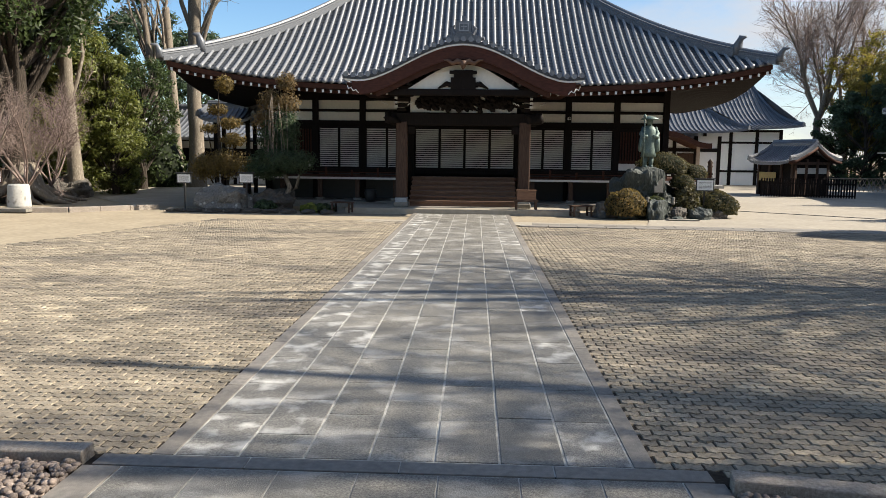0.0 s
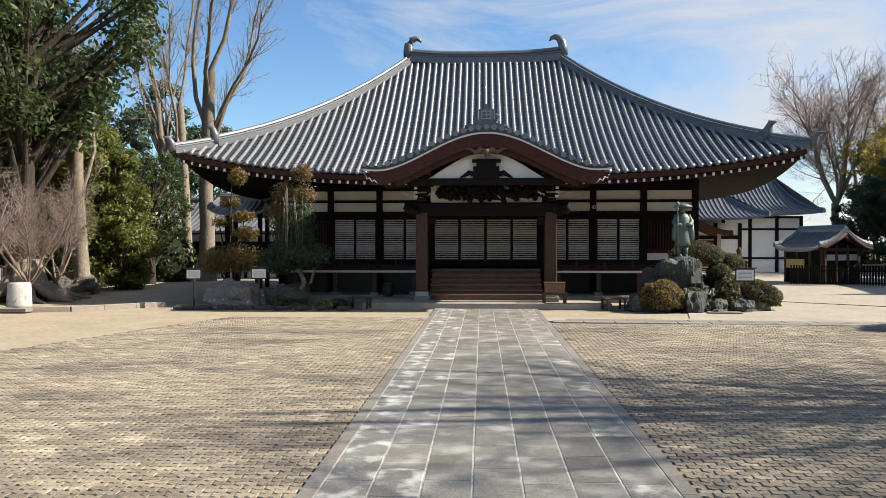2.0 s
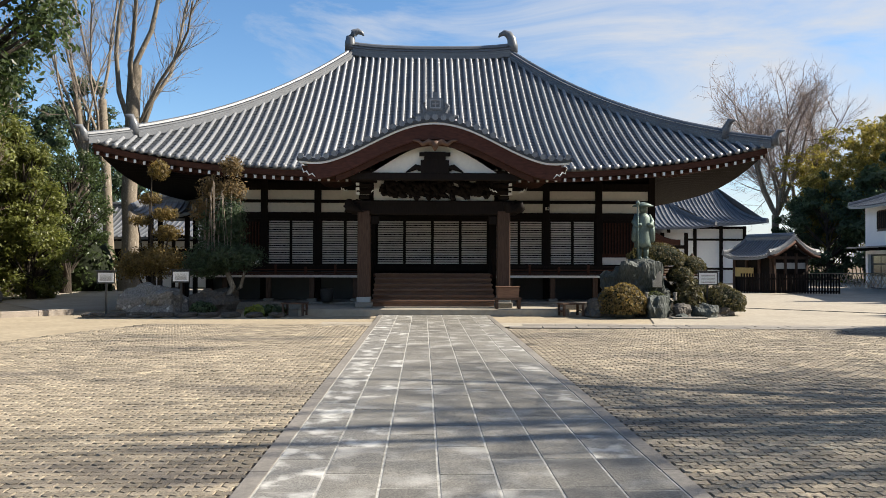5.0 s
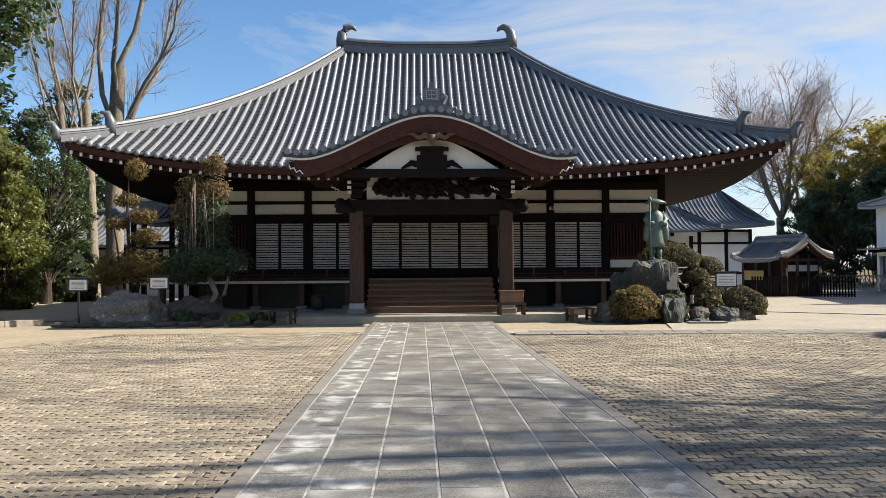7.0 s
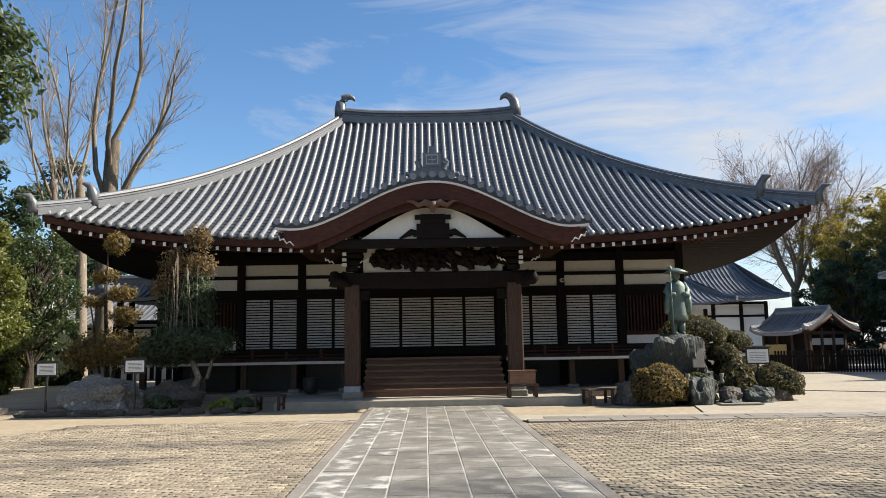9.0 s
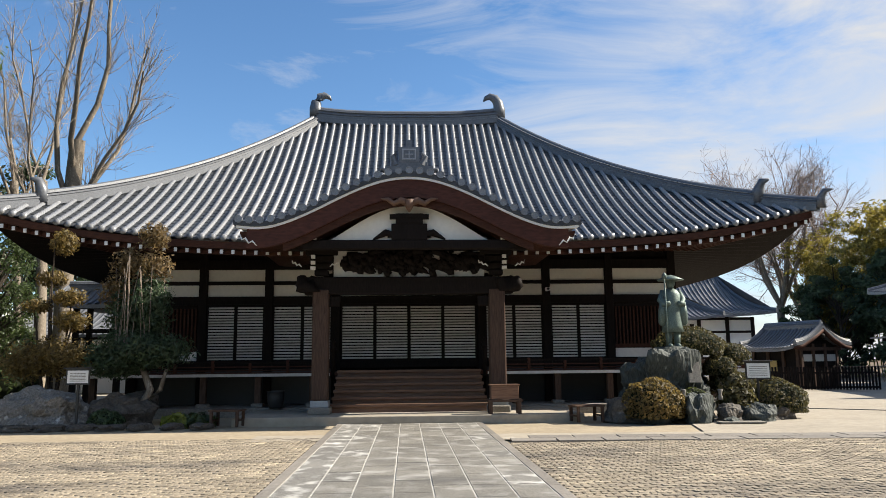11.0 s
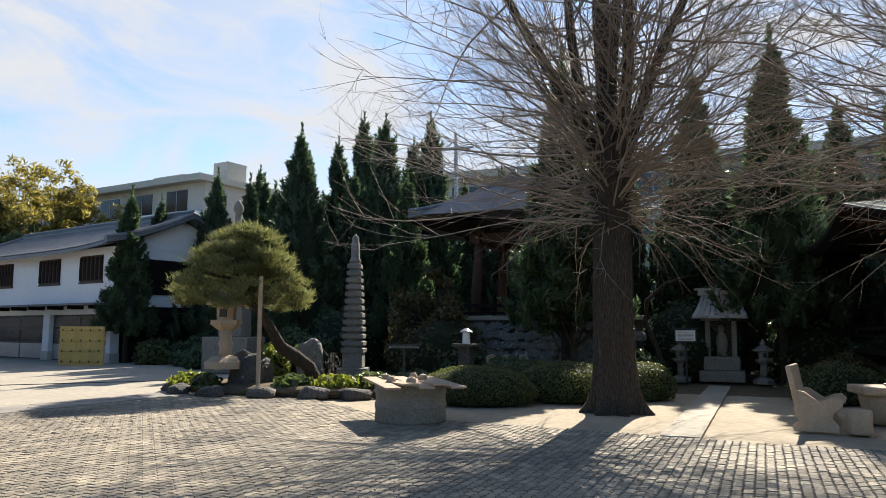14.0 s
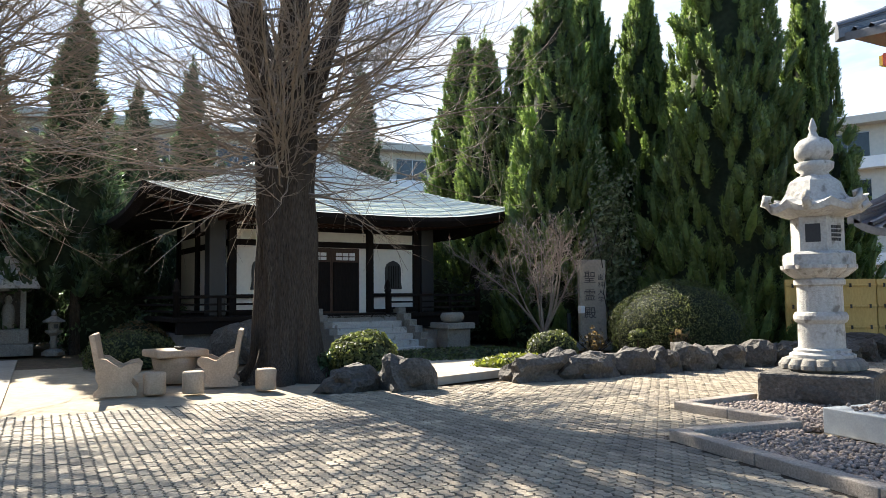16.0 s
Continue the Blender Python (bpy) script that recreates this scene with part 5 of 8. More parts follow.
for k, chx in enumerate("歯科大学"):
    writing(chx, 0.17, 0.22, -0.134, 1.9 - k * 0.2, ste, M_INK)
solid("garden_lamp", bbox(-0.04, 0.04, -0.04, 0.04, 0, 1.0, 0.01), M_BLACK, "black garden light post with white head", "lamp", at=pose(16.0, -2.2, 0))
solid("lamp_head", bbox(-0.07, 0.07, -0.07, 0.07, 0, 0.2, 0.02), M_WHITE, "small white lamp head on a garden post", "lamp", at=pose(15.9, -2.55, 1.0))

# ---- boulder edging ----
edge = [(11.0, 2.55, 0.62, 0.46, 0.42), (11.25, 1.75, 0.35, 0.4, 0.5), (10.85, 1.35, 0.75, 0.42, 0.42), (10.85, 0.35, 0.5, 0.42, 0.48), (10.8, -0.4, 0.42, 0.4, 0.46), (10.75, -1.1, 0.5, 0.42, 0.52), (10.7, -1.95, 0.5, 0.42, 0.46),
        (10.6, -2.75, 0.46, 0.42, 0.5), (10.45, -3.6, 0.55, 0.45, 0.48), (10.3, -4.5, 0.5, 0.45, 0.46), (10.3, -5.4, 0.6, 0.5, 0.5), (10.4, -6.3, 0.6, 0.5, 0.55)]
for k, (x, y, a, b, h) in enumerate(edge):
    solid("edging_boulder", rockmesh(b, a, h * 0.8, k + 40, 0.3, 3), M_ROCKD, "dark rounded boulder edging the planting bed", "boulder", at=pose(x, y, 0, 0, 0, k * 7), group="edging boulders")
for k, (x, y, a, b, h) in enumerate(((11.1, 5.0, 0.5, 0.5, 0.5), (11.45, 5.75, 0.6, 0.4, 0.36), (12.3, 5.4, 0.35, 0.4, 0.3), (17.9, 5.9, 0.65, 0.7, 0.9), (14.5, 5.6, 0.4, 0.4, 0.3))):
    solid("boulder", rockmesh(b, a, h * 0.85, k + 60, 0.26, 3), M_ROCKD, "dark weathered boulder beneath the ginkgo tree", "boulder", at=pose(x, y, 0, 0, 0, k * 33), group="boulders by the chapel")

# ---- other buildings ----


def gable_roof(parent, x0, x1, y0, y1, ze, zr, hip=0.0, sag=0.18, ribs=0.3, m=None, ends=True):
    """A tiled roof with its ridge along x; hip: how far the ridge stops short of the ends."""
    m = m or M_TILEJ
    ym = (y0 + y1) / 2

    def pt(x, t, sy):
        # t: 0 eave, 1 ridge
        inset = hip * t
        xx = min(max(x, x0 + inset), x1 - inset)
        up = 0.25 * (abs(2 * (x - x0) / (x1 - x0) - 1) ** 4) * (1 - t)
        return Vector((xx, ym + sy * (y1 - y0) / 2 * (1 - t), ze + (zr - ze) * (t - sag * 4 * t * (1 - t) * 0.5) + up))

    bm = bmesh.new()
    n, k = 7, 16
    for sy in (-1, 1):
        for dz in (0, -0.14):
            g = [[bm.verts.new(pt(x0 + (x1 - x0) * i / k, j / n, sy) + Vector((0, 0, dz))) for i in range(k + 1)] for j in range(n + 1)]
            for a, b in zip(g, g[1:]):
                for i in range(k):
                    if (a[i].co - a[i + 1].co).length > 1e-4 and (b[i].co - b[i + 1].co).length > 1e-4:
                        bm.faces.new((a[i], a[i + 1], b[i + 1], b[i]))
            if dz == 0:
                top = g
            else:
                for i in range(k):
                    bm.faces.new((top[0][i], top[0][i + 1], g[0][i + 1], g[0][i]))
    if hip:
        for x, s in ((x0, 1), (x1, -1)):
            v = [bm.verts.new(pt(x, 0, -1)), bm.verts.new(pt(x, 0, 1)), bm.verts.new(pt(x, 1, 1))]
            bm.faces.new(v)
    r = part("roof", bm, m, parent, "grey tiled roof")
    rb = bmesh.new()
    nx = int((x1 - x0) / ribs)
    for sy in (-1, 1):
        for i in range(nx + 1):
            x = x0 + 0.03 + i * (x1 - x0 - 0.06) / nx
            tmax = 1.0 if not hip else min(1.0, min(x - x0, x1 - x) / hip)
            if tmax > 0.05:
                tube(rb, [pt(x, t * tmax, sy) + Vector((0, 0, 0.02)) for t in np.linspace(0, 1, 6)], 0.06, 5, False)
    tagged(part("tile_ribs", rb, m, r, smooth=True), kind="stuff")
    rp = [Vector((x, ym, zr - 0.05)) for x in np.linspace(x0 + hip, x1 - hip, 7)]
    ridge_strip(rp, 0.16, 0.3, m, r, "ridge")
    for sx, x in ((-1, x0), (1, x1)):
        for sy in (-1, 1):
            ridge_strip([pt(x, t, sy) + Vector((0, 0, 0.0)) for t in np.linspace(0, 1, 8)], 0.12, 0.16, m, r, "hip_ridge" if hip else "verge")
    return r


# storehouse with garages
stq = thing("storehouse", "two-storey white storehouse with tiled roof above garage doors", "house", 27.6, 50.5, 0, -102.5)
SL, SD = 15.2, 7.0
part("upper_wall", bbox(0, SL, 0, SD, 2.45, 5.05), M_WALLW, stq, "white plaster upper wall")
for x0, x1 in ((0, 0.35), (3.75, 4.25), (9.35, 9.95), (14.85, SL)):
    pr_ = part("pier", bbox(x0, x1, 0, 0.4, 0.35, 2.1), M_WALLW, stq)
    part("pier_foot", bbox(x0 - 0.03, x1 + 0.03, -0.03, 0.43, -0.02, 0.4, 0.01), M_GREYC, pr_)
part("band", bbox(0, SL, 0, 0.4, 2.1, 2.45), M_WALLW, stq)
part("side_wall", bbox(SL - 0.3, SL, 0.4, SD, -0.02, 2.45), M_DARKW, stq)
part("far_wall", bbox(0, 0.3, 0.4, SD, -0.02, 2.45), M_WALLW, stq)
for x0, x1, n in ((0.35, 3.75, 2), (4.25, 9.35, 2), (9.95, 14.85, 2)):
    gd = part("garage_door", bbox(x0, x1, 0.2, 0.28, 0.0, 2.1), M_BLACK, stq, "dark panelled garage door")
    for k in range(n):
        a, b = x0 + (x1 - x0) * k / n + 0.06, x0 + (x1 - x0) * (k + 1) / n - 0.06
        for z0, z1, mm in ((0.05, 0.75, M_STEEL), (0.85, 1.45, M_WIN), (1.55, 2.0, M_WIN)):
            part("door_panel", bbox(a, b, 0.17, 0.2, z0, z1), mm, gd)
pent = part("pent_roof", bbox(-0.5, SL + 0.3, -0.95, 0.05, 2.48, 2.56), M_TILEJ, stq, "grey pent roof", at=pose(0, 0, 0, 0, 0, 0))
for k in range(9):
    x = 0.6 + k * 1.75
    part("bracket", bbox(x - 0.06, x + 0.06, -0.7, 0.0, 2.32, 2.48), M_DARKW, pent)
for x0, x1 in ((2.1, 6.05), (8.8, 10.7), (12.5, 14.35)):
    wi = part("window", bbox(x0, x1, -0.05, 0.02, 3.55, 4.72, 0.01), M_PILLARW, stq, "brown-shuttered window")
    n = int((x1 - x0) / 0.32)
    for k in range(n + 1):
        x = x0 + 0.08 + k * (x1 - x0 - 0.16) / n
        part("window_slat", bbox(x - 0.1, x + 0.1, -0.075, -0.05, 3.62, 4.65), M_DARKW, wi)
    part("window_frame", bbox(x0 - 0.06, x1 + 0.06, -0.06, 0.0, 3.47, 3.55), M_BLACK, wi)
part("lattice_window", bbox(SL, SL + 0.05, 1.0, 5.5, 3.0, 4.6), M_DARKW, stq)
gable_roof(stq, -0.6, SL + 0.6, -0.8, SD + 0.8, 4.95, 6.75)
gb = bmesh.new()
gb.faces.new([gb.verts.new(c) for c in ((SL, 0, 5.0), (SL, SD, 5.0), (SL, SD / 2, 6.5))])
part("gable", gb, M_WALLW, stq)

# yellow bamboo-pattern fence panels


def yellow_fence(x, y, turn, w, h, n=1):
    e = thing("bamboo_fence", "yellow artificial bamboo fence panel with dark cord ties", "fence", x, y, 0, turn, group="yellow fences")
    for k in range(n):
        pnl = part("panel", bbox(k * w, (k + 1) * w - 0.03, -0.03, 0.03, -0.06, h), M_YFENCE, e)
        for j in range(4):
            z = 0.15 + j * (h - 0.3) / 3
            rl = part("batten", bbox(k * w, (k + 1) * w - 0.03, -0.07, -0.03, z - 0.025, z + 0.025, 0.01), M_YFENCE, pnl)
            for q in range(5):
                x_ = k * w + 0.15 + q * (w - 0.35) / 4
                part("cord_tie", bbox(x_ - 0.02, x_ + 0.02, -0.09, -0.06, z - 0.045, z + 0.045), M_BLACK, rl)
    return e


yellow_fence(22.0, 35.9, -72, 1.9, 1.55)
yellow_fence(11.9, -5.5, -118, 2.2, 1.8, 2)

# roofed gate booth with a picket fence
gt = thing("gate_booth", "small dark timber gatehouse with curved tiled roof", "gatehouse", 18.5, 44.4, 0, -72)
gt.matrix_basis = gt.matrix_basis @ Matrix.Diagonal((0.86, 0.86, 0.9, 1))
part("body", bbox(-1.6, 1.6, -1.2, 1.4, 0.0, 2.1), M_DARKW, gt)
for x in (-1.6, -0.5, 0.6, 1.6):
    part("post", bbox(x - 0.09, x + 0.09, -1.3, -1.12, 0, 2.15), M_PILLARW, gt)
for y in (-0.75, 0.1, 0.95):
    part("lattice_panel", bbox(1.705, 1.74, y - 0.36, y + 0.36, 1.4, 1.75), M_GREYC, gt)
for y in (-1.15, -0.32, 0.52, 1.35):
    part("end_post", bbox(1.70, 1.82, y - 0.07, y + 0.07, 0, 2.3), M_PILLARW, gt)
part("end_beam", bbox(1.70, 1.86, -1.5, 1.6, 1.95, 2.12), M_PILLARW, gt)
part("pendant", lathe([(0.02, 0), (0.14, 0.1), (0.16, 0.22), (0.06, 0.34)], 12), M_DARKW, gt, at=pose(2.1, 0.05, 2.5))
part("gable_wall", bbox(1.6, 1.7, -1.1, 1.3, 1.2, 2.5), M_DARKW, gt)
gable_roof(gt, -1.9, 2.1, -1.9, 2.0, 2.05, 3.2, sag=0.35, ribs=0.24)
for sy in (-1, 1):
    bm = bmesh.new()
    tube(bm, [(2.1, 0.1, 3.0), (2.12, sy * 0.8, 2.5), (2.14, sy * 1.5, 2.15), (2.16, sy * 2.0, 2.08)], [0.12, 0.13, 0.12, 0.08], 8)
    part("barge_board", bm, M_BROWNW, gt, smooth=True)
part("notice", bbox(-1.4, 0.2, -1.36, -1.32, 0.9, 1.45), M_YFENCE, gt, "yellow notice panel")
pf = thing("picket_fence", "dark timber picket fence before the gatehouse", "fence", 18.2, 41.4, 0, -16)
part("rail", bbox(-2.3, 2.3, -0.03, 0.03, 0.72, 0.8), M_DARKW, pf)
part("bottom_rail", bbox(-2.3, 2.3, -0.03, 0.03, 0.1, 0.18), M_DARKW, pf)
pk = done(bbox(-0.04, 0.04, -0.05, -0.02, 0.0, 1.0))
for k in range(36):
    part("picket", pk, M_DARKW, pf, at=pose(-2.28 + k * 0.13, 0, 0.03))
lf = thing("bamboo_lattice_fence", "low tan bamboo lattice fence", "fence", 21.6, 45.5, 0, 14)
for k in range(17):
    for s in (-1, 1):
        bm = bmesh.new()
        tube(bm, [(k * 0.32, 0.02 * s, 0.2), (k * 0.32 + s * 0.5, 0.02 * s, 0.95)], 0.02, 5)
        part("cane", bm, M_BENCH, lf)
part("top_rail", bbox(-0.3, 5.6, -0.04, 0.04, 0.93, 0.99), M_BENCH, lf)

# living quarters behind the hall, to its east
an = thing("annex_hall", "white-walled temple quarters with stepped grey tiled roofs", "house", 19.0, 60, 0, 0)
part("wall", bbox(-8, 5, 0, 10, 0, 4.3), M_WALLW, an, "white wall between dark posts")
for x in (-8, -5.5, -3, -0.8, 1.2, 3.2, 5):
    part("post", bbox(x - 0.12, x + 0.12, -0.1, 0.05, 0, 4.3), M_DARKW, an)
for z in (1.0, 3.2, 4.1):
    part("tie_beam", bbox(-8, 5, -0.07, 0.0, z, z + 0.16), M_DARKW, an)
part("door", bbox(-2.9, -0.9, -0.05, 0.0, 0, 3.1), M_PILLARW, an)
gable_roof(an, -9.5, 6.0, -1.7, 11.5, 4.35, 8.1, hip=1.7, sag=0.42, ribs=0.32)
lo = part("front_wing", bbox(-7.5, -1.2, -5.0, 0, 0, 3.6), M_WALLW, an)
for x in (-7.5, -4.4, -2.9, -1.25):
    part("post", bbox(x - 0.12, x + 0.12, -5.1, -4.96, 0, 3.6), M_DARKW, an)
part("wing_beam", bbox(-7.5, -1.2, -5.07, -5.0, 2.5, 2.75), M_DARKW, an)
part("wing_door", bbox(-4.2, -3.0, -5.05, -5.0, 0, 2.4), M_PILLARW, an)
gable_roof(an, -10, 0.3, -6.4, 1.0, 3.9, 6.2, hip=2.6, sag=0.3, ribs=0.32)
pg = bmesh.new()
prev = None
for x in np.linspace(-2.9, 2.9, 25):
    z = 3.0 + 0.8 * 0.5 * (1 + math.cos(math.pi * min(1, abs(x) / 2.7)))
    r = [pg.verts.new((x - 5.5, yy, z + dz)) for yy, dz in ((-7.8, -0.3), (-7.8, 0.05), (-5, 0.05), (-5, -0.3))]
    if prev:
        for q in range(4):
            pg.faces.new((prev[q], prev[(q + 1) % 4], r[(q + 1) % 4], r[q]))
    prev = r
part("porch_roof", pg, M_BROWNW, an, "curved brown porch gable")
for x in (-7.6, -3.4):
    part("porch_post", bbox(x - 0.1, x + 0.1, -7.5, -7.3, 0, 3.0), M_BENCH, an)
dp = thing("deck_post_rail", "dark turned rail post beside the hall", "railing", 11.8, 37.5, 0)
part("post", lathe([(0.11, 0), (0.11, 1.6), (0.14, 1.64), (0.1, 1.72), (0.13, 1.84), (0.02, 2.0)], 12), M_PILLARW, dp, smooth=True)
part("rail", bbox(-2.2, 0, -0.05, 0.05, 1.3, 1.4), M_PILLARW, dp)
part("step", bbox(-2.2, 0.6, -0.4, 0.4, 0.6, 0.75), M_PALEST, dp)
part("step_base", bbox(-2.0, 0.4, -0.3, 0.3, 0.0, 0.6), M_DARKW, dp)

# wing to the west
aw = thing("west_wing", "low white-walled wing with grey tiled roof behind trees", "house", -17, 49, 0, 0)
part("wall", bbox(-4.5, 8, 0, 6, 0, 3.1), M_WALLW, aw)
for x in (-4.5, -2.4, -0.3, 1.8, 3.9, 6.0):
    part("post", bbox(x - 0.1, x + 0.1, -0.09, 0.04, 0, 3.1), M_DARKW, aw)
part("dark_panel", bbox(-2.3, 8, -0.05, 0.0, 1.3, 2.3), M_DARKW, aw)
part("tie_beam", bbox(-4.5, 8, -0.07, 0.0, 2.75, 3.0), M_DARKW, aw)
gable_roof(aw, -6, 9.5, -1.8, 8, 2.95, 5.0, hip=2.5, sag=0.25, ribs=0.32)
bw = part("back_gable", bbox(0.5, 8.0, 6, 13, 0, 5.4), M_WALLW, aw, "white gable wall")
gable_roof(aw, -0.6, 9.2, 5, 14, 5.2, 7.8, sag=0.2, ribs=0.34)
bf = thing("roofed_stand", "small roofed timber stand by the west wing", "stand", -11.6, 37.5, 0)
for sx in (-1, 1):
    for y in (0, 1.2):
        part("post", bbox(sx * 0.8 - 0.09, sx * 0.8 + 0.09, y - 0.09, y + 0.09, 0, 3.6), M_DARKW, bf)
for z in (1.6, 2.6, 3.5):
    part("beam", bbox(-0.9, 0.9, -0.06, 0.06, z, z + 0.15), M_DARKW, bf)
gable_roof(bf, -1.35, 1.35, -0.9, 2.0, 3.6, 4.3, ribs=0.25)

# concrete blocks of flats beyond the trees


def flats(x, y, turn, w, d, h, floors, label):
    e = thing("apartment_building", label, "building", x, y, 0, turn)
    part("wall", bbox(0, w, 0, d, 0, h), M_GREYC, e)
    part("roof", bbox(-0.4, w + 0.4, -0.9, d + 0.4, h, h + 0.5), M_GREYC, e)
    fh = h / floors
    n = int(w / 4)
    for f in range(floors):
        part("balcony", bbox(0.3, w - 0.3, -0.75, 0.0, f * fh + 0.2, f * fh + 0.9), M_WALLW, e)
        for k in range(n):
            x0 = 0.8 + k * (w - 1.0) / n
            wi = part("window", bbox(x0, x0 + 2.4, -0.04, 0.0, f * fh + 1.0, f * fh + fh - 0.45), M_WIN, e)
            part("frame", bbox(x0 + 1.17, x0 + 1.23, -0.07, -0.04, f * fh + 1.0, f * fh + fh - 0.45), M_STEEL, wi)
            part("frame", bbox(x0 - 0.05, x0 + 2.45, -0.07, -0.03, f * fh + fh - 0.45, f * fh + fh - 0.38), M_STEEL, wi)
    return e


f1 = flats(47, 34, -90, 58, 10, 11.6, 4, "long grey concrete apartment block behind the conifers")
f2 = flats(48.5, 78, -98, 30, 10, 12.6, 4, "pale concrete apartment block beyond the storehouse")
part("roof_house", bbox(20, 24, 3, 6, 13.0, 14.4), M_GREYC, f2)
part("water_tank", bbox(28.0, 29.6, 2.5, 4.5, 13.0, 14.7), M_GREYC, f2)
f3 = flats(38, -30, 203, 26, 10, 11.8, 4, "cream apartment block rising past the cypress trees")
pole = thing("utility_pole", "grey concrete utility pole with a steel crossarm", "pole", 40, 26, 0)
part("pole", lathe([(0.17, 0), (0.11, 13.0)], 12), M_GREYC, pole, smooth=True)
part("crossarm", bbox(-0.06, 0.06, -1.1, 1.1, 12.0, 12.12), M_STEEL, pole)

# bell tower on a stone-faced terrace
tr_ = thing("stone_terrace", "retaining wall of fitted grey stones with a pale coping", "wall", 23.4, 13.2, 0, kind="structure")
part("core", bbox(0.12, 7, 0, 8.0, 0, 1.78), M_ROCKD, tr_)
part("coping", bbox(-0.05, 0.5, -0.05, 8.0, 1.78, 1.93, 0.015), M_CONC, tr_)
rs = random.Random(3)
stm = [done(rockmesh(0.16, 0.27 + 0.05 * k, 0.2 + 0.02 * k, 80 + k, 0.12, 2)) for k in range(4)]
for j in range(6):
    for k in range(15):
        y = 0.2 + k * 0.53 + (j % 2) * 0.26
        if y < 7.9:
            part("wall_stone", stm[rs.randrange(4)], M_ROCK, tr_, at=pose(0.1, y, 0.02 + j * 0.29, rs.uniform(-25, 25), 0, 0))
bt = thing("bell_tower", "open timber bell tower with heavy dark roof", "bell tower", 26.8, 17.8, 1.78)
for sx in (-1, 1):
    for sy in (-1, 1):
        bm = bmesh.new()
        tube(bm, [(sx * 1.5, sy * 1.5, 0.0), (sx * 1.3, sy * 1.3, 3.7)], [0.2, 0.17], 10)
        part("post", bm, M_PILLARW, bt, smooth=True)
for s in (-1, 1):
    part("beam", bbox(-1.7, 1.7, s * 1.35 - 0.12, s * 1.35 + 0.12, 2.75, 3.05), M_PILLARW, bt)
    part("beam", bbox(s * 1.35 - 0.12, s * 1.35 + 0.12, -1.7, 1.7, 2.85, 3.15), M_PILLARW, bt)
    part("railing", bbox(-2.9, -2.8, -3.6, 3.0, 0.45, 0.55) if s < 0 else bbox(-2.88, -2.82, -3.6, 3.0, 0.2, 0.28), M_DARKW, bt)
for k in range(16):
    part("baluster", bbox(-2.88, -2.82, -3.5 + k * 0.42, -3.42 + k * 0.42, 0, 0.62), M_DARKW, bt)
part("bell", lathe([(0.42, 1.5), (0.44, 1.6), (0.4, 1.7), (0.38, 2.4), (0.3, 2.6), (0.08, 2.7), (0.04, 2.9)], 20), M_BRONZE, bt, smooth=True)
gable_roof(bt, -3.1, 3.1, -3.4, 3.4, 3.45, 5.1, hip=1.6, sag=0.3, ribs=0.3)
bm = bmesh.new()
for a, b in (((-3.0, -3.3, 3.35), (-1.3, -1.3, 3.6)), ((3.0, -3.3, 3.5), (1.3, -1.3, 3.75)), ((3.0, 3.3, 3.5), (1.3, 1.3, 3.75)), ((-3.0, 3.3, 3.5), (-1.3, 1.3, 3.75))):
    tube(bm, [a, b], [0.1, 0.14], 6)
sf = [bm.verts.new(c) for c in ((-3.0, -3.3, 3.4), (3.0, -3.3, 3.4), (3.0, 3.3, 3.4), (-3.0, 3.3, 3.4))]
bm.faces.new(sf)
part("soffit", bm, M_DARKW, bt)

# vermilion gate behind the start of the walk, its eave corner in sight past the great lantern
rg = thing("temple_gate", "vermilion timber gate with grey tiled roof and yellow rafter ends", "gate", 0, -5.6, 0)
for x in (-5.4, -2.3, 2.3, 5.4):
    for y in (-1.6, 1.6):
        part("column", lathe([(0.26, 0), (0.24, 0.1), (0.22, 5.4)], 18, (x, y)), M_RED, rg, smooth=True)
for y in (-1.6, 1.6):
    part("tie_beam", bbox(-5.8, 5.8, y - 0.13, y + 0.13, 4.6, 5.0), M_RED, rg)
for sx in (-1, 1):
    part("side_wall", bbox(min(sx * 2.6, sx * 5.2), max(sx * 2.6, sx * 5.2), -0.1, 0.1, 0, 4.6), M_PLASTER, rg)
part("ceiling", bbox(-7.6, 7.6, -3.0, 3.0, 5.4, 5.62), M_RED, rg)
for k in range(30):
    x = -7.4 + k * 14.8 / 29
    part("rafter_end", bbox(x - 0.07, x + 0.07, 3.02, 3.08, 5.42, 5.6), M_YEL, rg)
for k in range(12):
    part("rafter_end", bbox(7.62, 7.68, -2.9 + k * 0.52, -2.74 + k * 0.52, 5.42, 5.6), M_YEL, rg)
gable_roof(rg, -8.1, 8.1, -3.5, 3.5, 5.78, 8.6, hip=3.0, sag=0.3, ribs=0.3)
wg = thing("gate_wall", "white tile-capped wall running out from the gate", "wall", 7.0, -4.2, 0)
part("wall", bbox(-1.2, 1.0, -0.2, 0.2, 0, 2.35), M_PLASTER, wg)
part("beam", bbox(-1.2, 1.1, -0.5, 0.9, 2.35, 2.5), M_RED, wg)
gable_roof(wg, -1.3, 1.2, -0.9, 1.7, 2.55, 3.2, ribs=0.26)

# ---- statue on its rockery ----
rock = solid("statue_rock", rockmesh(1.2, 0.9, 1.22, 3, 0.34, 5), M_ROCKG, "tall streaked green-grey rock carrying the statue", "rock", at=pose(6.35, 27.3, 0, 0, 0, 15))
solid("footing_stone", rockmesh(0.5, 0.45, 0.2, 21, 0.15, 3), M_ROCKG, "low grey stone footing beneath the bronze monk", "stone", at=pose(6.42, 27.0, 1.5), smooth=True)
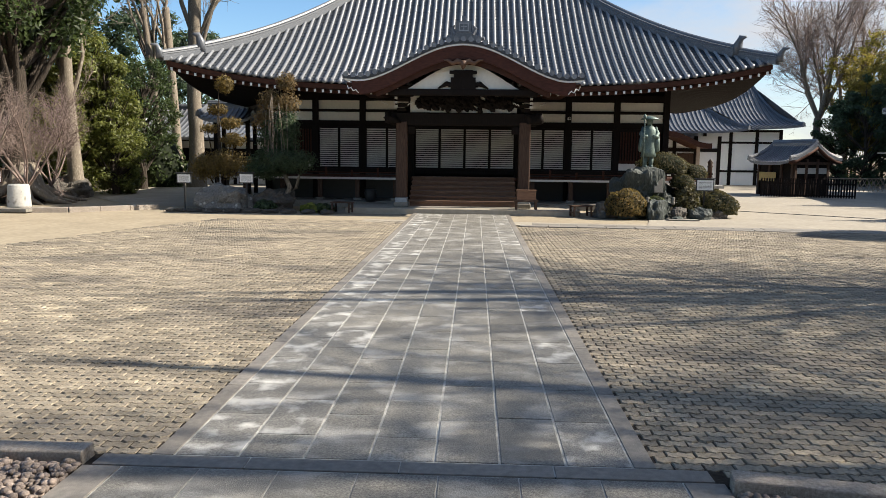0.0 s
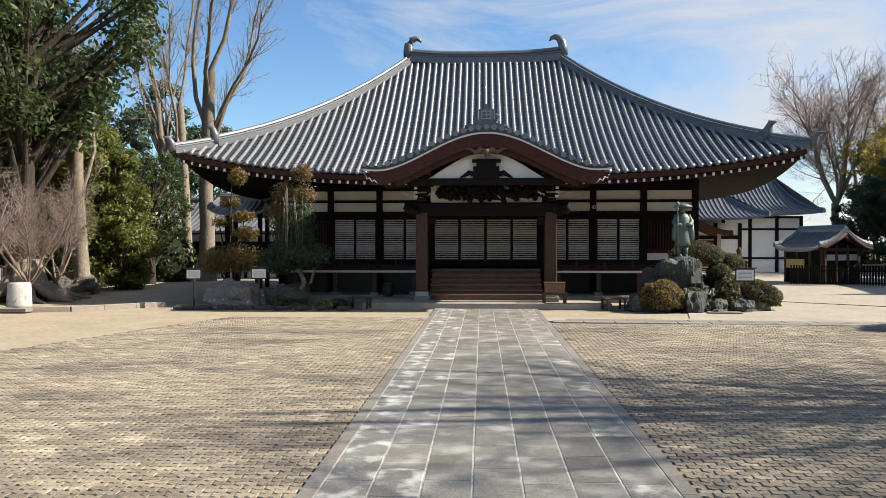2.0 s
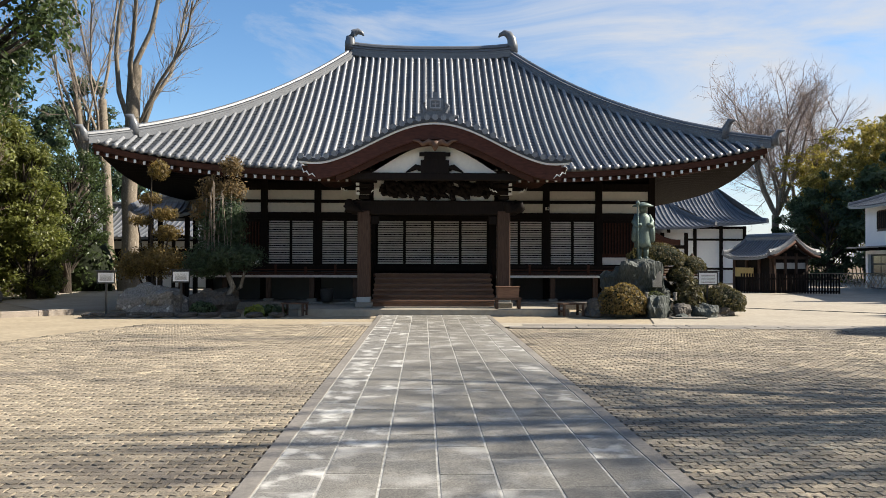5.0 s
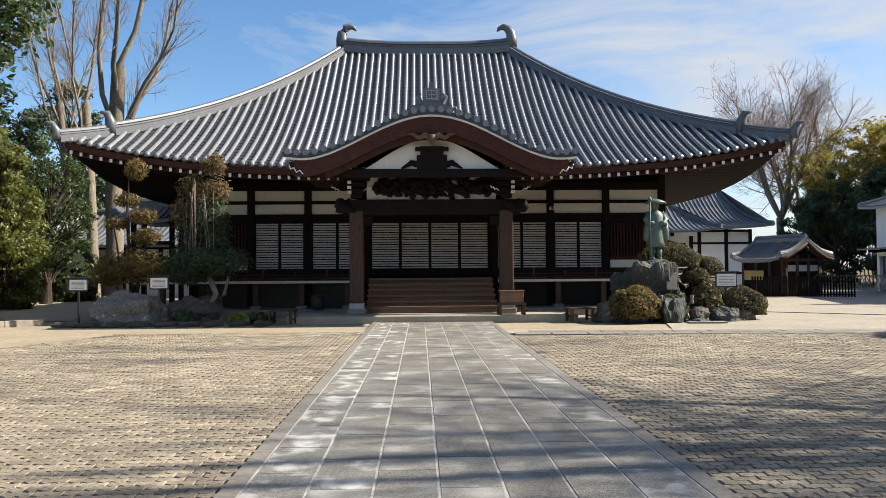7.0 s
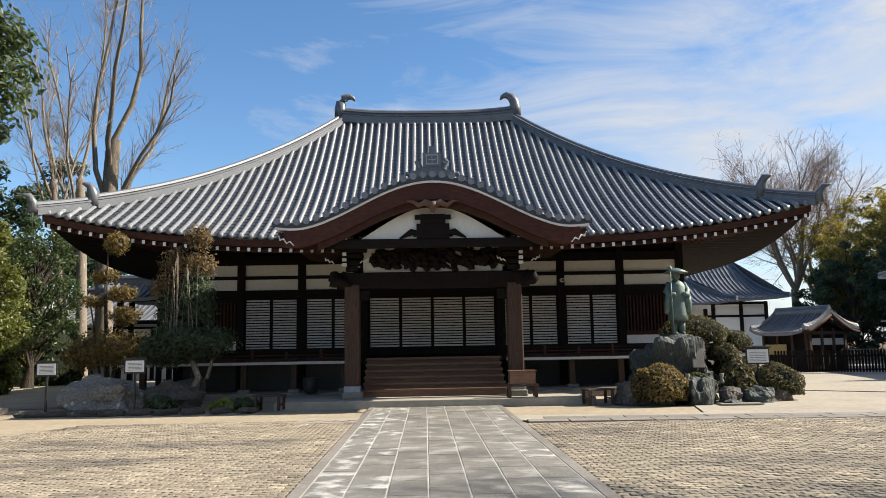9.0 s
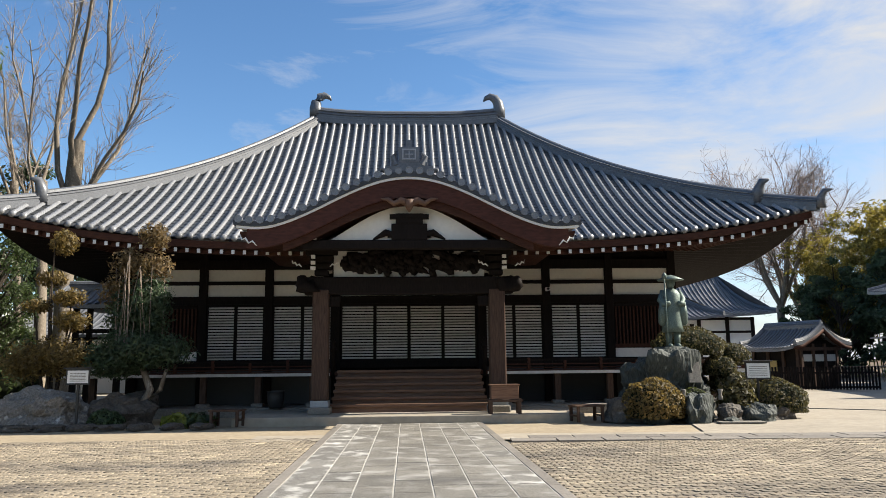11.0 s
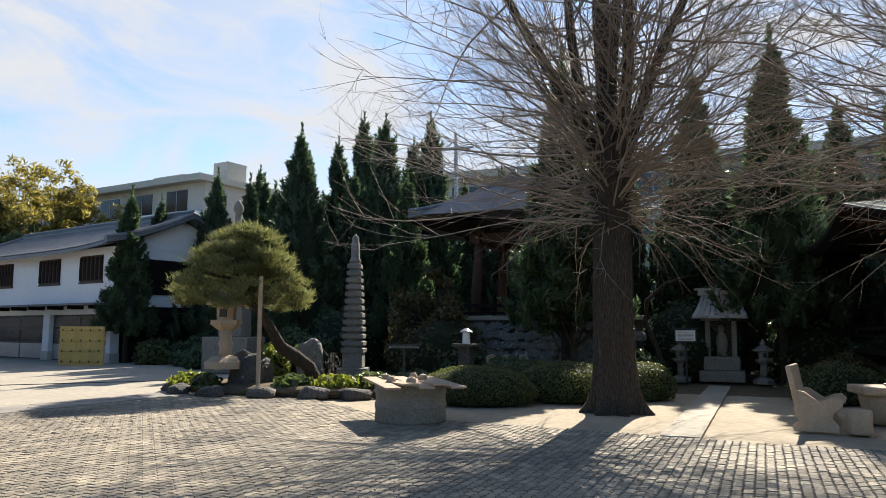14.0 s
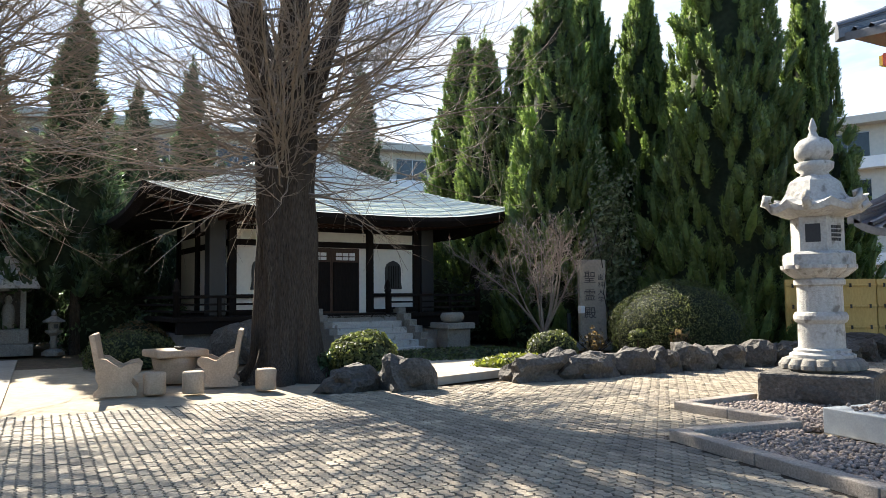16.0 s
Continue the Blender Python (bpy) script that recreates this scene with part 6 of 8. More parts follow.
plq = solid("rock_plaque", bbox(-0.15, 0.15, -0.03, 0.03, 0, 0.5, 0.01), M_STONE, "narrow inscribed plaque set in the rock face", "plaque", at=pose(6.7, 26.42, 0.85, -12, 0, 0))
st_ = bmesh.new()


def blob(bm, pts, rad, seg=14):
    tube(bm, pts, rad, seg)


blob(st_, [(0, 0, 0.34), (0, 0, 0.5), (0, 0.0, 0.8), (0, 0.02, 1.05), (0, 0.02, 1.25), (0, 0.02, 1.36), (0, 0.02, 1.42)], [0.26, 0.25, 0.235, 0.235, 0.24, 0.17, 0.07])
for sx in (-1, 1):
    blob(st_, [(sx * 0.1, 0, 0.0), (sx * 0.1, 0, 0.36)], [0.065, 0.09], 8)
    blob(st_, [(sx * 0.1, -0.14, 0.0), (sx * 0.1, 0.06, 0.03)], [0.05, 0.07], 8)
    blob(st_, [(sx * 0.18, 0.02, 1.34), (sx * 0.26, -0.03, 1.12), (sx * 0.22, -0.16, 1.0), (sx * 0.1, -0.24, 1.04)], [0.08, 0.1, 0.085, 0.05], 10)
    blob(st_, [(sx * 0.23, -0.1, 1.06), (sx * 0.26, -0.08, 0.82), (sx * 0.27, -0.06, 0.56), (sx * 0.27, -0.05, 0.5)], [0.09, 0.1, 0.095, 0.04], 10)
blob(st_, [(0, 0, 1.4), (0, -0.02, 1.5), (0, -0.02, 1.6), (0, 0, 1.68)], [0.06, 0.105, 0.11, 0.06], 12)
blob(st_, [(0, -0.02, 1.60), (0, -0.02, 1.62), (0, -0.02, 1.70), (0, -0.02, 1.74)], [0.31, 0.32, 0.16, 0.03], 18)
blob(st_, [(-0.22, -0.27, 0.0), (-0.22, -0.25, 1.72)], 0.02, 6)
blob(st_, [(-0.22, -0.25, 1.62), (-0.22, -0.25, 1.72), (-0.22, -0.25, 1.78)], [0.05, 0.06, 0.01], 8)
solid("monk_statue", st_, M_BRONZE, "green bronze standing monk with straw hat and staff", "statue", at=pose(6.42, 26.95, 1.72) @ Matrix.Diagonal((1.0, 0.95, 1, 1)), smooth=True)
for k, (x, y, a, b, h) in enumerate(((5.1, 26.4, 0.6, 0.5, 0.42), (6.55, 25.95, 0.5, 0.35, 0.52), (7.3, 26.0, 0.35, 0.3, 0.3), (8.0, 26.15, 0.45, 0.35, 0.28), (8.55, 26.6, 0.5, 0.4, 0.25), (7.2, 25.75, 0.35, 0.2, 0.12),
                                     (8.9, 27.3, 0.45, 0.4, 0.35), (5.6, 26.0, 0.35, 0.3, 0.3))):
    solid("rockery_stone", rockmesh(a, b, h, k + 90, 0.25, 3), M_ROCKD if k % 2 == 0 else M_ROCKG, "mossy dark stone at the foot of the statue", "stone", at=pose(x, y, 0, 0, 0, k * 50), group="rockery stones")
for x in (6.25, 7.1):
    solid("flower_vase", lathe([(0.05, 0), (0.06, 0.05), (0.035, 0.12), (0.06, 0.22), (0.055, 0.24)], 12), M_STONE, "small stone flower vase before the rock", "vase", at=pose(x, 26.0, 0.48), smooth=True)
sign_post(8.3, 26.6, 0.93, -4, 0.6, 0.4)
solid("ground_plate", bbox(-0.5, 0.5, -0.18, 0.18, 0, 0.035, 0.008), M_STONE, "flat grey stone laid before the rockery", "stone", at=pose(7.3, 25.45, 0, 0, 0, -4))

# garden on the west side of the porch
for k, (x, y, a, b, h, mm) in enumerate(((-8.45, 26.95, 1.0, 0.75, 0.66, M_ROCK), (-6.85, 27.35, 0.8, 0.6, 0.62, M_ROCKD), (-17.4, 33.2, 1.1, 0.8, 0.7, M_ROCKD))):
    solid("garden_rock", rockmesh(a, b, h, k + 110, 0.34, 4), mm, "large speckled grey garden rock" if mm is M_ROCK else "dark brown garden rock", "rock", at=pose(x, y, 0, 0, 0, k * 40), group="west garden rocks")
for k in range(9):
    solid("edging_stone", rockmesh(0.36, 0.17, 0.11, 130 + k, 0.22, 3), M_ROCKD, "low grey stone edging the garden", "stone", at=pose(-9.9 + k * 0.66, 26.15 + 0.05 * math.sin(k * 2), 0, 0, 0, k * 9), group="garden edging stones")
sign_post(-7.5, 26.45, 0.99, 3, 0.52, 0.34)
sign_post(-9.8, 26.7, 0.95, 3, 0.52, 0.34)
cy = thing("stone_cylinder", "white stone cylinder on a square slab", "stone", -14.75, 25.0, 0)
part("slab", bbox(-0.55, 0.55, -0.55, 0.55, 0, 0.12, 0.02), M_STONE, cy)
part("drum", lathe([(0.36, 0.12), (0.36, 0.2), (0.33, 0.85), (0.30, 0.9)], 24), M_PALEST, cy, smooth=True)
sign_post(-15.6, 24.9, 0.95, 6, 0.7, 0.45, "white boxed notice board on wooden posts", M_PILLARW)
kerb("kerb", -22, 22.6, -13.2, 25.2, w=0.2, h=0.14)
kerb("kerb", -13.2, 25.2, -11.0, 27.2, w=0.2, h=0.14)
sheet("pavement_west", ((-22, 40), (-24, 60), (-9.5, 60), (-9.5, 29), (-12.5, 28.5)), -0.014, M_CONC, "shaded concrete lane to the west wing", "pavement")
kerb("kerb", -21.0, 45.4, -17.2, 45.4, w=0.25, h=0.18)

# small things before the porch
ob_ = thing("offering_stand", "weathered wooden box standing on a low bench", "box", 2.25, 26.95, 0.17)
part("bench_top", bbox(-0.42, 0.42, -0.2, 0.2, 0.28, 0.34, 0.01), M_PILLARW, ob_)
for sx in (-1, 1):
    for sy in (-1, 1):
        part("leg", bbox(sx * 0.34 - 0.04, sx * 0.34 + 0.04, sy * 0.15 - 0.04, sy * 0.15 + 0.04, 0, 0.28), M_PILLARW, ob_)
part("box", bbox(-0.33, 0.33, -0.17, 0.17, 0.34, 0.66, 0.012), M_STEPW, ob_)
part("lid", bbox(-0.36, 0.36, -0.19, 0.19, 0.66, 0.69, 0.008), M_STEPW, ob_)


def low_bench(x, y, turn):
    e = thing("low_bench", "low dark wooden bench on the gravel edge", "bench", x, y, 0, turn, group="low benches")
    for k in range(3):
        part("board", bbox(-0.36, 0.36, -0.24 + k * 0.165, -0.24 + k * 0.165 + 0.15, 0.34, 0.38, 0.006), M_PILLARW, e)
    for sx in (-1, 1):
        for sy in (-1, 1):
            part("leg", bbox(sx * 0.3 - 0.03, sx * 0.3 + 0.03, sy * 0.2 - 0.03, sy * 0.2 + 0.03, 0, 0.34), M_PILLARW, e)
        part("stretcher", bbox(sx * 0.3 - 0.02, sx * 0.3 + 0.02, -0.2, 0.2, 0.12, 0.16), M_PILLARW, e)


low_bench(4.1, 26.45, 12)
low_bench(-4.15, 26.5, -8)
pot = solid("bronze_pot", lathe([(0.16, 0), (0.2, 0.06), (0.24, 0.3), (0.22, 0.42), (0.25, 0.45), (0.2, 0.45)], 20), M_BLACK, "dark pot beneath the veranda", "pot", at=pose(-3.6, 29.6, 0.22), smooth=True)
cam_ = thing("wall_camera", "small white security camera on a hall post", "camera", 4.2, 31.42, 3.5)
part("body", bbox(-0.06, 0.06, -0.22, 0.0, 0, 0.11, 0.02), M_WHITE, cam_)
part("lens", lathe([(0.035, 0), (0.04, 0.03)], 12), M_BLACK, cam_, at=pose(0, -0.22, 0.055, 90, 0, 0))

# garden island by the pine
for k in range(15):
    a = k / 15 * math.tau
    x, y = 15.2 + 1.5 * math.cos(a) * (1.1 + 0.15 * math.sin(3 * a)), 20.4 + 2.9 * math.sin(a)
    solid("island_stone", rockmesh(0.36, 0.26, 0.2, 150 + k, 0.25, 2), M_ROCKD, "dark stone edging the pine island", "stone", at=pose(x, y, 0, 0, 0, math.degrees(a) + 90), group="island edging stones", smooth=True)
bm = rockmesh(1.45, 2.75, 0.22, 171, 0.12, 3)
solid("island_soil", bm, M_EARTH, "mounded soil of the pine island", "soil", at=pose(15.2, 20.4, 0), kind="structure", smooth=True)
solid("island_rock", rockmesh(0.5, 0.6, 0.75, 172, 0.2, 3), M_ROCKD, "dark arched rock beside the pine lantern", "rock", at=pose(14.8, 20.9, 0), smooth=True)
solid("standing_stone", rockmesh(0.3, 0.36, 0.95, 173, 0.15, 3), M_ROCK, "tall rounded standing stone behind the pine", "rock", at=pose(17.2, 20.9, 0.0), smooth=True)
ylan = stone_lantern(14.35, 21.35, 1.55, "garden_lantern", "tan stone lantern under the pine branches", M_BENCH, "garden lanterns")
ylan.location.z = 0.55
# thirteen-tier pagoda
pgd = thing("stone_pagoda", "slender thirteen-tier grey stone pagoda", "pagoda", 20.4, 21.4, 0, 20)
part("base", bbox(-0.45, 0.45, -0.45, 0.45, 0, 0.3, 0.03), M_STONE, pgd)
part("block", bbox(-0.3, 0.3, -0.3, 0.3, 0.3, 0.75, 0.02), M_STONE, pgd)
for k in range(13):
    w = 0.52 - k * 0.017
    z = 0.75 + k * 0.215
    tt = part("tier", lathe([(w * 0.8, z), (w * 0.92, z + 0.02), (w * 0.95, z + 0.13), (w * 0.62, z + 0.17), (w * 0.6, z + 0.215)], 4, turn=math.pi / 4), M_STONE, pgd)
part("finial", lathe([(0.2, 3.54), (0.16, 3.62), (0.13, 3.7), (0.13, 4.15), (0.09, 4.2), (0.11, 4.3), (0.02, 4.42)], 14), M_STONE, pgd, smooth=True)
pg2 = thing("stone_tower", "tall grey stone tower rising behind the pine", "tower", 21.1, 26.5, 0, 15)
part("base", bbox(-0.8, 0.8, -0.8, 0.8, 0, 1.2, 0.05), M_STONE, pg2)
part("body", bbox(-0.42, 0.42, -0.42, 0.42, 1.2, 4.3, 0.03), M_STONE, pg2)
part("cap", lathe([(0.55, 4.3), (0.82, 4.4), (0.8, 4.55), (0.4, 4.75), (0.3, 4.8)], 4, turn=math.pi / 4), M_STONE, pg2)
part("finial", lathe([(0.28, 4.8), (0.2, 5.0), (0.12, 5.1), (0.11, 5.5), (0.18, 5.6), (0.14, 5.8), (0.02, 5.95)], 12), M_STONE, pg2, smooth=True)
gl2 = thing("garden_lamp_post", "dark square lamp post with a white lantern head", "lamp", 17.6, 16.6, 0)
part("post", bbox(-0.16, 0.16, -0.16, 0.16, 0, 1.05, 0.02), M_ROCKD, gl2)
part("cap", bbox(-0.28, 0.28, -0.28, 0.28, 1.05, 1.12, 0.01), M_ROCKD, gl2)
part("head", lathe([(0.1, 1.12), (0.09, 1.4)], 10), M_SIGNW, gl2)
part("hood", lathe([(0.17, 1.4), (0.15, 1.43), (0.04, 1.5)], 10), M_STEEL, gl2)
hl = thing("ladle_rack", "rack holding upturned wooden buckets", "rack", 19.6, 16.2, 0, -70)
for sx in (-1, 1):
    part("leg", bbox(sx * 0.6 - 0.03, sx * 0.6 + 0.03, -0.03, 0.03, 0, 0.62), M_BLACK, hl)
part("shelf", bbox(-0.65, 0.65, -0.15, 0.15, 0.5, 0.54), M_BLACK, hl)
for k in range(3):
    part("bucket", lathe([(0.12, 0), (0.14, 0.02), (0.15, 0.26), (0.12, 0.26), (0.11, 0.04)], 16), M_BENCH, hl, at=pose(-0.42 + k * 0.42, 0.05, 0.56, 60, 0, 0), smooth=True)
sg2 = sign_post(19.0, 19.0, 0.95, -70, 0.9, 0.08, "slanted dark reading board on a post", M_ROCKD)

# ---- planting ----
def twigs(lines, seg=3):
    """Thin tapering branches from (points, radii) rows, as one mesh."""
    V, Fc = [], []
    for pts, rad in lines:
        base = len(V)
        n = len(pts)
        for i, p in enumerate(pts):
            d = pts[min(i + 1, n - 1)] - pts[max(i - 1, 0)]
            d = d / (np.linalg.norm(d) + 1e-9)
            ref = np.array((0.3, 0.2, 0.93)) if abs(d[2]) < 0.9 else np.array((1.0, 0.1, 0))
            a = np.cross(d, ref)
            a /= np.linalg.norm(a)
            b = np.cross(d, a)
            for k in range(seg):
                t = k * math.tau / seg
                V.append((p + (a * math.cos(t) + b * math.sin(t)) * rad[i]).tolist())
        for i in range(n - 1):
            for k in range(seg):
                Fc.append((base + i * seg + k, base + i * seg + (k + 1) % seg, base + (i + 1) * seg + (k + 1) % seg, base + (i + 1) * seg + k))
    return raw(V, Fc, True)


def limb(rng, p, d, length, n, up=0.0, wob=0.12):
    """Points of a wandering branch; up bends it upward along the way."""
    pts = [p]
    d = d / np.linalg.norm(d)
    for _ in range(n):
        d = d + rng.normal(0, wob, 3) + np.array((0, 0, up / n))
        d /= np.linalg.norm(d)
        p = p + d * length / n
        pts.append(p)
    return pts


def ends(rng, lines, out, src, count, lmin, lmax, r, up, spread=0.8, n=3, start=0.25):
    """Side shoots along the branches in src."""
    for pts, rad in src:
        for _ in range(count):
            i = rng.uniform(start, 0.98) * (len(pts) - 1)
            a = int(i)
            p = pts[a] + (pts[min(a + 1, len(pts) - 1)] - pts[a]) * (i - a)
            d = pts[min(a + 1, len(pts) - 1)] - pts[max(a - 1, 0)]
            d = d / (np.linalg.norm(d) + 1e-9) + rng.normal(0, spread, 3) * 0.75
            L = rng.uniform(lmin, lmax)
            q = limb(rng, p, d, L, n, up, 0.14)
            out.append((q, [r * (1 - 0.75 * k / n) for k in range(n + 1)]))
            lines.append(out[-1])


def ginkgo(x, y, r0, seed, lean, label):
    rng = np.random.default_rng(seed)
    e = thing("ginkgo_tree", label, "tree", x, y, 0, group="bare ginkgo trees")
    bm = bmesh.new()
    seg = 84
    rings = []
    for z in np.concatenate([np.linspace(-0.1, 1.0, 14), np.linspace(1.15, 5.6, 30)]):
        z = float(z)
        zz = max(z, 0)
        flare = 1 + 0.32 * math.exp(-zz / 0.25) + 0.10 * math.exp(-zz / 1.2)
        r = r0 * (1 - 0.03 * z - 0.6 * max(0.0, z - 4.4) ** 2 * 0.35) * flare * (1 + 0.14 * math.exp(-((z - 4.4) / 0.7) ** 2))
        ring = []
        for k in range(seg):
            a = k * math.tau / seg
            c, s_ = math.cos(a), math.sin(a)
            w = 1 + 0.07 * math.sin(5 * a + z * 0.35 + seed) + 0.05 * math.sin(3 * a - z * 0.5) + 0.26 * math.exp(-zz / 0.2) * math.sin(7 * a + 1)
            w += 0.13 * noise.noise(Vector((c * 6, s_ * 6, z * 0.6 + seed))) - 0.08 * abs(noise.noise(Vector((c * 10, s_ * 10, z * 0.9 + seed)))) + 0.05 * noise.noise(Vector((c * 17, s_ * 17, z * 1.6)))
            ring.append(bm.verts.new((lean * z + r * w * c, r * w * s_, z)))
        rings.append(ring)
    for a, b in zip(rings, rings[1:]):
        for k in range(seg):
            bm.faces.new((a[k], a[(k + 1) % seg], b[(k + 1) % seg], b[k]))
    bm.faces.new(rings[-1])
    part("trunk", bm, M_BARK, e, "furrowed brown trunk", smooth=True)
    lead = []
    for k in range(6):
        a = k * math.tau / 6 + rng.uniform(-0.4, 0.4)
        p = np.array((lean * 5 + 0.22 * math.cos(a), 0.22 * math.sin(a), 3.9 + 0.35 * (k % 3)))
        d = np.array((math.cos(a) * (0.16 + 0.13 * (k % 3)), math.sin(a) * (0.16 + 0.13 * (k % 3)), 1))
        if k == 0:
            p, d = np.array((lean * 4, 0, 4.0)), np.array((0.02, 0.03, 1))
        q = limb(rng, p, d, 10.5 - (k % 3) * 1.2, 9, 0.4, 0.05)
        lead.append((q, [r0 * (0.66 if k == 0 else 0.36) * (1 - 0.85 * i / 9) for i in range(10)]))
    bm = bmesh.new()
    for q, r in lead:
        tube(bm, q, r, 8)
    part("limb", bm, M_BARK, e, smooth=True)
    lines, prim, sec, ter = [], [], [], []
    core = [([np.array((lean * z, 0, z)) for z in np.linspace(3.5, 7.5, 6)], None)]
    for k in range(290):
        src = lead[rng.integers(6)][0] if k % 3 else core[0][0]
        i = rng.uniform(0, 0.72) ** 1.3 * (len(src) - 1)
        a = int(i)
        p = src[a] + (src[a + 1] - src[a]) * (i - a)
        t = rng.uniform(0, math.tau)
        el = rng.uniform(-0.22, 0.7)
        d = np.array((math.cos(t), math.sin(t), el))
        L = rng.uniform(2.6, 5.6) * (1.0 - 0.35 * min(1, (p[2] - 4) / 9))
        q = limb(rng, p, d, L, 7, rng.uniform(0.0, 0.55), 0.09)
        rr = rng.uniform(0.014, 0.036)
        prim.append((q, [rr * (1 - 0.8 * j / 7) for j in range(8)]))
    lines += prim
    ends(rng, lines, sec, prim, 9, 0.6, 1.9, 0.008, 0.45, 0.6, 4, 0.2)
    ends(rng, lines, ter, sec, 2, 0.3, 0.9, 0.0045, 0.2, 0.7, 2, 0.2)
    # hanging low shoots round the fork
    low = []
    for k in range(90):
        t = rng.uniform(0, math.tau)
        p = np.array((r0 * 0.9 * math.cos(t) + lean * 4, r0 * 0.9 * math.sin(t), rng.uniform(3.3, 5)))
        q = limb(rng, p, np.array((math.cos(t), math.sin(t), rng.uniform(-0.5, 0.15))), rng.uniform(0.8, 3.2), 5, -0.15, 0.14)
        low.append((q, [0.013 * (1 - 0.7 * j / 5) for j in range(6)]))
    lines += low
    ends(rng, lines, [], low, 5, 0.3, 1.0, 0.005, 0.2, 0.7, 2, 0.3)
    tagged(part("branchwork", twigs(lines), M_TWIG, e, "dense bare grey twigs"), kind="stuff")
    return e


g1 = ginkgo(14.2, 12.35, 0.37, 5, 0.0, "tall bare ginkgo with furrowed trunk and spreading twigs")
g2 = ginkgo(13.6, 6.2, 0.56, 9, 0.0, "stout bare ginkgo with fluted trunk beside the stone table")


def shell(rng, n, c, r, inner=0.75, top=None):
    d = rng.normal(0, 1, (n, 3))
    d /= np.linalg.norm(d, axis=1, keepdims=True)
    k = rng.uniform(inner, 1.0, (n, 1))
    return np.asarray(c) + d * k * np.asarray(r), d


def conifer_mesh(seed, h, r, tufts=150, per=46, size=0.085, flame=0.9, base=0.4, pw=0.9):
    """Upswept flame-shaped tufts on a narrow cone, leafed on their outer side."""
    rng = np.random.default_rng(seed)
    P, N, cv, cf = [], [], [], []
    for _ in range(tufts):
        t = rng.uniform(0, 1) ** 1.2
        a = rng.uniform(0, math.tau)
        out = np.array((math.cos(a), math.sin(a), 0))
        c = out * (r * ((1 - t) ** pw) * rng.uniform(0.62, 1.05) + 0.02)
        c[2] = base + t * (h - base - 0.9)
        tl = rng.uniform(0.7, 1.5) * flame * (0.55 + 0.45 * (1 - t))
        rad = rng.uniform(0.16, 0.29) * flame * (0.4 + 0.6 * (1 - t))
        ax = out * rng.uniform(0.2, 0.6) * (1 - 0.6 * t) + np.array((0, 0, 1.0)) + rng.normal(0, 0.15, 3)
        ax /= np.linalg.norm(ax)
        s = rng.uniform(0, 1, (per, 1))
        off = rng.normal(0, 1, (per, 3))
        off -= (off @ ax)[:, None] * ax
        off /= np.linalg.norm(off, axis=1, keepdims=True) + 1e-9
        w = rad * np.sin(np.pi * (0.12 + 0.88 * s)) ** 0.8 * rng.uniform(0.8, 1.05, (per, 1))
        P.append(c + ax * (s - 0.3) * tl + off * w)
        N.append(off * 0.75 + ax * 0.9)
        # closed body of the tuft
        u = np.cross(ax, (0.3, 0.9, 0.1))
        u /= np.linalg.norm(u)
        v = np.cross(ax, u)
        i0 = len(cv)
        for q in (0.03, 0.25, 0.5, 0.75, 0.97):
            wr = 0.74 * rad * math.sin(math.pi * (0.12 + 0.88 * q)) ** 0.8
            for k in range(6):
                e = k * math.tau / 6
                cv.append(c + ax * (q - 0.3) * tl + (u * math.cos(e) + v * math.sin(e)) * wr * rng.uniform(0.8, 1.15))
        for j in range(4):
            for k in range(6):
                cf.append((i0 + j * 6 + k, i0 + j * 6 + (k + 1) % 6, i0 + j * 6 + 6 + (k + 1) % 6, i0 + j * 6 + 6 + k))
        cf.append(tuple(i0 + 24 + k for k in range(6)))
    s = np.linspace(0, 1, 120)[:, None]
    P.append(np.c_[rng.normal(0, 0.11, 120) * (1.1 - s[:, 0]), rng.normal(0, 0.11, 120) * (1.1 - s[:, 0]), h - 1.9 + 1.9 * s[:, 0]])
    N.append(rng.normal(0, 0.3, (120, 3)) + np.array((0, 0, 1.0)))
    p = np.concatenate(P)
    d = np.concatenate(N) + rng.normal(0, 0.32, p.shape)
    d /= np.linalg.norm(d, axis=1, keepdims=True) + 1e-9
    b = np.cross(d, rng.normal(0, 1, p.shape))
    b /= np.linalg.norm(b, axis=1, keepdims=True) + 1e-9
    k = rng.uniform(0.65, 1.3, (len(p), 1))
    bl = np.stack([p - b * size * 0.5 * k, p + b * size * 0.5 * k, p + d * size * 2.3 * k], 1).reshape(-1, 3)
    n0 = len(cv)
    return raw(np.concatenate([np.array(cv), bl]).tolist(), cf + (np.arange(len(p) * 3).reshape(-1, 3) + n0).tolist())


# dark solid cone added inside a crown, its colour standing in for shade
def shade_cone(h, r, seed, base=0.3, pw=0.9):
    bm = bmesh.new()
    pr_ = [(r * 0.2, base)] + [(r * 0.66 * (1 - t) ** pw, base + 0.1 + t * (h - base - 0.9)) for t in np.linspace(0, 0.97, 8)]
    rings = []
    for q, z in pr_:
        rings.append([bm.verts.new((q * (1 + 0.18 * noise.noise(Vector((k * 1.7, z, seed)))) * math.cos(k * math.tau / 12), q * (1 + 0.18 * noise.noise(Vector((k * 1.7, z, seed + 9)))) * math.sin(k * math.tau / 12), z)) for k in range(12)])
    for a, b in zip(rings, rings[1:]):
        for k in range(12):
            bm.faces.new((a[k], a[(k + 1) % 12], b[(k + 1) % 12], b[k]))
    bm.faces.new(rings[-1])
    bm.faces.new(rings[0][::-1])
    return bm


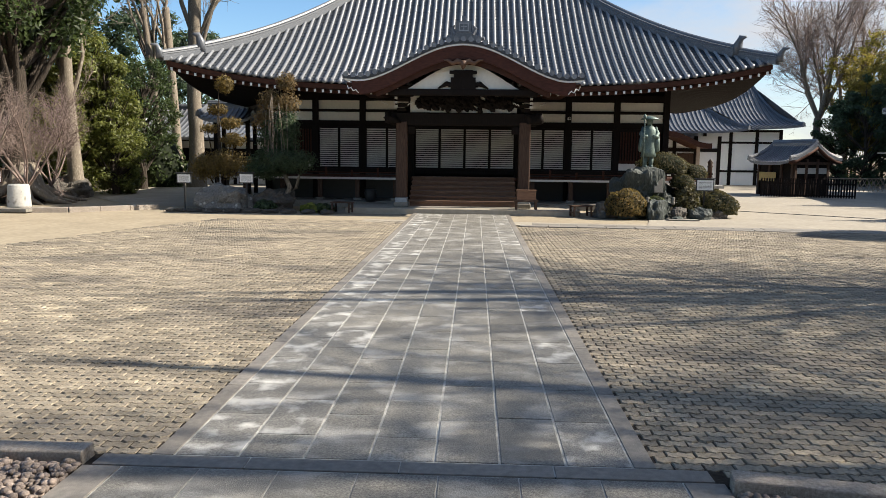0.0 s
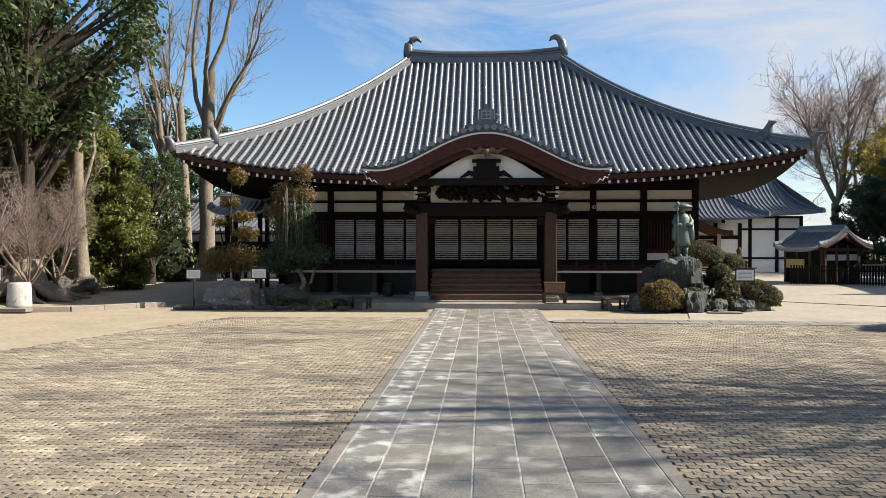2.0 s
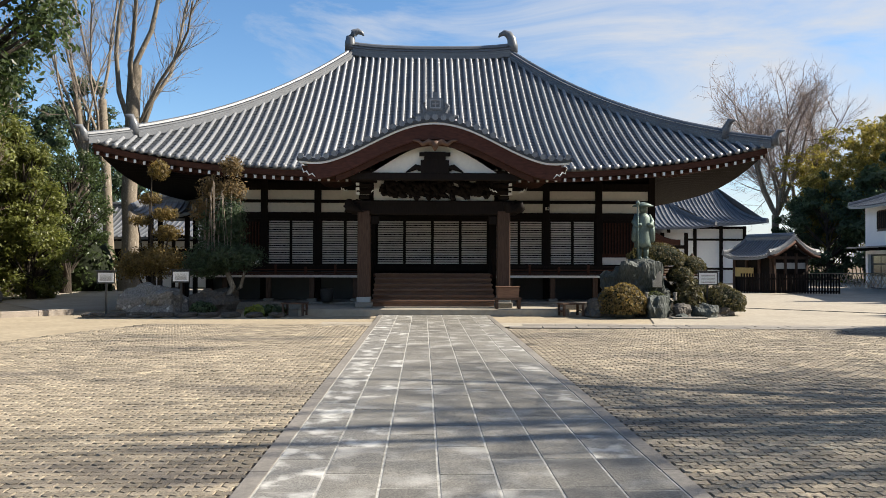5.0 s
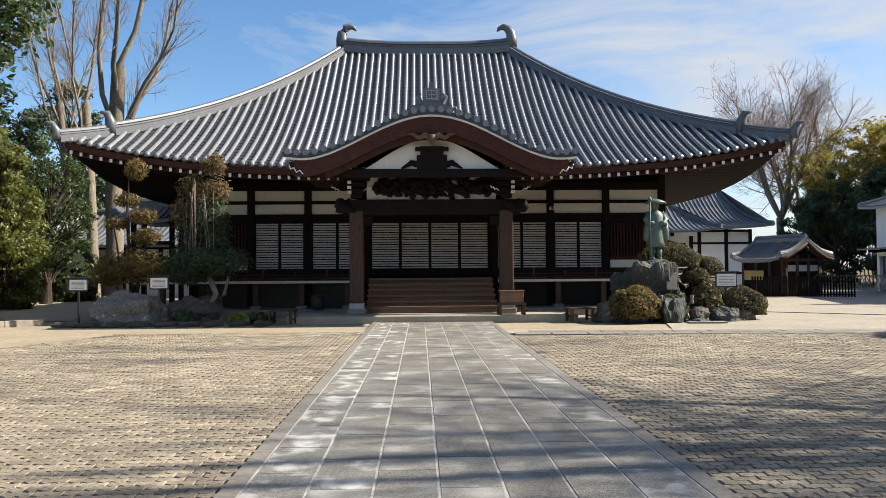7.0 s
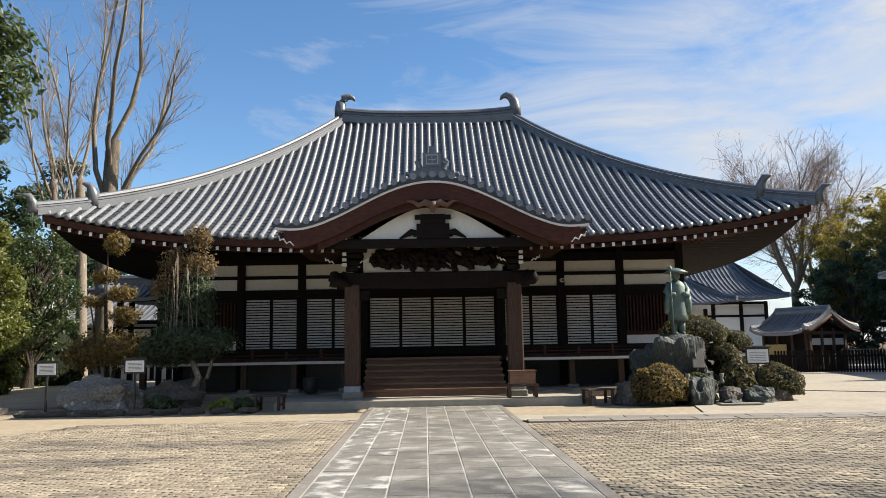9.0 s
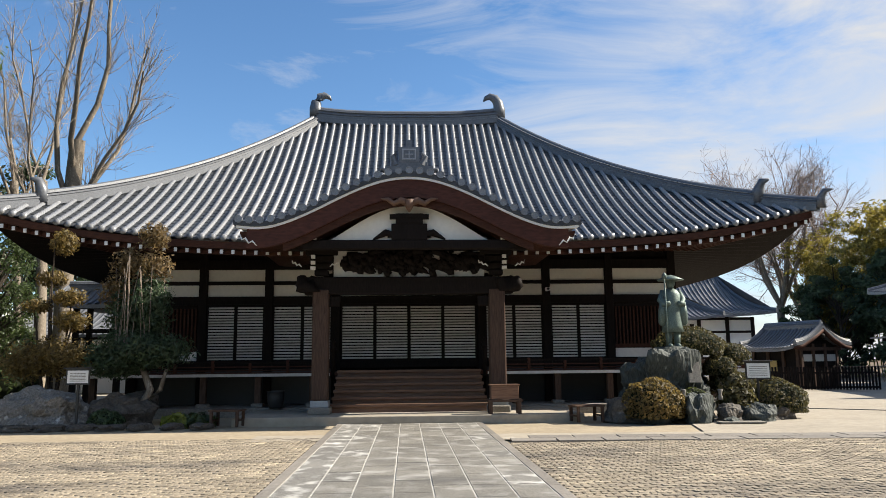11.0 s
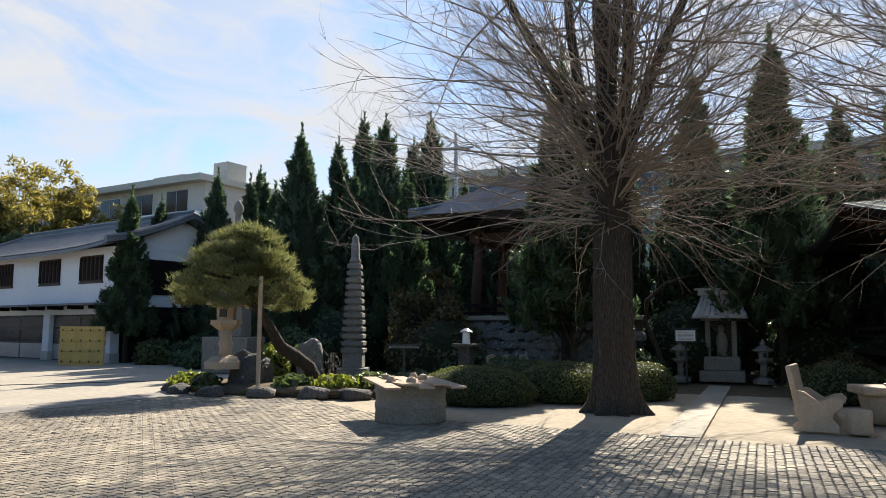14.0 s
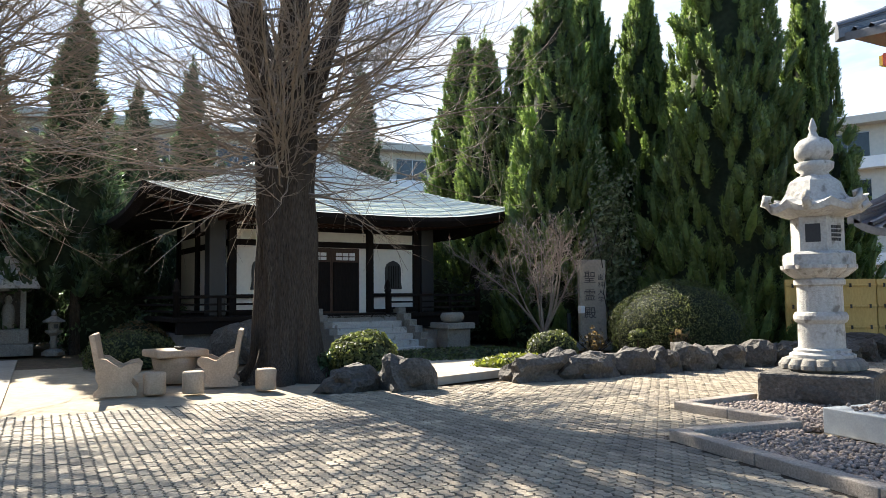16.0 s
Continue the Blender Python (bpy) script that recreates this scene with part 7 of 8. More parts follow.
def conifer(x, y, h, r, seed, m, label, group, size=0.085, tufts=150, per=46, flame=0.9, base=0.4, pw=0.9):
    e = thing("conifer", label, "tree", x, y, 0, seed * 37 % 360, group=group)
    bm = bmesh.new()
    tube(bm, [(0, 0, -0.1), (0.03, 0, h * 0.4), (0, 0, h * 0.93)], [0.16, 0.11, 0.03], 8)
    part("trunk", bm, M_BARK, e)
    part("inner_foliage", shade_cone(h, r, seed, base, pw), L_SHADE, e, "dark solid body painting in the crown's inner shade", smooth=True)
    tagged(part("crown", conifer_mesh(seed, h, r, tufts, per, size, flame, base, pw), m, e), kind="stuff")
    return e


DARKC = "tall dark conical conifer behind the garden"
c1 = conifer(25.9, 27.2, 10.0, 2.2, 1, L_CONE, DARKC, "dark conifers", tufts=230, per=70, size=0.075)
c2 = conifer(30.8, 27.0, 11.8, 2.1, 2, L_CONE, DARKC, "dark conifers", tufts=230, per=70, size=0.075, flame=1.3)
c3 = conifer(23.9, 9.3, 10.6, 1.75, 3, L_DARK, "dark glossy evergreen cone beside the shrine", "glossy evergreens", size=0.09, tufts=240, per=70, flame=0.7, base=1.8)
for x, y, s, src, a in ((28.5, 33.7, 0.92, c1, 40), (32.3, 29.3, 0.95, c2, 70), (33.0, 25.4, 0.93, c2, 200), (30.5, 30.5, 0.88, c2, 15), (31.5, 33.5, 0.84, c2, 100), (27.8, 36.5, 0.8, c1, 120), (25.9, 22.3, 0.72, c3, 10), (21.3, 15.0, 0.93, c3, 80),
                        (24.7, 35.2, 0.73, c3, 160), (35, 21.5, 0.82, c2, 10), (30.0, 12.0, 1.0, c2, 300), (31, 8.5, 0.92, c1, 45), (30.5, 5.0, 0.95, c2, 145), (31, 1.5, 0.9, c1, 250), (30, -2.0, 1.0, c2, 320), (28.5, 14.5, 0.9, c1, 20),
                        (27, 11.3, 0.85, c1, 80), (26.4, 7.8, 0.7, c3, 33), (29.0, 29.0, 0.85, c2, 250), (27.5, 31.0, 0.85, c1, 330), (34, 17, 0.9, c2, 90), (32.5, 6.8, 0.9, c2, 60),
                        (29.6, 25.2, 0.95, c2, 160), (31.9, 24.0, 1.0, c2, 280), (28.2, 26.0, 0.85, c1, 190), (29.6, 31.8, 0.9, c1, 220), (33.4, 27.6, 1.0, c2, 35), (27.2, 29.4, 0.75, c3, 300), (34.2, 23.2, 0.9, c1, 140), (30.6, 23.0, 0.7, c3, 210)):
    q = copy_thing(src, pose(x, y, 0, 0, 0, a) @ Matrix.Diagonal((s, s, s, 1)))
CYP = "towering bright green cypress with twisting upswept foliage"
d1 = conifer(14.3, -6.6, 13.8, 2.6, 11, L_CYP, CYP, "twisting cypresses", 0.036, 1000, 110, 0.85, 0.3, 0.62)
d2 = conifer(18.6, -3.9, 13.0, 1.9, 12, L_CYP, CYP, "twisting cypresses", 0.036, 700, 110, 0.85, 0.3, 0.66)
for x, y, s, a, src in ((18.2, -7.2, 0.95, 70, d2), (13.4, -8.9, 0.85, 200, d2), (17.2, -10.2, 1.0, 20, d1), (21.5, -7.6, 1.0, 130, d1), (23.5, -4.4, 0.9, 200, d2), (27.0, -5.5, 0.95, 300, d1),
                        (20.3, -5.3, 0.85, 255, d2), (22.3, -5.2, 0.92, 15, d2), (25.2, -5.4, 0.95, 110, d2), (19.6, -8.4, 1.0, 160, d2)):
    copy_thing(src, pose(x, y, 0, 0, 0, a) @ Matrix.Diagonal((s, s, s, 1)))


def bush(x, y, rx, ry, rz, m, seed, label, z=0.0, n=3600, size=0.042, name="clipped_shrub", cat="shrub", group="", rough=0.07, core=True, inner=0.9, low=-0.45):
    """A clipped shrub: leaf blades over a dark body that paints in the inner shade."""
    rng = np.random.default_rng(seed)
    e = thing(name, label, cat, x, y, z, group=group)
    d = rng.normal(0, 1, (n * 2, 3))
    d /= np.linalg.norm(d, axis=1, keepdims=True)
    d = d[d[:, 2] > low][:n]
    lump = 1 + rough * np.sin(d[:, :1] * 5 + seed) * np.cos(d[:, 1:2] * 4 + seed * 2) + rough * 0.6 * np.sin(d[:, 2:] * 9 + d[:, :1] * 7)
    P = d * rng.uniform(inner, 1.02, (len(d), 1)) * lump * np.array((rx, ry, rz)) + np.array((0, 0, rz * -low * 0.95))
    P[:, 2] = np.maximum(P[:, 2], 0.02)
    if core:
        # dark ball in place of the shaded inside of the shrub
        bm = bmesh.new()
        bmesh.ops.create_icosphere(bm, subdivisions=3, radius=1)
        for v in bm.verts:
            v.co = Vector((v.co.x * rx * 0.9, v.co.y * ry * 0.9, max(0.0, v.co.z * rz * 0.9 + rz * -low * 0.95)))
        part("inner_foliage", bm, L_SHADE, e, "dark solid body painting in the crown's inner shade", smooth=True)
    else:
        st = [(limb(rng, np.array((0, 0, 0.0)), np.array((rng.normal(0, 0.5), rng.normal(0, 0.5), 1)), rz * 1.5, 4), [0.02, 0.015, 0.012, 0.008, 0.004]) for _ in range(9)]
        tagged(part("stemwork", twigs(st, 4), M_BARK, e), kind="stuff")
    tagged(part("foliage", leaves(P, d, size, seed, 1.5, 0.9), m, e), kind="stuff")
    if z > 0.25:
        bm = bmesh.new()
        tube(bm, [(0, 0, -z - 0.05), (0.05, 0.02, -z * 0.5), (0, 0, 0.15)], [0.025 + 0.03 * rx, 0.02 + 0.02 * rx, 0.015], 7)
        part("stem", bm, M_BARK, e)
    return e


HG = "low clipped evergreen hedge mound"
bush(14.7, 15.25, 0.95, 1.25, 0.52, L_HEDGE, 31, HG, group="clipped hedge mounds", n=9500, size=0.03, rough=0.04)
bush(16.0, 13.75, 0.9, 1.15, 0.55, L_HEDGE, 32, HG, group="clipped hedge mounds", n=9500, size=0.03, rough=0.04)
bush(17.2, 12.25, 0.8, 0.65, 0.55, L_HEDGE, 33, HG, group="clipped hedge mounds", n=6500, size=0.03, rough=0.04)
bush(18.0, 14.2, 1.0, 2.3, 0.5, L_HEDGE, 34, "long low hedge before the terrace wall", n=4500)
bush(17.9, 8.4, 0.75, 1.0, 0.55, L_HEDGE, 35, HG, group="clipped hedge mounds", n=3000)
bush(20.5, 8.0, 0.7, 0.85, 0.62, L_RUST, 36, "rust-brown rounded azalea by the shrine", n=2600)
bush(13.4, 4.75, 0.62, 0.68, 0.58, L_HEDGE, 37, "round dark green clipped shrub among boulders", n=3200, size=0.055)
bush(13.4, -3.5, 1.6, 1.65, 1.28, L_HEDGE, 38, "large domed clipped hedge behind the boulders", n=21000, size=0.028, rough=0.035)
bush(13.0, 0.6, 0.55, 0.55, 0.45, L_HEDGE, 39, "small round clipped bush beside the stele", n=2400, z=0.1)
bush(12.6, 1.8, 0.7, 0.9, 0.22, L_LIME, 40, "low bright yellow-green ground cover", n=1800, size=0.07, cat="ground cover", name="ground_cover")
bush(15.5, 1.5, 1.3, 2.0, 0.18, L_BROAD, 41, "dark green ground cover by the approach", n=3000, size=0.07, cat="ground cover", name="ground_cover")
bush(14.3, -1.6, 0.3, 0.3, 0.5, L_RUST, 42, "thin russet shrub beside the lamp", n=300, size=0.07, core=False, inner=0.3)
bush(12.4, -1.3, 0.22, 0.22, 0.16, L_HEDGE, 43, "tiny clipped ball shrub on a stem", z=0.5, n=500, size=0.04)
bush(12.3, -2.4, 0.25, 0.25, 0.3, L_RUST, 44, "small coppery young shrub", z=0.3, n=120, size=0.08, core=False, inner=0.2)
bush(14.6, -5.0, 0.7, 0.6, 0.9, L_DARK, 45, "dark leathery-leaved shrub beneath cypresses", n=900, size=0.2, core=False, inner=0.4)
bush(16.6, -4.2, 0.85, 0.85, 3.7, L_VARI, 46, "pale variegated evergreen sapling before cypresses", n=5200, size=0.09, core=False, inner=0.3, rough=0.25, name="sapling", cat="tree")
bush(13.55, 5.45, 0.3, 0.5, 0.35, L_DARK, 47, "dark ferny clump at the trunk", n=500, size=0.09, core=False, inner=0.3)
# around the statue
bush(5.55, 26.0, 0.68, 0.6, 0.62, L_GOLD, 50, "golden-brown clipped azalea below the statue rock", n=4200, size=0.05, z=0.1)
bush(7.15, 27.9, 0.95, 0.8, 0.5, L_OLIVE, 51, "olive clipped shrub pad beside the statue", z=1.5, n=3600)
bush(8.3, 28.1, 0.5, 0.5, 0.4, L_OLIVE, 52, "olive clipped shrub pad", z=1.25, n=1800, group="olive shrub pads")
bush(7.75, 27.5, 0.42, 0.4, 0.34, L_OLIVE, 53, "olive clipped shrub pad", z=1.0, n=1600, group="olive shrub pads")
bush(8.1, 27.6, 0.6, 0.55, 0.4, L_OLIVE, 54, "olive clipped shrub pad", z=0.55, n=2200, group="olive shrub pads")
bush(8.85, 26.9, 0.7, 0.62, 0.56, L_OLIVE, 55, "round olive clipped azalea on the rockery", n=4200, z=0.12)
bush(7.7, 26.5, 0.45, 0.4, 0.75, L_OLIVE, 56, "leggy shrub with pale mottled leaves", n=1500, size=0.08, core=False, inner=0.35)
bush(6.6, 26.35, 0.35, 0.25, 0.2, L_HEDGE, 57, "small green tuft before the rock", z=0.45, n=700)
# west garden topiary
tp = thing("topiary", "golden-brown cloud-pruned conifer with tufted tops", "tree", -8.9, 28.2, 0)
rng = np.random.default_rng(77)
P, N, stems = [], [], []
for c, r, n in (((0, 0, 1.6), (1.15, 0.9, 0.55), 3600), ((-0.75, 0.1, 1.4), (0.6, 0.5, 0.45), 1200), ((0.1, 0, 4.5), (0.36, 0.32, 0.34), 900), ((-0.2, 0.1, 3.6), (0.4, 0.3, 0.22), 600), ((0.3, 0, 3.1), (0.45, 0.34, 0.25), 700), ((0.4, 0, 2.5), (0.5, 0.4, 0.28), 800), ((-0.45, 0, 2.9), (0.4, 0.3, 0.2), 500)):
    p, d = shell(rng, int(n * 1.25), c, np.array(r) * rng.uniform(0.85, 1.15, (int(n * 1.25), 1)), 0.25)
    P.append(p)
    N.append(d)
    stems.append((limb(rng, np.array((c[0] * 0.2, 0, 0.2)), np.array((c[0] * 0.3, 0, 1)), c[2], 4, 0, 0.05), [0.045, 0.035, 0.03, 0.025, 0.012]))
tagged(part("stemwork", twigs(stems, 5), M_BARK, tp), kind="stuff")
tagged(part("foliage", leaves(np.concatenate(P), np.concatenate(N), 0.048, 7, 2.6, 1.1), L_GOLD, tp), kind="stuff")
tq = thing("yew_tree", "dark green clipped yew with bushy tufted shoots", "tree", -6.6, 27.6, 0)
P, N, stems = [], [], []
for c, r, n in (((0.1, 0, 1.75), (1.25, 0.95, 0.5), 7000), ((-0.5, 0, 1.45), (0.8, 0.7, 0.4), 2600), ((0.2, 0, 2.75), (0.6, 0.5, 0.95), 4200), ((-0.35, 0, 2.6), (0.5, 0.4, 0.8), 2400)):
    p, d = shell(rng, n, c, np.array(r) * rng.uniform(0.8, 1.15, (n, 1)), 0.3)
    P.append(p)
    N.append(d)
P2, N2 = [], []
for c, r, n in (((0.25, 0, 4.55), (0.4, 0.35, 0.36), 900), ((-0.3, 0.1, 3.9), (0.55, 0.4, 0.42), 900), ((0.35, 0, 3.8), (0.42, 0.35, 0.4), 700), ((-0.6, 0, 3.2), (0.5, 0.35, 0.5), 800)):
    p, d = shell(rng, n, c, np.array(r) * rng.uniform(0.8, 1.2, (n, 1)), 0.2)
    P2.append(p)
    N2.append(d)
for k in range(26):
    a = rng.uniform(0, 6.28)
    q = np.array((math.cos(a) * 0.55, math.sin(a) * 0.4, 1.6))
    stems.append((limb(rng, q, np.array((0, 0, 1.0)), rng.uniform(1.2, 2.6), 3, 0, 0.04), [0.012, 0.011, 0.01, 0.006]))
tagged(part("stemwork", twigs(stems, 4), M_TWIG, tq), kind="stuff")
bm = bmesh.new()
tube(bm, [(0.25, -0.1, 0), (0.15, -0.1, 0.4), (0.35, -0.05, 0.8), (0.1, 0, 1.4)], [0.13, 0.1, 0.09, 0.07], 8)
tube(bm, [(0.3, -0.1, 0.55), (0.6, -0.1, 0.8), (0.7, 0, 1.3)], [0.07, 0.06, 0.04], 8)
part("trunk", bm, M_BARKP, tq, smooth=True)
tagged(part("foliage", leaves(np.concatenate(P), np.concatenate(N), 0.05, 8, 2.6, 1.1), L_CONE, tq), kind="stuff")
tagged(part("upper_foliage", leaves(np.concatenate(P2), np.concatenate(N2), 0.05, 9, 2.6, 1.1), L_RUST, tq), kind="stuff")
bush(-6.9, 26.6, 0.4, 0.3, 0.28, L_DARK, 60, "dark little shrub among garden rocks", n=700, size=0.06)
bush(-5.3, 26.6, 0.35, 0.3, 0.2, L_LIME, 61, "small bright grassy tuft by the stones", n=300, size=0.12, core=False, inner=0.2)
bush(-4.8, 26.6, 0.35, 0.3, 0.22, L_BROAD, 62, "small leafy tuft by the stones", n=300, size=0.12, core=False, inner=0.2)

# the spreading pine
pn = thing("pine_tree", "trained garden pine with broad golden-green domed canopy", "tree", 16.4, 20.25, 0.1)
bm = bmesh.new()
tube(bm, [(-0.1, -0.2, -0.1), (-0.3, -0.05, 0.45), (-0.6, 0.15, 0.7), (-0.95, 0.35, 0.95), (-1.2, 0.55, 1.5), (-1.5, 0.95, 2.2), (-1.45, 1.1, 2.9), (-1.3, 1.0, 3.5)], [0.2, 0.17, 0.17, 0.15, 0.12, 0.1, 0.07, 0.03], 10)
for k in range(9):
    a = k * 0.7
    tube(bm, [(-1.45, 1.0, 2.0 + k * 0.15), (-1.45 + 0.7 * math.cos(a), 1.0 + 0.7 * math.sin(a), 2.25 + k * 0.13), (-1.45 + 1.3 * math.cos(a) * (1 - k * 0.05), 1.0 + 1.3 * math.sin(a) * (1 - k * 0.05), 2.3 + k * 0.14)], [0.06, 0.045, 0.015], 6)
part("trunk", bm, M_BARK, pn, "twisting reddish trunk", smooth=True)
P, N = [], []
rng = np.random.default_rng(15)
for k in range(190):
    a = rng.uniform(0, 6.28)
    t = rng.uniform(0, 1)
    rr = 1.55 * math.sqrt(1 - (t * 0.97) ** 2) * rng.uniform(0.25, 1.02)
    c = np.array((-1.55 + rr * math.cos(a) * 0.95, 1.05 + rr * math.sin(a) * 1.05, 2.0 + t * 1.75 - 0.12 * rr + rng.normal(0, 0.05)))
    p, d = shell(rng, 260, c, (0.32, 0.32, 0.13), 0.1)
    d[:, 2] = np.abs(d[:, 2]) + 0.4
    P.append(p)
    N.append(d)
tagged(part("needles", blades(np.concatenate(P), np.concatenate(N), 0.13, 0.022, 16, 0.6), L_PINE, pn), kind="stuff")
bm = bmesh.new()
tube(bm, [(0, 0, 0), (0, 0, 2.6)], 0.05, 8)
solid("pine_prop", bm, M_BENCH, "bamboo prop pole under the pine canopy", "pole", at=pose(14.15, 20.25, 0.05))
for k, (x, y, r, mm) in enumerate(((14.4, 22.4, 0.5, L_LIME), (14.9, 18.7, 0.55, L_LIME), (14.6, 19.6, 0.5, L_BROAD), (15.6, 18.2, 0.5, L_HEDGE), (13.9, 21.5, 0.35, L_HEDGE), (16.5, 18.6, 0.5, L_BROAD), (17.3, 17.9, 0.6, L_DARK))):
    bush(x, y, r, r, 0.22, mm, 170 + k, "leafy ground cover on the pine island", z=0.14, n=500, size=0.10, core=False, inner=0.2, cat="ground cover", name="ground_cover", group="island ground cover")
# shrubs of the east garden
for k, (x, y, r, h, mm) in enumerate(((20.8, 18.6, 1.3, 1.3, L_OLIVE), (20.6, 17.9, 1.0, 0.7, L_DARK), (22.6, 20.3, 1.0, 1.5, L_OLIVE), (18.4, 22.9, 0.45, 0.7, L_LIME), (19.4, 22.6, 0.6, 0.6, L_HEDGE), (22.4, 24.8, 1.2, 1.0, L_DARK),
                                      (24.0, 30.5, 1.0, 0.8, L_DARK), (22.8, 29.0, 0.9, 0.6, L_DARK), (24.4, 33.2, 0.8, 0.7, L_HEDGE), (25.2, 24.5, 1.6, 1.6, L_DARK), (27.5, 24.2, 1.6, 1.6, L_CONE), (19.0, 15.8, 0.9, 0.5, L_DARK), (22.2, 13.2, 0.8, 0.6, L_DARK),
                                      (24.6, 12.0, 1.6, 1.7, L_DARK), (24.8, 8.3, 1.5, 1.5, L_DARK), (22.6, 7.2, 1.0, 0.9, L_DARK), (26.5, 30.5, 1.5, 1.3, L_CONE), (28.5, 23.0, 1.5, 2.0, L_CONE), (21.5, -3.2, 1.5, 1.4, L_DARK), (24.0, -2.5, 1.6, 1.6, L_DARK), (18.5, -3.4, 1.2, 0.9, L_DARK))):
    bush(x, y, r, r, h, mm, 200 + k, "loose dark evergreen shrub of the east garden" if mm in (L_DARK, L_CONE) else "loose garden shrub with dull olive leaves", n=1900, size=0.10, rough=0.16, inner=0.75, group="east garden shrubs")
rng = np.random.default_rng(61)


def bare_tree(x, y, h, spread, seed, m, label, n1=14, n2=9, n3=5, rt=0.1, forks=5, group="", z0=0.25, up=0.5, tw=0.006):
    r = np.random.default_rng(seed)
    e = thing("bare_tree", label, "tree", x, y, 0, group=group)
    lead, lines, a1, a2, a3 = [], [], [], [], []
    for k in range(forks):
        a = k * math.tau / forks + r.uniform(-0.4, 0.4)
        q = limb(r, np.array((0, 0, h * z0)), np.array((math.cos(a) * spread, math.sin(a) * spread, 1.0)), h * (1 - z0) * r.uniform(0.8, 1.05), 7, 0.3, 0.09)
        lead.append((q, [rt * 0.6 * (1 - 0.85 * i / 7) for i in range(8)]))
    trunk = [(limb(r, np.array((0, 0, -0.1)), np.array((0, 0, 1.0)), h * z0 + 0.25, 4, 0, 0.04), [rt * 1.5, rt * 1.1, rt, rt * 0.95, rt * 0.8])]
    part("trunk", twigs(trunk + lead, 7), m if rt < 0.09 else M_BARKP, e)
    ends(r, lines, a1, lead, n1, h * 0.14, h * 0.3, rt * 0.16, up, 0.8, 4)
    ends(r, lines, a2, a1, n2, h * 0.06, h * 0.15, max(tw, rt * 0.05), up * 0.6, 0.8, 3)
    ends(r, lines, a3, a2, n3, h * 0.03, h * 0.08, tw, 0.2, 0.9, 2)
    tagged(part("branchwork", twigs(lines), m, e), kind="stuff")
    return e


bare_tree(16.3, -1.6, 3.4, 0.55, 3, M_TWIG, "small bare many-stemmed tree beside the chapel", 10, 7, 3, 0.06, 9, z0=0.12, tw=0.005)
bare_tree(15.2, 19.0, 0.9, 0.7, 4, M_TWIG, "tiny bare bush on the pine island", 5, 4, 2, 0.02, 6, z0=0.1, tw=0.003)
bare_tree(30.3, 68, 15.8, 0.48, 8, M_TWIGR, "tall bare zelkova behind the gatehouse", 16, 9, 4, 0.34, 7, z0=0.35, tw=0.013)
bare_tree(34.5, 72, 15, 0.5, 9, M_TWIGR, "tall bare zelkova behind the bamboo", 12, 8, 4, 0.4, 6, z0=0.3, tw=0.013)
for k, (x, y, h, s) in enumerate(((-15.4, 26.5, 4.8, 0.7), (-17.5, 24.2, 5.2, 0.7), (-16.8, 30.5, 4.5, 0.6), (-19.5, 27.5, 5.5, 0.6))):
    bare_tree(x, y, h, s * 1.15, 20 + k, M_TWIGR if k in (0, 2) else M_TWIG, "bare reddish-grey plum with tangled twigs", 10, 9, 4, 0.07, 7, group="bare plum trees", z0=0.14, tw=0.006)
pt_ = bare_tree(-13.2, 20.6, 3.8, 0.75, 31, M_TWIGR, "leaning bare plum at the sand's edge", 8, 7, 3, 0.1, 5, z0=0.3, tw=0.006)
kn = thing("wild_tree", "crooked thin evergreen by the shrine lamp", "tree", 22.2, 12.6, 0)
bm = bmesh.new()
tube(bm, [(0.3, -0.2, 0), (0.1, 0, 0.9), (0, 0.3, 1.7), (0, 0.25, 2.3), (0, -0.3, 2.8), (0, -0.9, 3.0)], [0.1, 0.09, 0.08, 0.07, 0.05, 0.03], 7)
part("trunk", bm, M_BARK, kn, smooth=True)


def broad_tree(x, y, h, r, m, seed, label, trunk_r=0.2, clumps=46, per=150, size=0.13, low=0.35, group="", bark=None):
    """A leafy tree: forked trunk and a crown of uneven leaf clumps with gaps."""
    g = np.random.default_rng(seed)
    e = thing("broadleaf_tree", label, "tree", x, y, 0, group=group)
    tr = [(limb(g, np.array((0, 0, -0.1)), np.array((g.normal(0, 0.05), g.normal(0, 0.05), 1)), h * 0.9, 8, 0, 0.04), [trunk_r * (1.5 if i == 0 else 1 - 0.1 * i) for i in range(9)])]
    P, N = [], []
    for _ in range(clumps):
        t = g.uniform(low, 1.0)
        a = g.uniform(0, 6.28)
        wide = math.sin(math.pi * min(1, (t - low) / (1 - low) * 0.82 + 0.14)) ** 0.7
        rr = r * wide * math.sqrt(g.uniform(0.08, 1))
        c = np.array((rr * math.cos(a), rr * math.sin(a), t * h))
        cr = g.uniform(0.45, 0.95) * r * 0.38
        p, d = shell(g, per, c, (cr, cr, cr * 0.75), 0.35)
        P.append(p)
        N.append(d + np.array((0, 0, 0.4)))
        s = tr[0][0][min(8, max(1, int((t - 0.12) * 8)))]
        tr.append(([s, (s + c) / 2 + np.array((0, 0, -0.1)), c], [trunk_r * 0.35, trunk_r * 0.2, 0.015]))
    part("trunk", twigs(tr, 7), bark or M_BARK, e)
    tagged(part("crown", leaves(np.concatenate(P), np.concatenate(N), size, seed, 1.7, 1.0), m, e), kind="stuff")
    return e


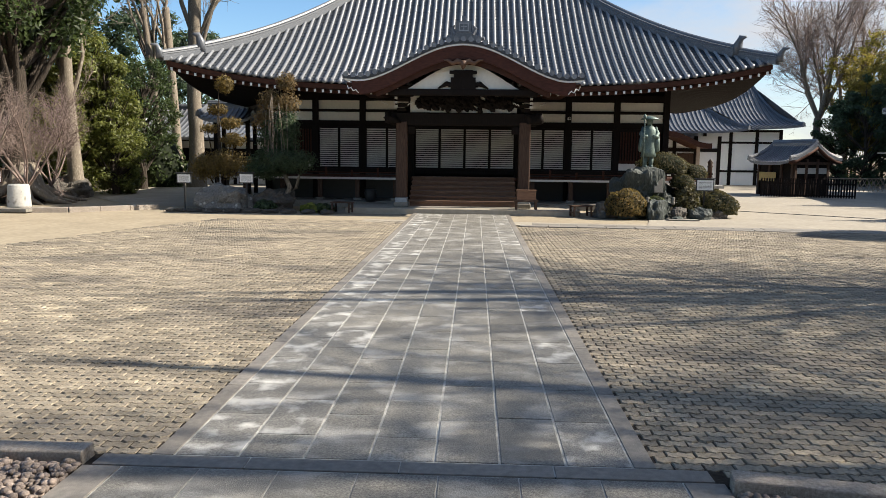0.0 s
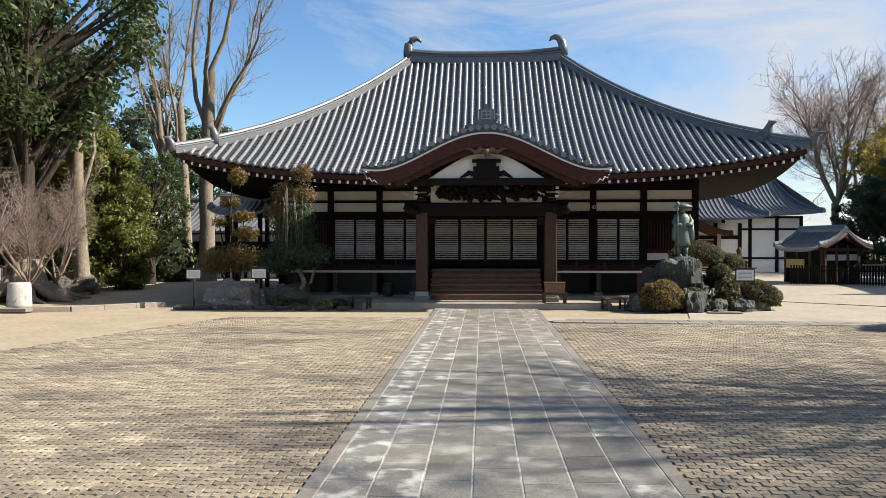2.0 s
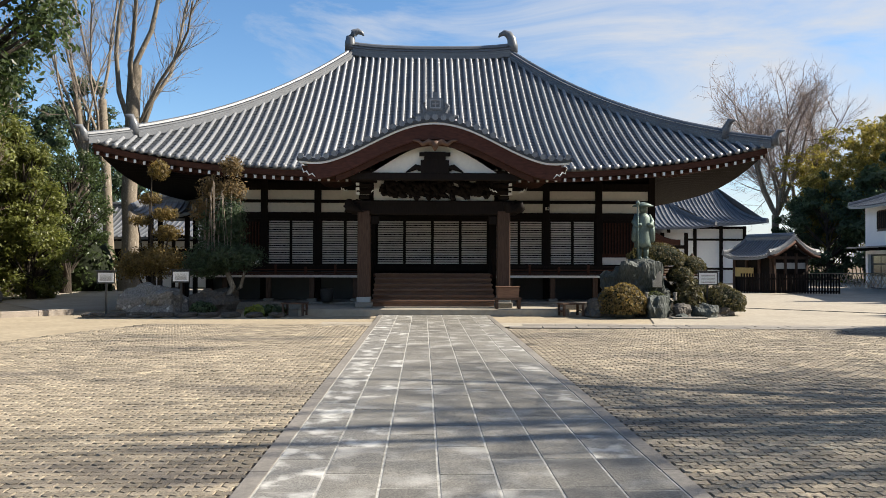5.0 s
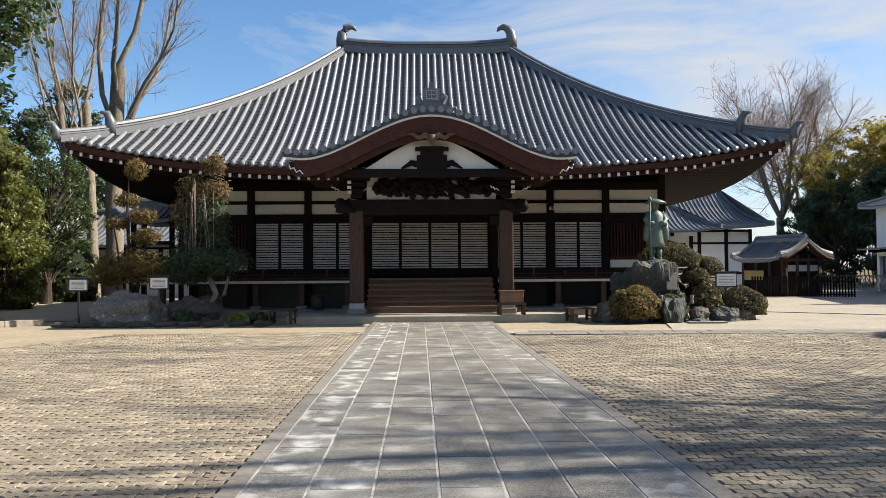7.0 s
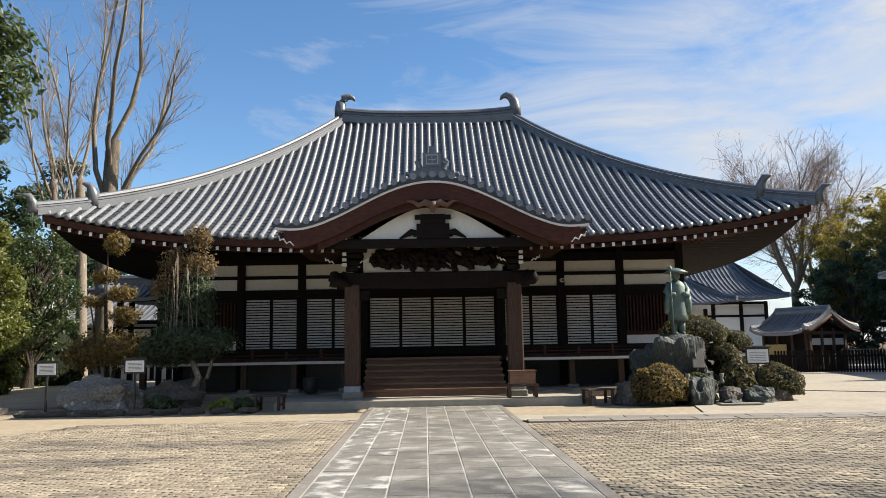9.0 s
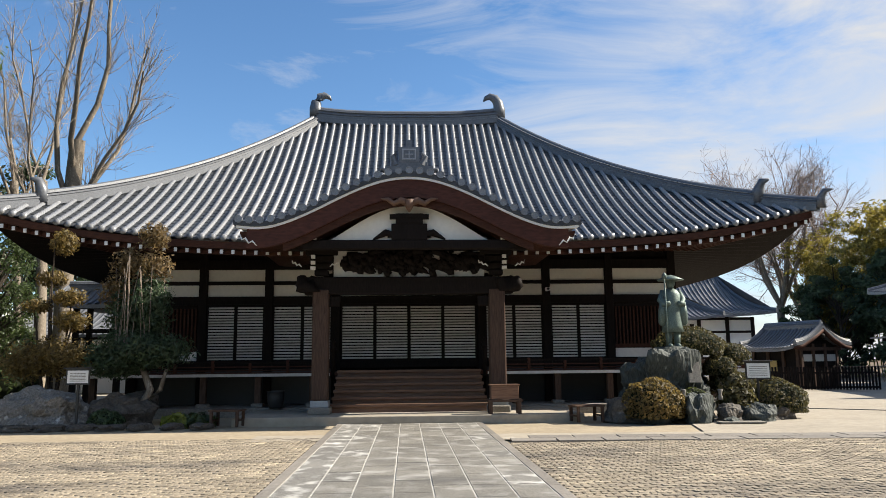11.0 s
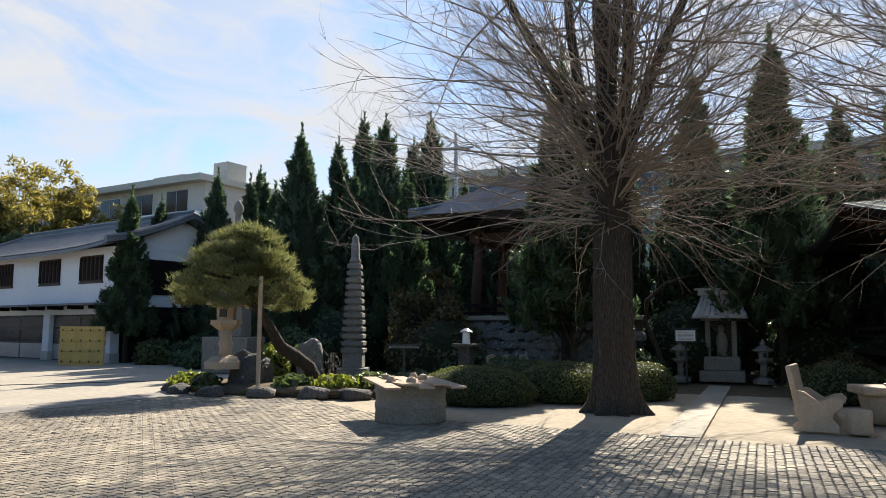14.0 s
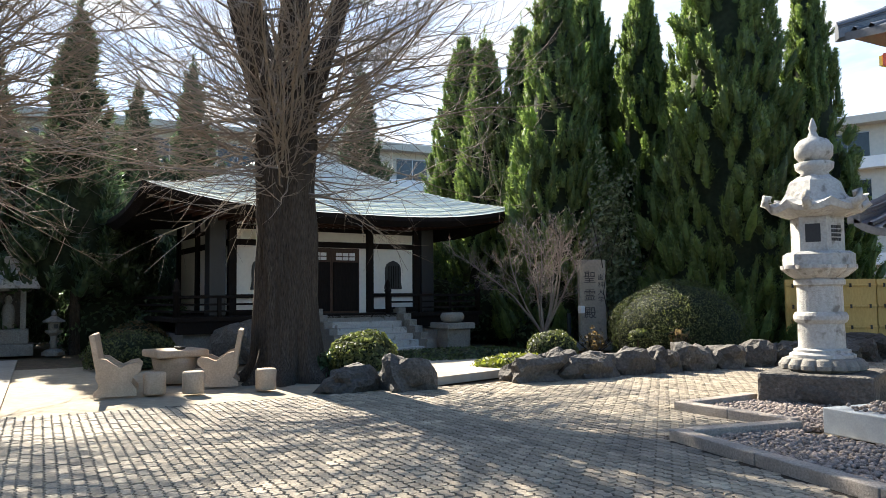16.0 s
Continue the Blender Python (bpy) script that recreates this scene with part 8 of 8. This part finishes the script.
EV = "glossy evergreen camellia below the bell terrace"
broad_tree(20.6, 14.6, 4.6, 1.4, L_BROAD, 90, EV, 0.14, 40, 120, 0.10, 0.35, "east evergreens")
broad_tree(26.5, 10.8, 6.5, 2.0, L_DARK, 91, "dark evergreen behind the shrine", 0.2, 44, 120, 0.13, 0.2, "east evergreens")
broad_tree(25.5, 15.5, 5.0, 1.5, L_DARK, 92, "dark evergreen behind the terrace", 0.15, 36, 110, 0.12, 0.3, "east evergreens")
broad_tree(22.0, 19.4, 3.4, 1.3, L_OLIVE, 93, "bronze-leaved shrub tree of the garden", 0.1, 34, 120, 0.09, 0.2, "east evergreens")
# bamboo grove and woods beyond the drive
def bamboo(x, y, h, seed, label="yellow-green bamboo clump with drooping plumes"):
    g = np.random.default_rng(seed)
    e = thing("bamboo_clump", label, "bamboo", x, y, 0, g.uniform(0, 360), group="bamboo grove")
    lines, P, N = [], [], []
    for k in range(16):
        a = g.uniform(0, 6.28)
        p = np.array((g.normal(0, 1.1), g.normal(0, 1.1), 0))
        q = limb(g, p, np.array((math.cos(a) * 0.1, math.sin(a) * 0.1, 1)), h * g.uniform(0.75, 1.0), 8, -0.25, 0.06)
        lines.append((q, [0.05 * (1 - 0.1 * i) for i in range(9)]))
        for j in range(3, 9):
            for _ in range(2):
                c = q[j] + g.normal(0, 0.45, 3)
                p2, d = shell(g, 42, c, (0.75, 0.75, 0.45), 0.2)
                P.append(p2)
                N.append(d + np.array((0, 0, 0.3)))
    tagged(part("cane", twigs(lines, 5), L_LIME, e), kind="stuff")
    tagged(part("foliage", leaves(np.concatenate(P), np.concatenate(N), 0.16, seed, 3.0, 1.0), L_BAMB, e), kind="stuff")
    return e


b1_ = bamboo(35.0, 60, 13.5, 5)
b2_ = bamboo(37.5, 57.5, 13.0, 6)
for x, y, s, a, src in ((33.0, 63.5, 0.8, 60, b2_), (40, 60, 1.0, 130, b1_), (37, 64, 1.0, 200, b2_), (42, 55.5, 0.8, 260, b1_), (34, 67, 0.9, 310, b1_)):
    copy_thing(src, pose(x, y, 0, 0, 0, a) @ Matrix.Diagonal((s, s, s, 1)))
DE = "dark evergreen tree at the edge of the bamboo"
e1 = broad_tree(33.2, 57.0, 9.4, 2.6, L_CONE, 101, DE, 0.2, 60, 130, 0.2, 0.05, "dark woodland")
for x, y, s, a in ((36.0, 55.0, 0.9, 70), (31.0, 61.0, 0.9, 140), (38.5, 53.5, 0.8, 220), (30.5, 64.0, 0.8, 290), (41, 50, 0.8, 20), (43.5, 47, 0.75, 100), (34.8, 58.5, 1.05, 190)):
    copy_thing(e1, pose(x, y, 0, 0, 0, a) @ Matrix.Diagonal((s, s, s, 1)))
# western wood
WW = "large evergreen oak of the western wood"
w1 = broad_tree(-17.4, 29.4, 15, 4.6, L_BROAD, 111, "huge evergreen oak with flared roots", 0.55, 100, 170, 0.16, 0.42, "western wood")
w2 = broad_tree(-22.5, 36, 15, 4.2, L_BROAD, 112, WW, 0.4, 80, 120, 0.19, 0.25, "western wood")
w3 = broad_tree(-19.2, 38.5, 8.0, 1.9, L_IVY, 113, "ivy-clad yellow-green evergreen in the wood", 0.2, 130, 130, 0.12, 0.02, "western wood")
w4 = broad_tree(-24.5, 48, 14, 3.4, L_CONE, 114, "dark conifer of the western wood", 0.3, 80, 100, 0.2, 0.05, "western wood")
for x, y, s, a, src in ((-25, 28, 1.05, 80, w1), (-27, 40, 1.1, 200, w2), (-21.5, 23.5, 0.75, 140, w2), (-20.0, 43, 0.75, 60, w3), (-16.9, 36.2, 0.8, 250, w3), (-18.6, 34.4, 1.0, 20, w3), (-29, 50, 1.1, 120, w4), (-22.5, 54, 0.95, 300, w4), (-19.5, 55.5, 0.75, 30, w4), (-30, 32, 1.15, 320, w2),
                        (-16.0, 56, 0.55, 100, w4), (-18, 41.5, 0.5, 200, w2), (-26, 20, 0.9, 10, w2), (-23.5, 41.0, 0.6, 45, w3), (-32, 42, 1.2, 77, w4)):
    copy_thing(src, pose(x, y, 0, 0, 0, a) @ Matrix.Diagonal((s, s, s, 1)))
rt_ = bmesh.new()
for k in range(13):
    a = k * 0.483 + 0.1
    l = 1.2 + 0.7 * math.sin(k * 2.3) ** 2
    tube(rt_, [(0.35 * math.cos(a), 0.35 * math.sin(a), 1.5), (0.65 * math.cos(a), 0.65 * math.sin(a), 0.55), (l * math.cos(a + 0.1), l * math.sin(a + 0.1), 0.12), ((l + 0.8) * math.cos(a + 0.2), (l + 0.8) * math.sin(a + 0.2), -0.02)], [0.22, 0.24, 0.14, 0.04], 8)
ro = part("root_flare", rt_, M_BARKP, w1, "spreading surface roots", smooth=True)
for k, (x, y, r, h, mm) in enumerate(((-20, 34.5, 1.8, 1.6, L_DARK), (-18.3, 44.5, 1.5, 2.2, L_BROAD), (-21.5, 47.0, 1.6, 2.0, L_DARK), (-22, 31, 2.0, 1.4, L_OLIVE), (-23.5, 26, 2.2, 1.2, L_OLIVE), (-20.8, 39.5, 1.5, 2.6, L_HEDGE), (-20, 50, 1.8, 1.8, L_DARK), (-17.5, 52.5, 1.6, 1.6, L_DARK))):
    bush(x, y, r, r, h, mm, 300 + k, "dense woodland shrub of the western wood", n=2400, size=0.14, rough=0.2, inner=0.7, group="western shrubs")


def pollard(x, y, h, r, seed, label, tilt=(0, 0), arms=4):
    """A lopped bare trunk with a few stiff upright arms."""
    g = np.random.default_rng(seed)
    e = thing("lopped_tree", label, "tree", x, y, 0, group="lopped zelkovas")
    t = limb(g, np.array((0, 0, -0.1)), np.array((tilt[0], tilt[1], 1.0)), h * 0.55, 7, 0.05, 0.03)
    lines = [(t, [r * 1.5, r * 1.1, r, r * 0.96, r * 0.92, r * 0.88, r * 0.85, r * 0.8])]
    arms_ = []
    for k in range(arms):
        s = t[4 + k % 4]
        a = g.uniform(0, 6.28)
        q = limb(g, s, np.array((math.cos(a) * 0.28, math.sin(a) * 0.28, 1)), h * g.uniform(0.35, 0.6), 6, 0.35, 0.15)
        arms_.append((q, [r * 0.34 * (1 - 0.12 * i) for i in range(7)]))
    part("trunk", twigs(lines + arms_, 9), M_BARKP, e, "pale mottled trunk")
    tw = []
    out = []
    ends(g, tw, out, arms_, 34, 0.6, 3.0, 0.02, 0.7, 0.7, 4, 0.25)
    o2 = []
    ends(g, tw, o2, out, 7, 0.3, 1.1, 0.009, 0.4, 0.7, 2, 0.3)
    tagged(part("branchwork", twigs(tw, 4), M_TWIG, e), kind="stuff")
    return e


pollard(-18.75, 46.6, 20, 0.25, 1, "tall lopped zelkova with pale bark", (-0.10, 0), 4)
pollard(-18.1, 46.8, 20, 0.28, 2, "tall lopped zelkova with pale bark", (0.01, 0), 4)
pollard(-16.2, 44.8, 22, 0.42, 3, "thick lopped zelkova with dark mottled bark", (0.0, 0), 5)
pollard(-17.1, 33.0, 13, 0.30, 4, "pale straight trunk rising through the wood", (-0.02, 0), 3)
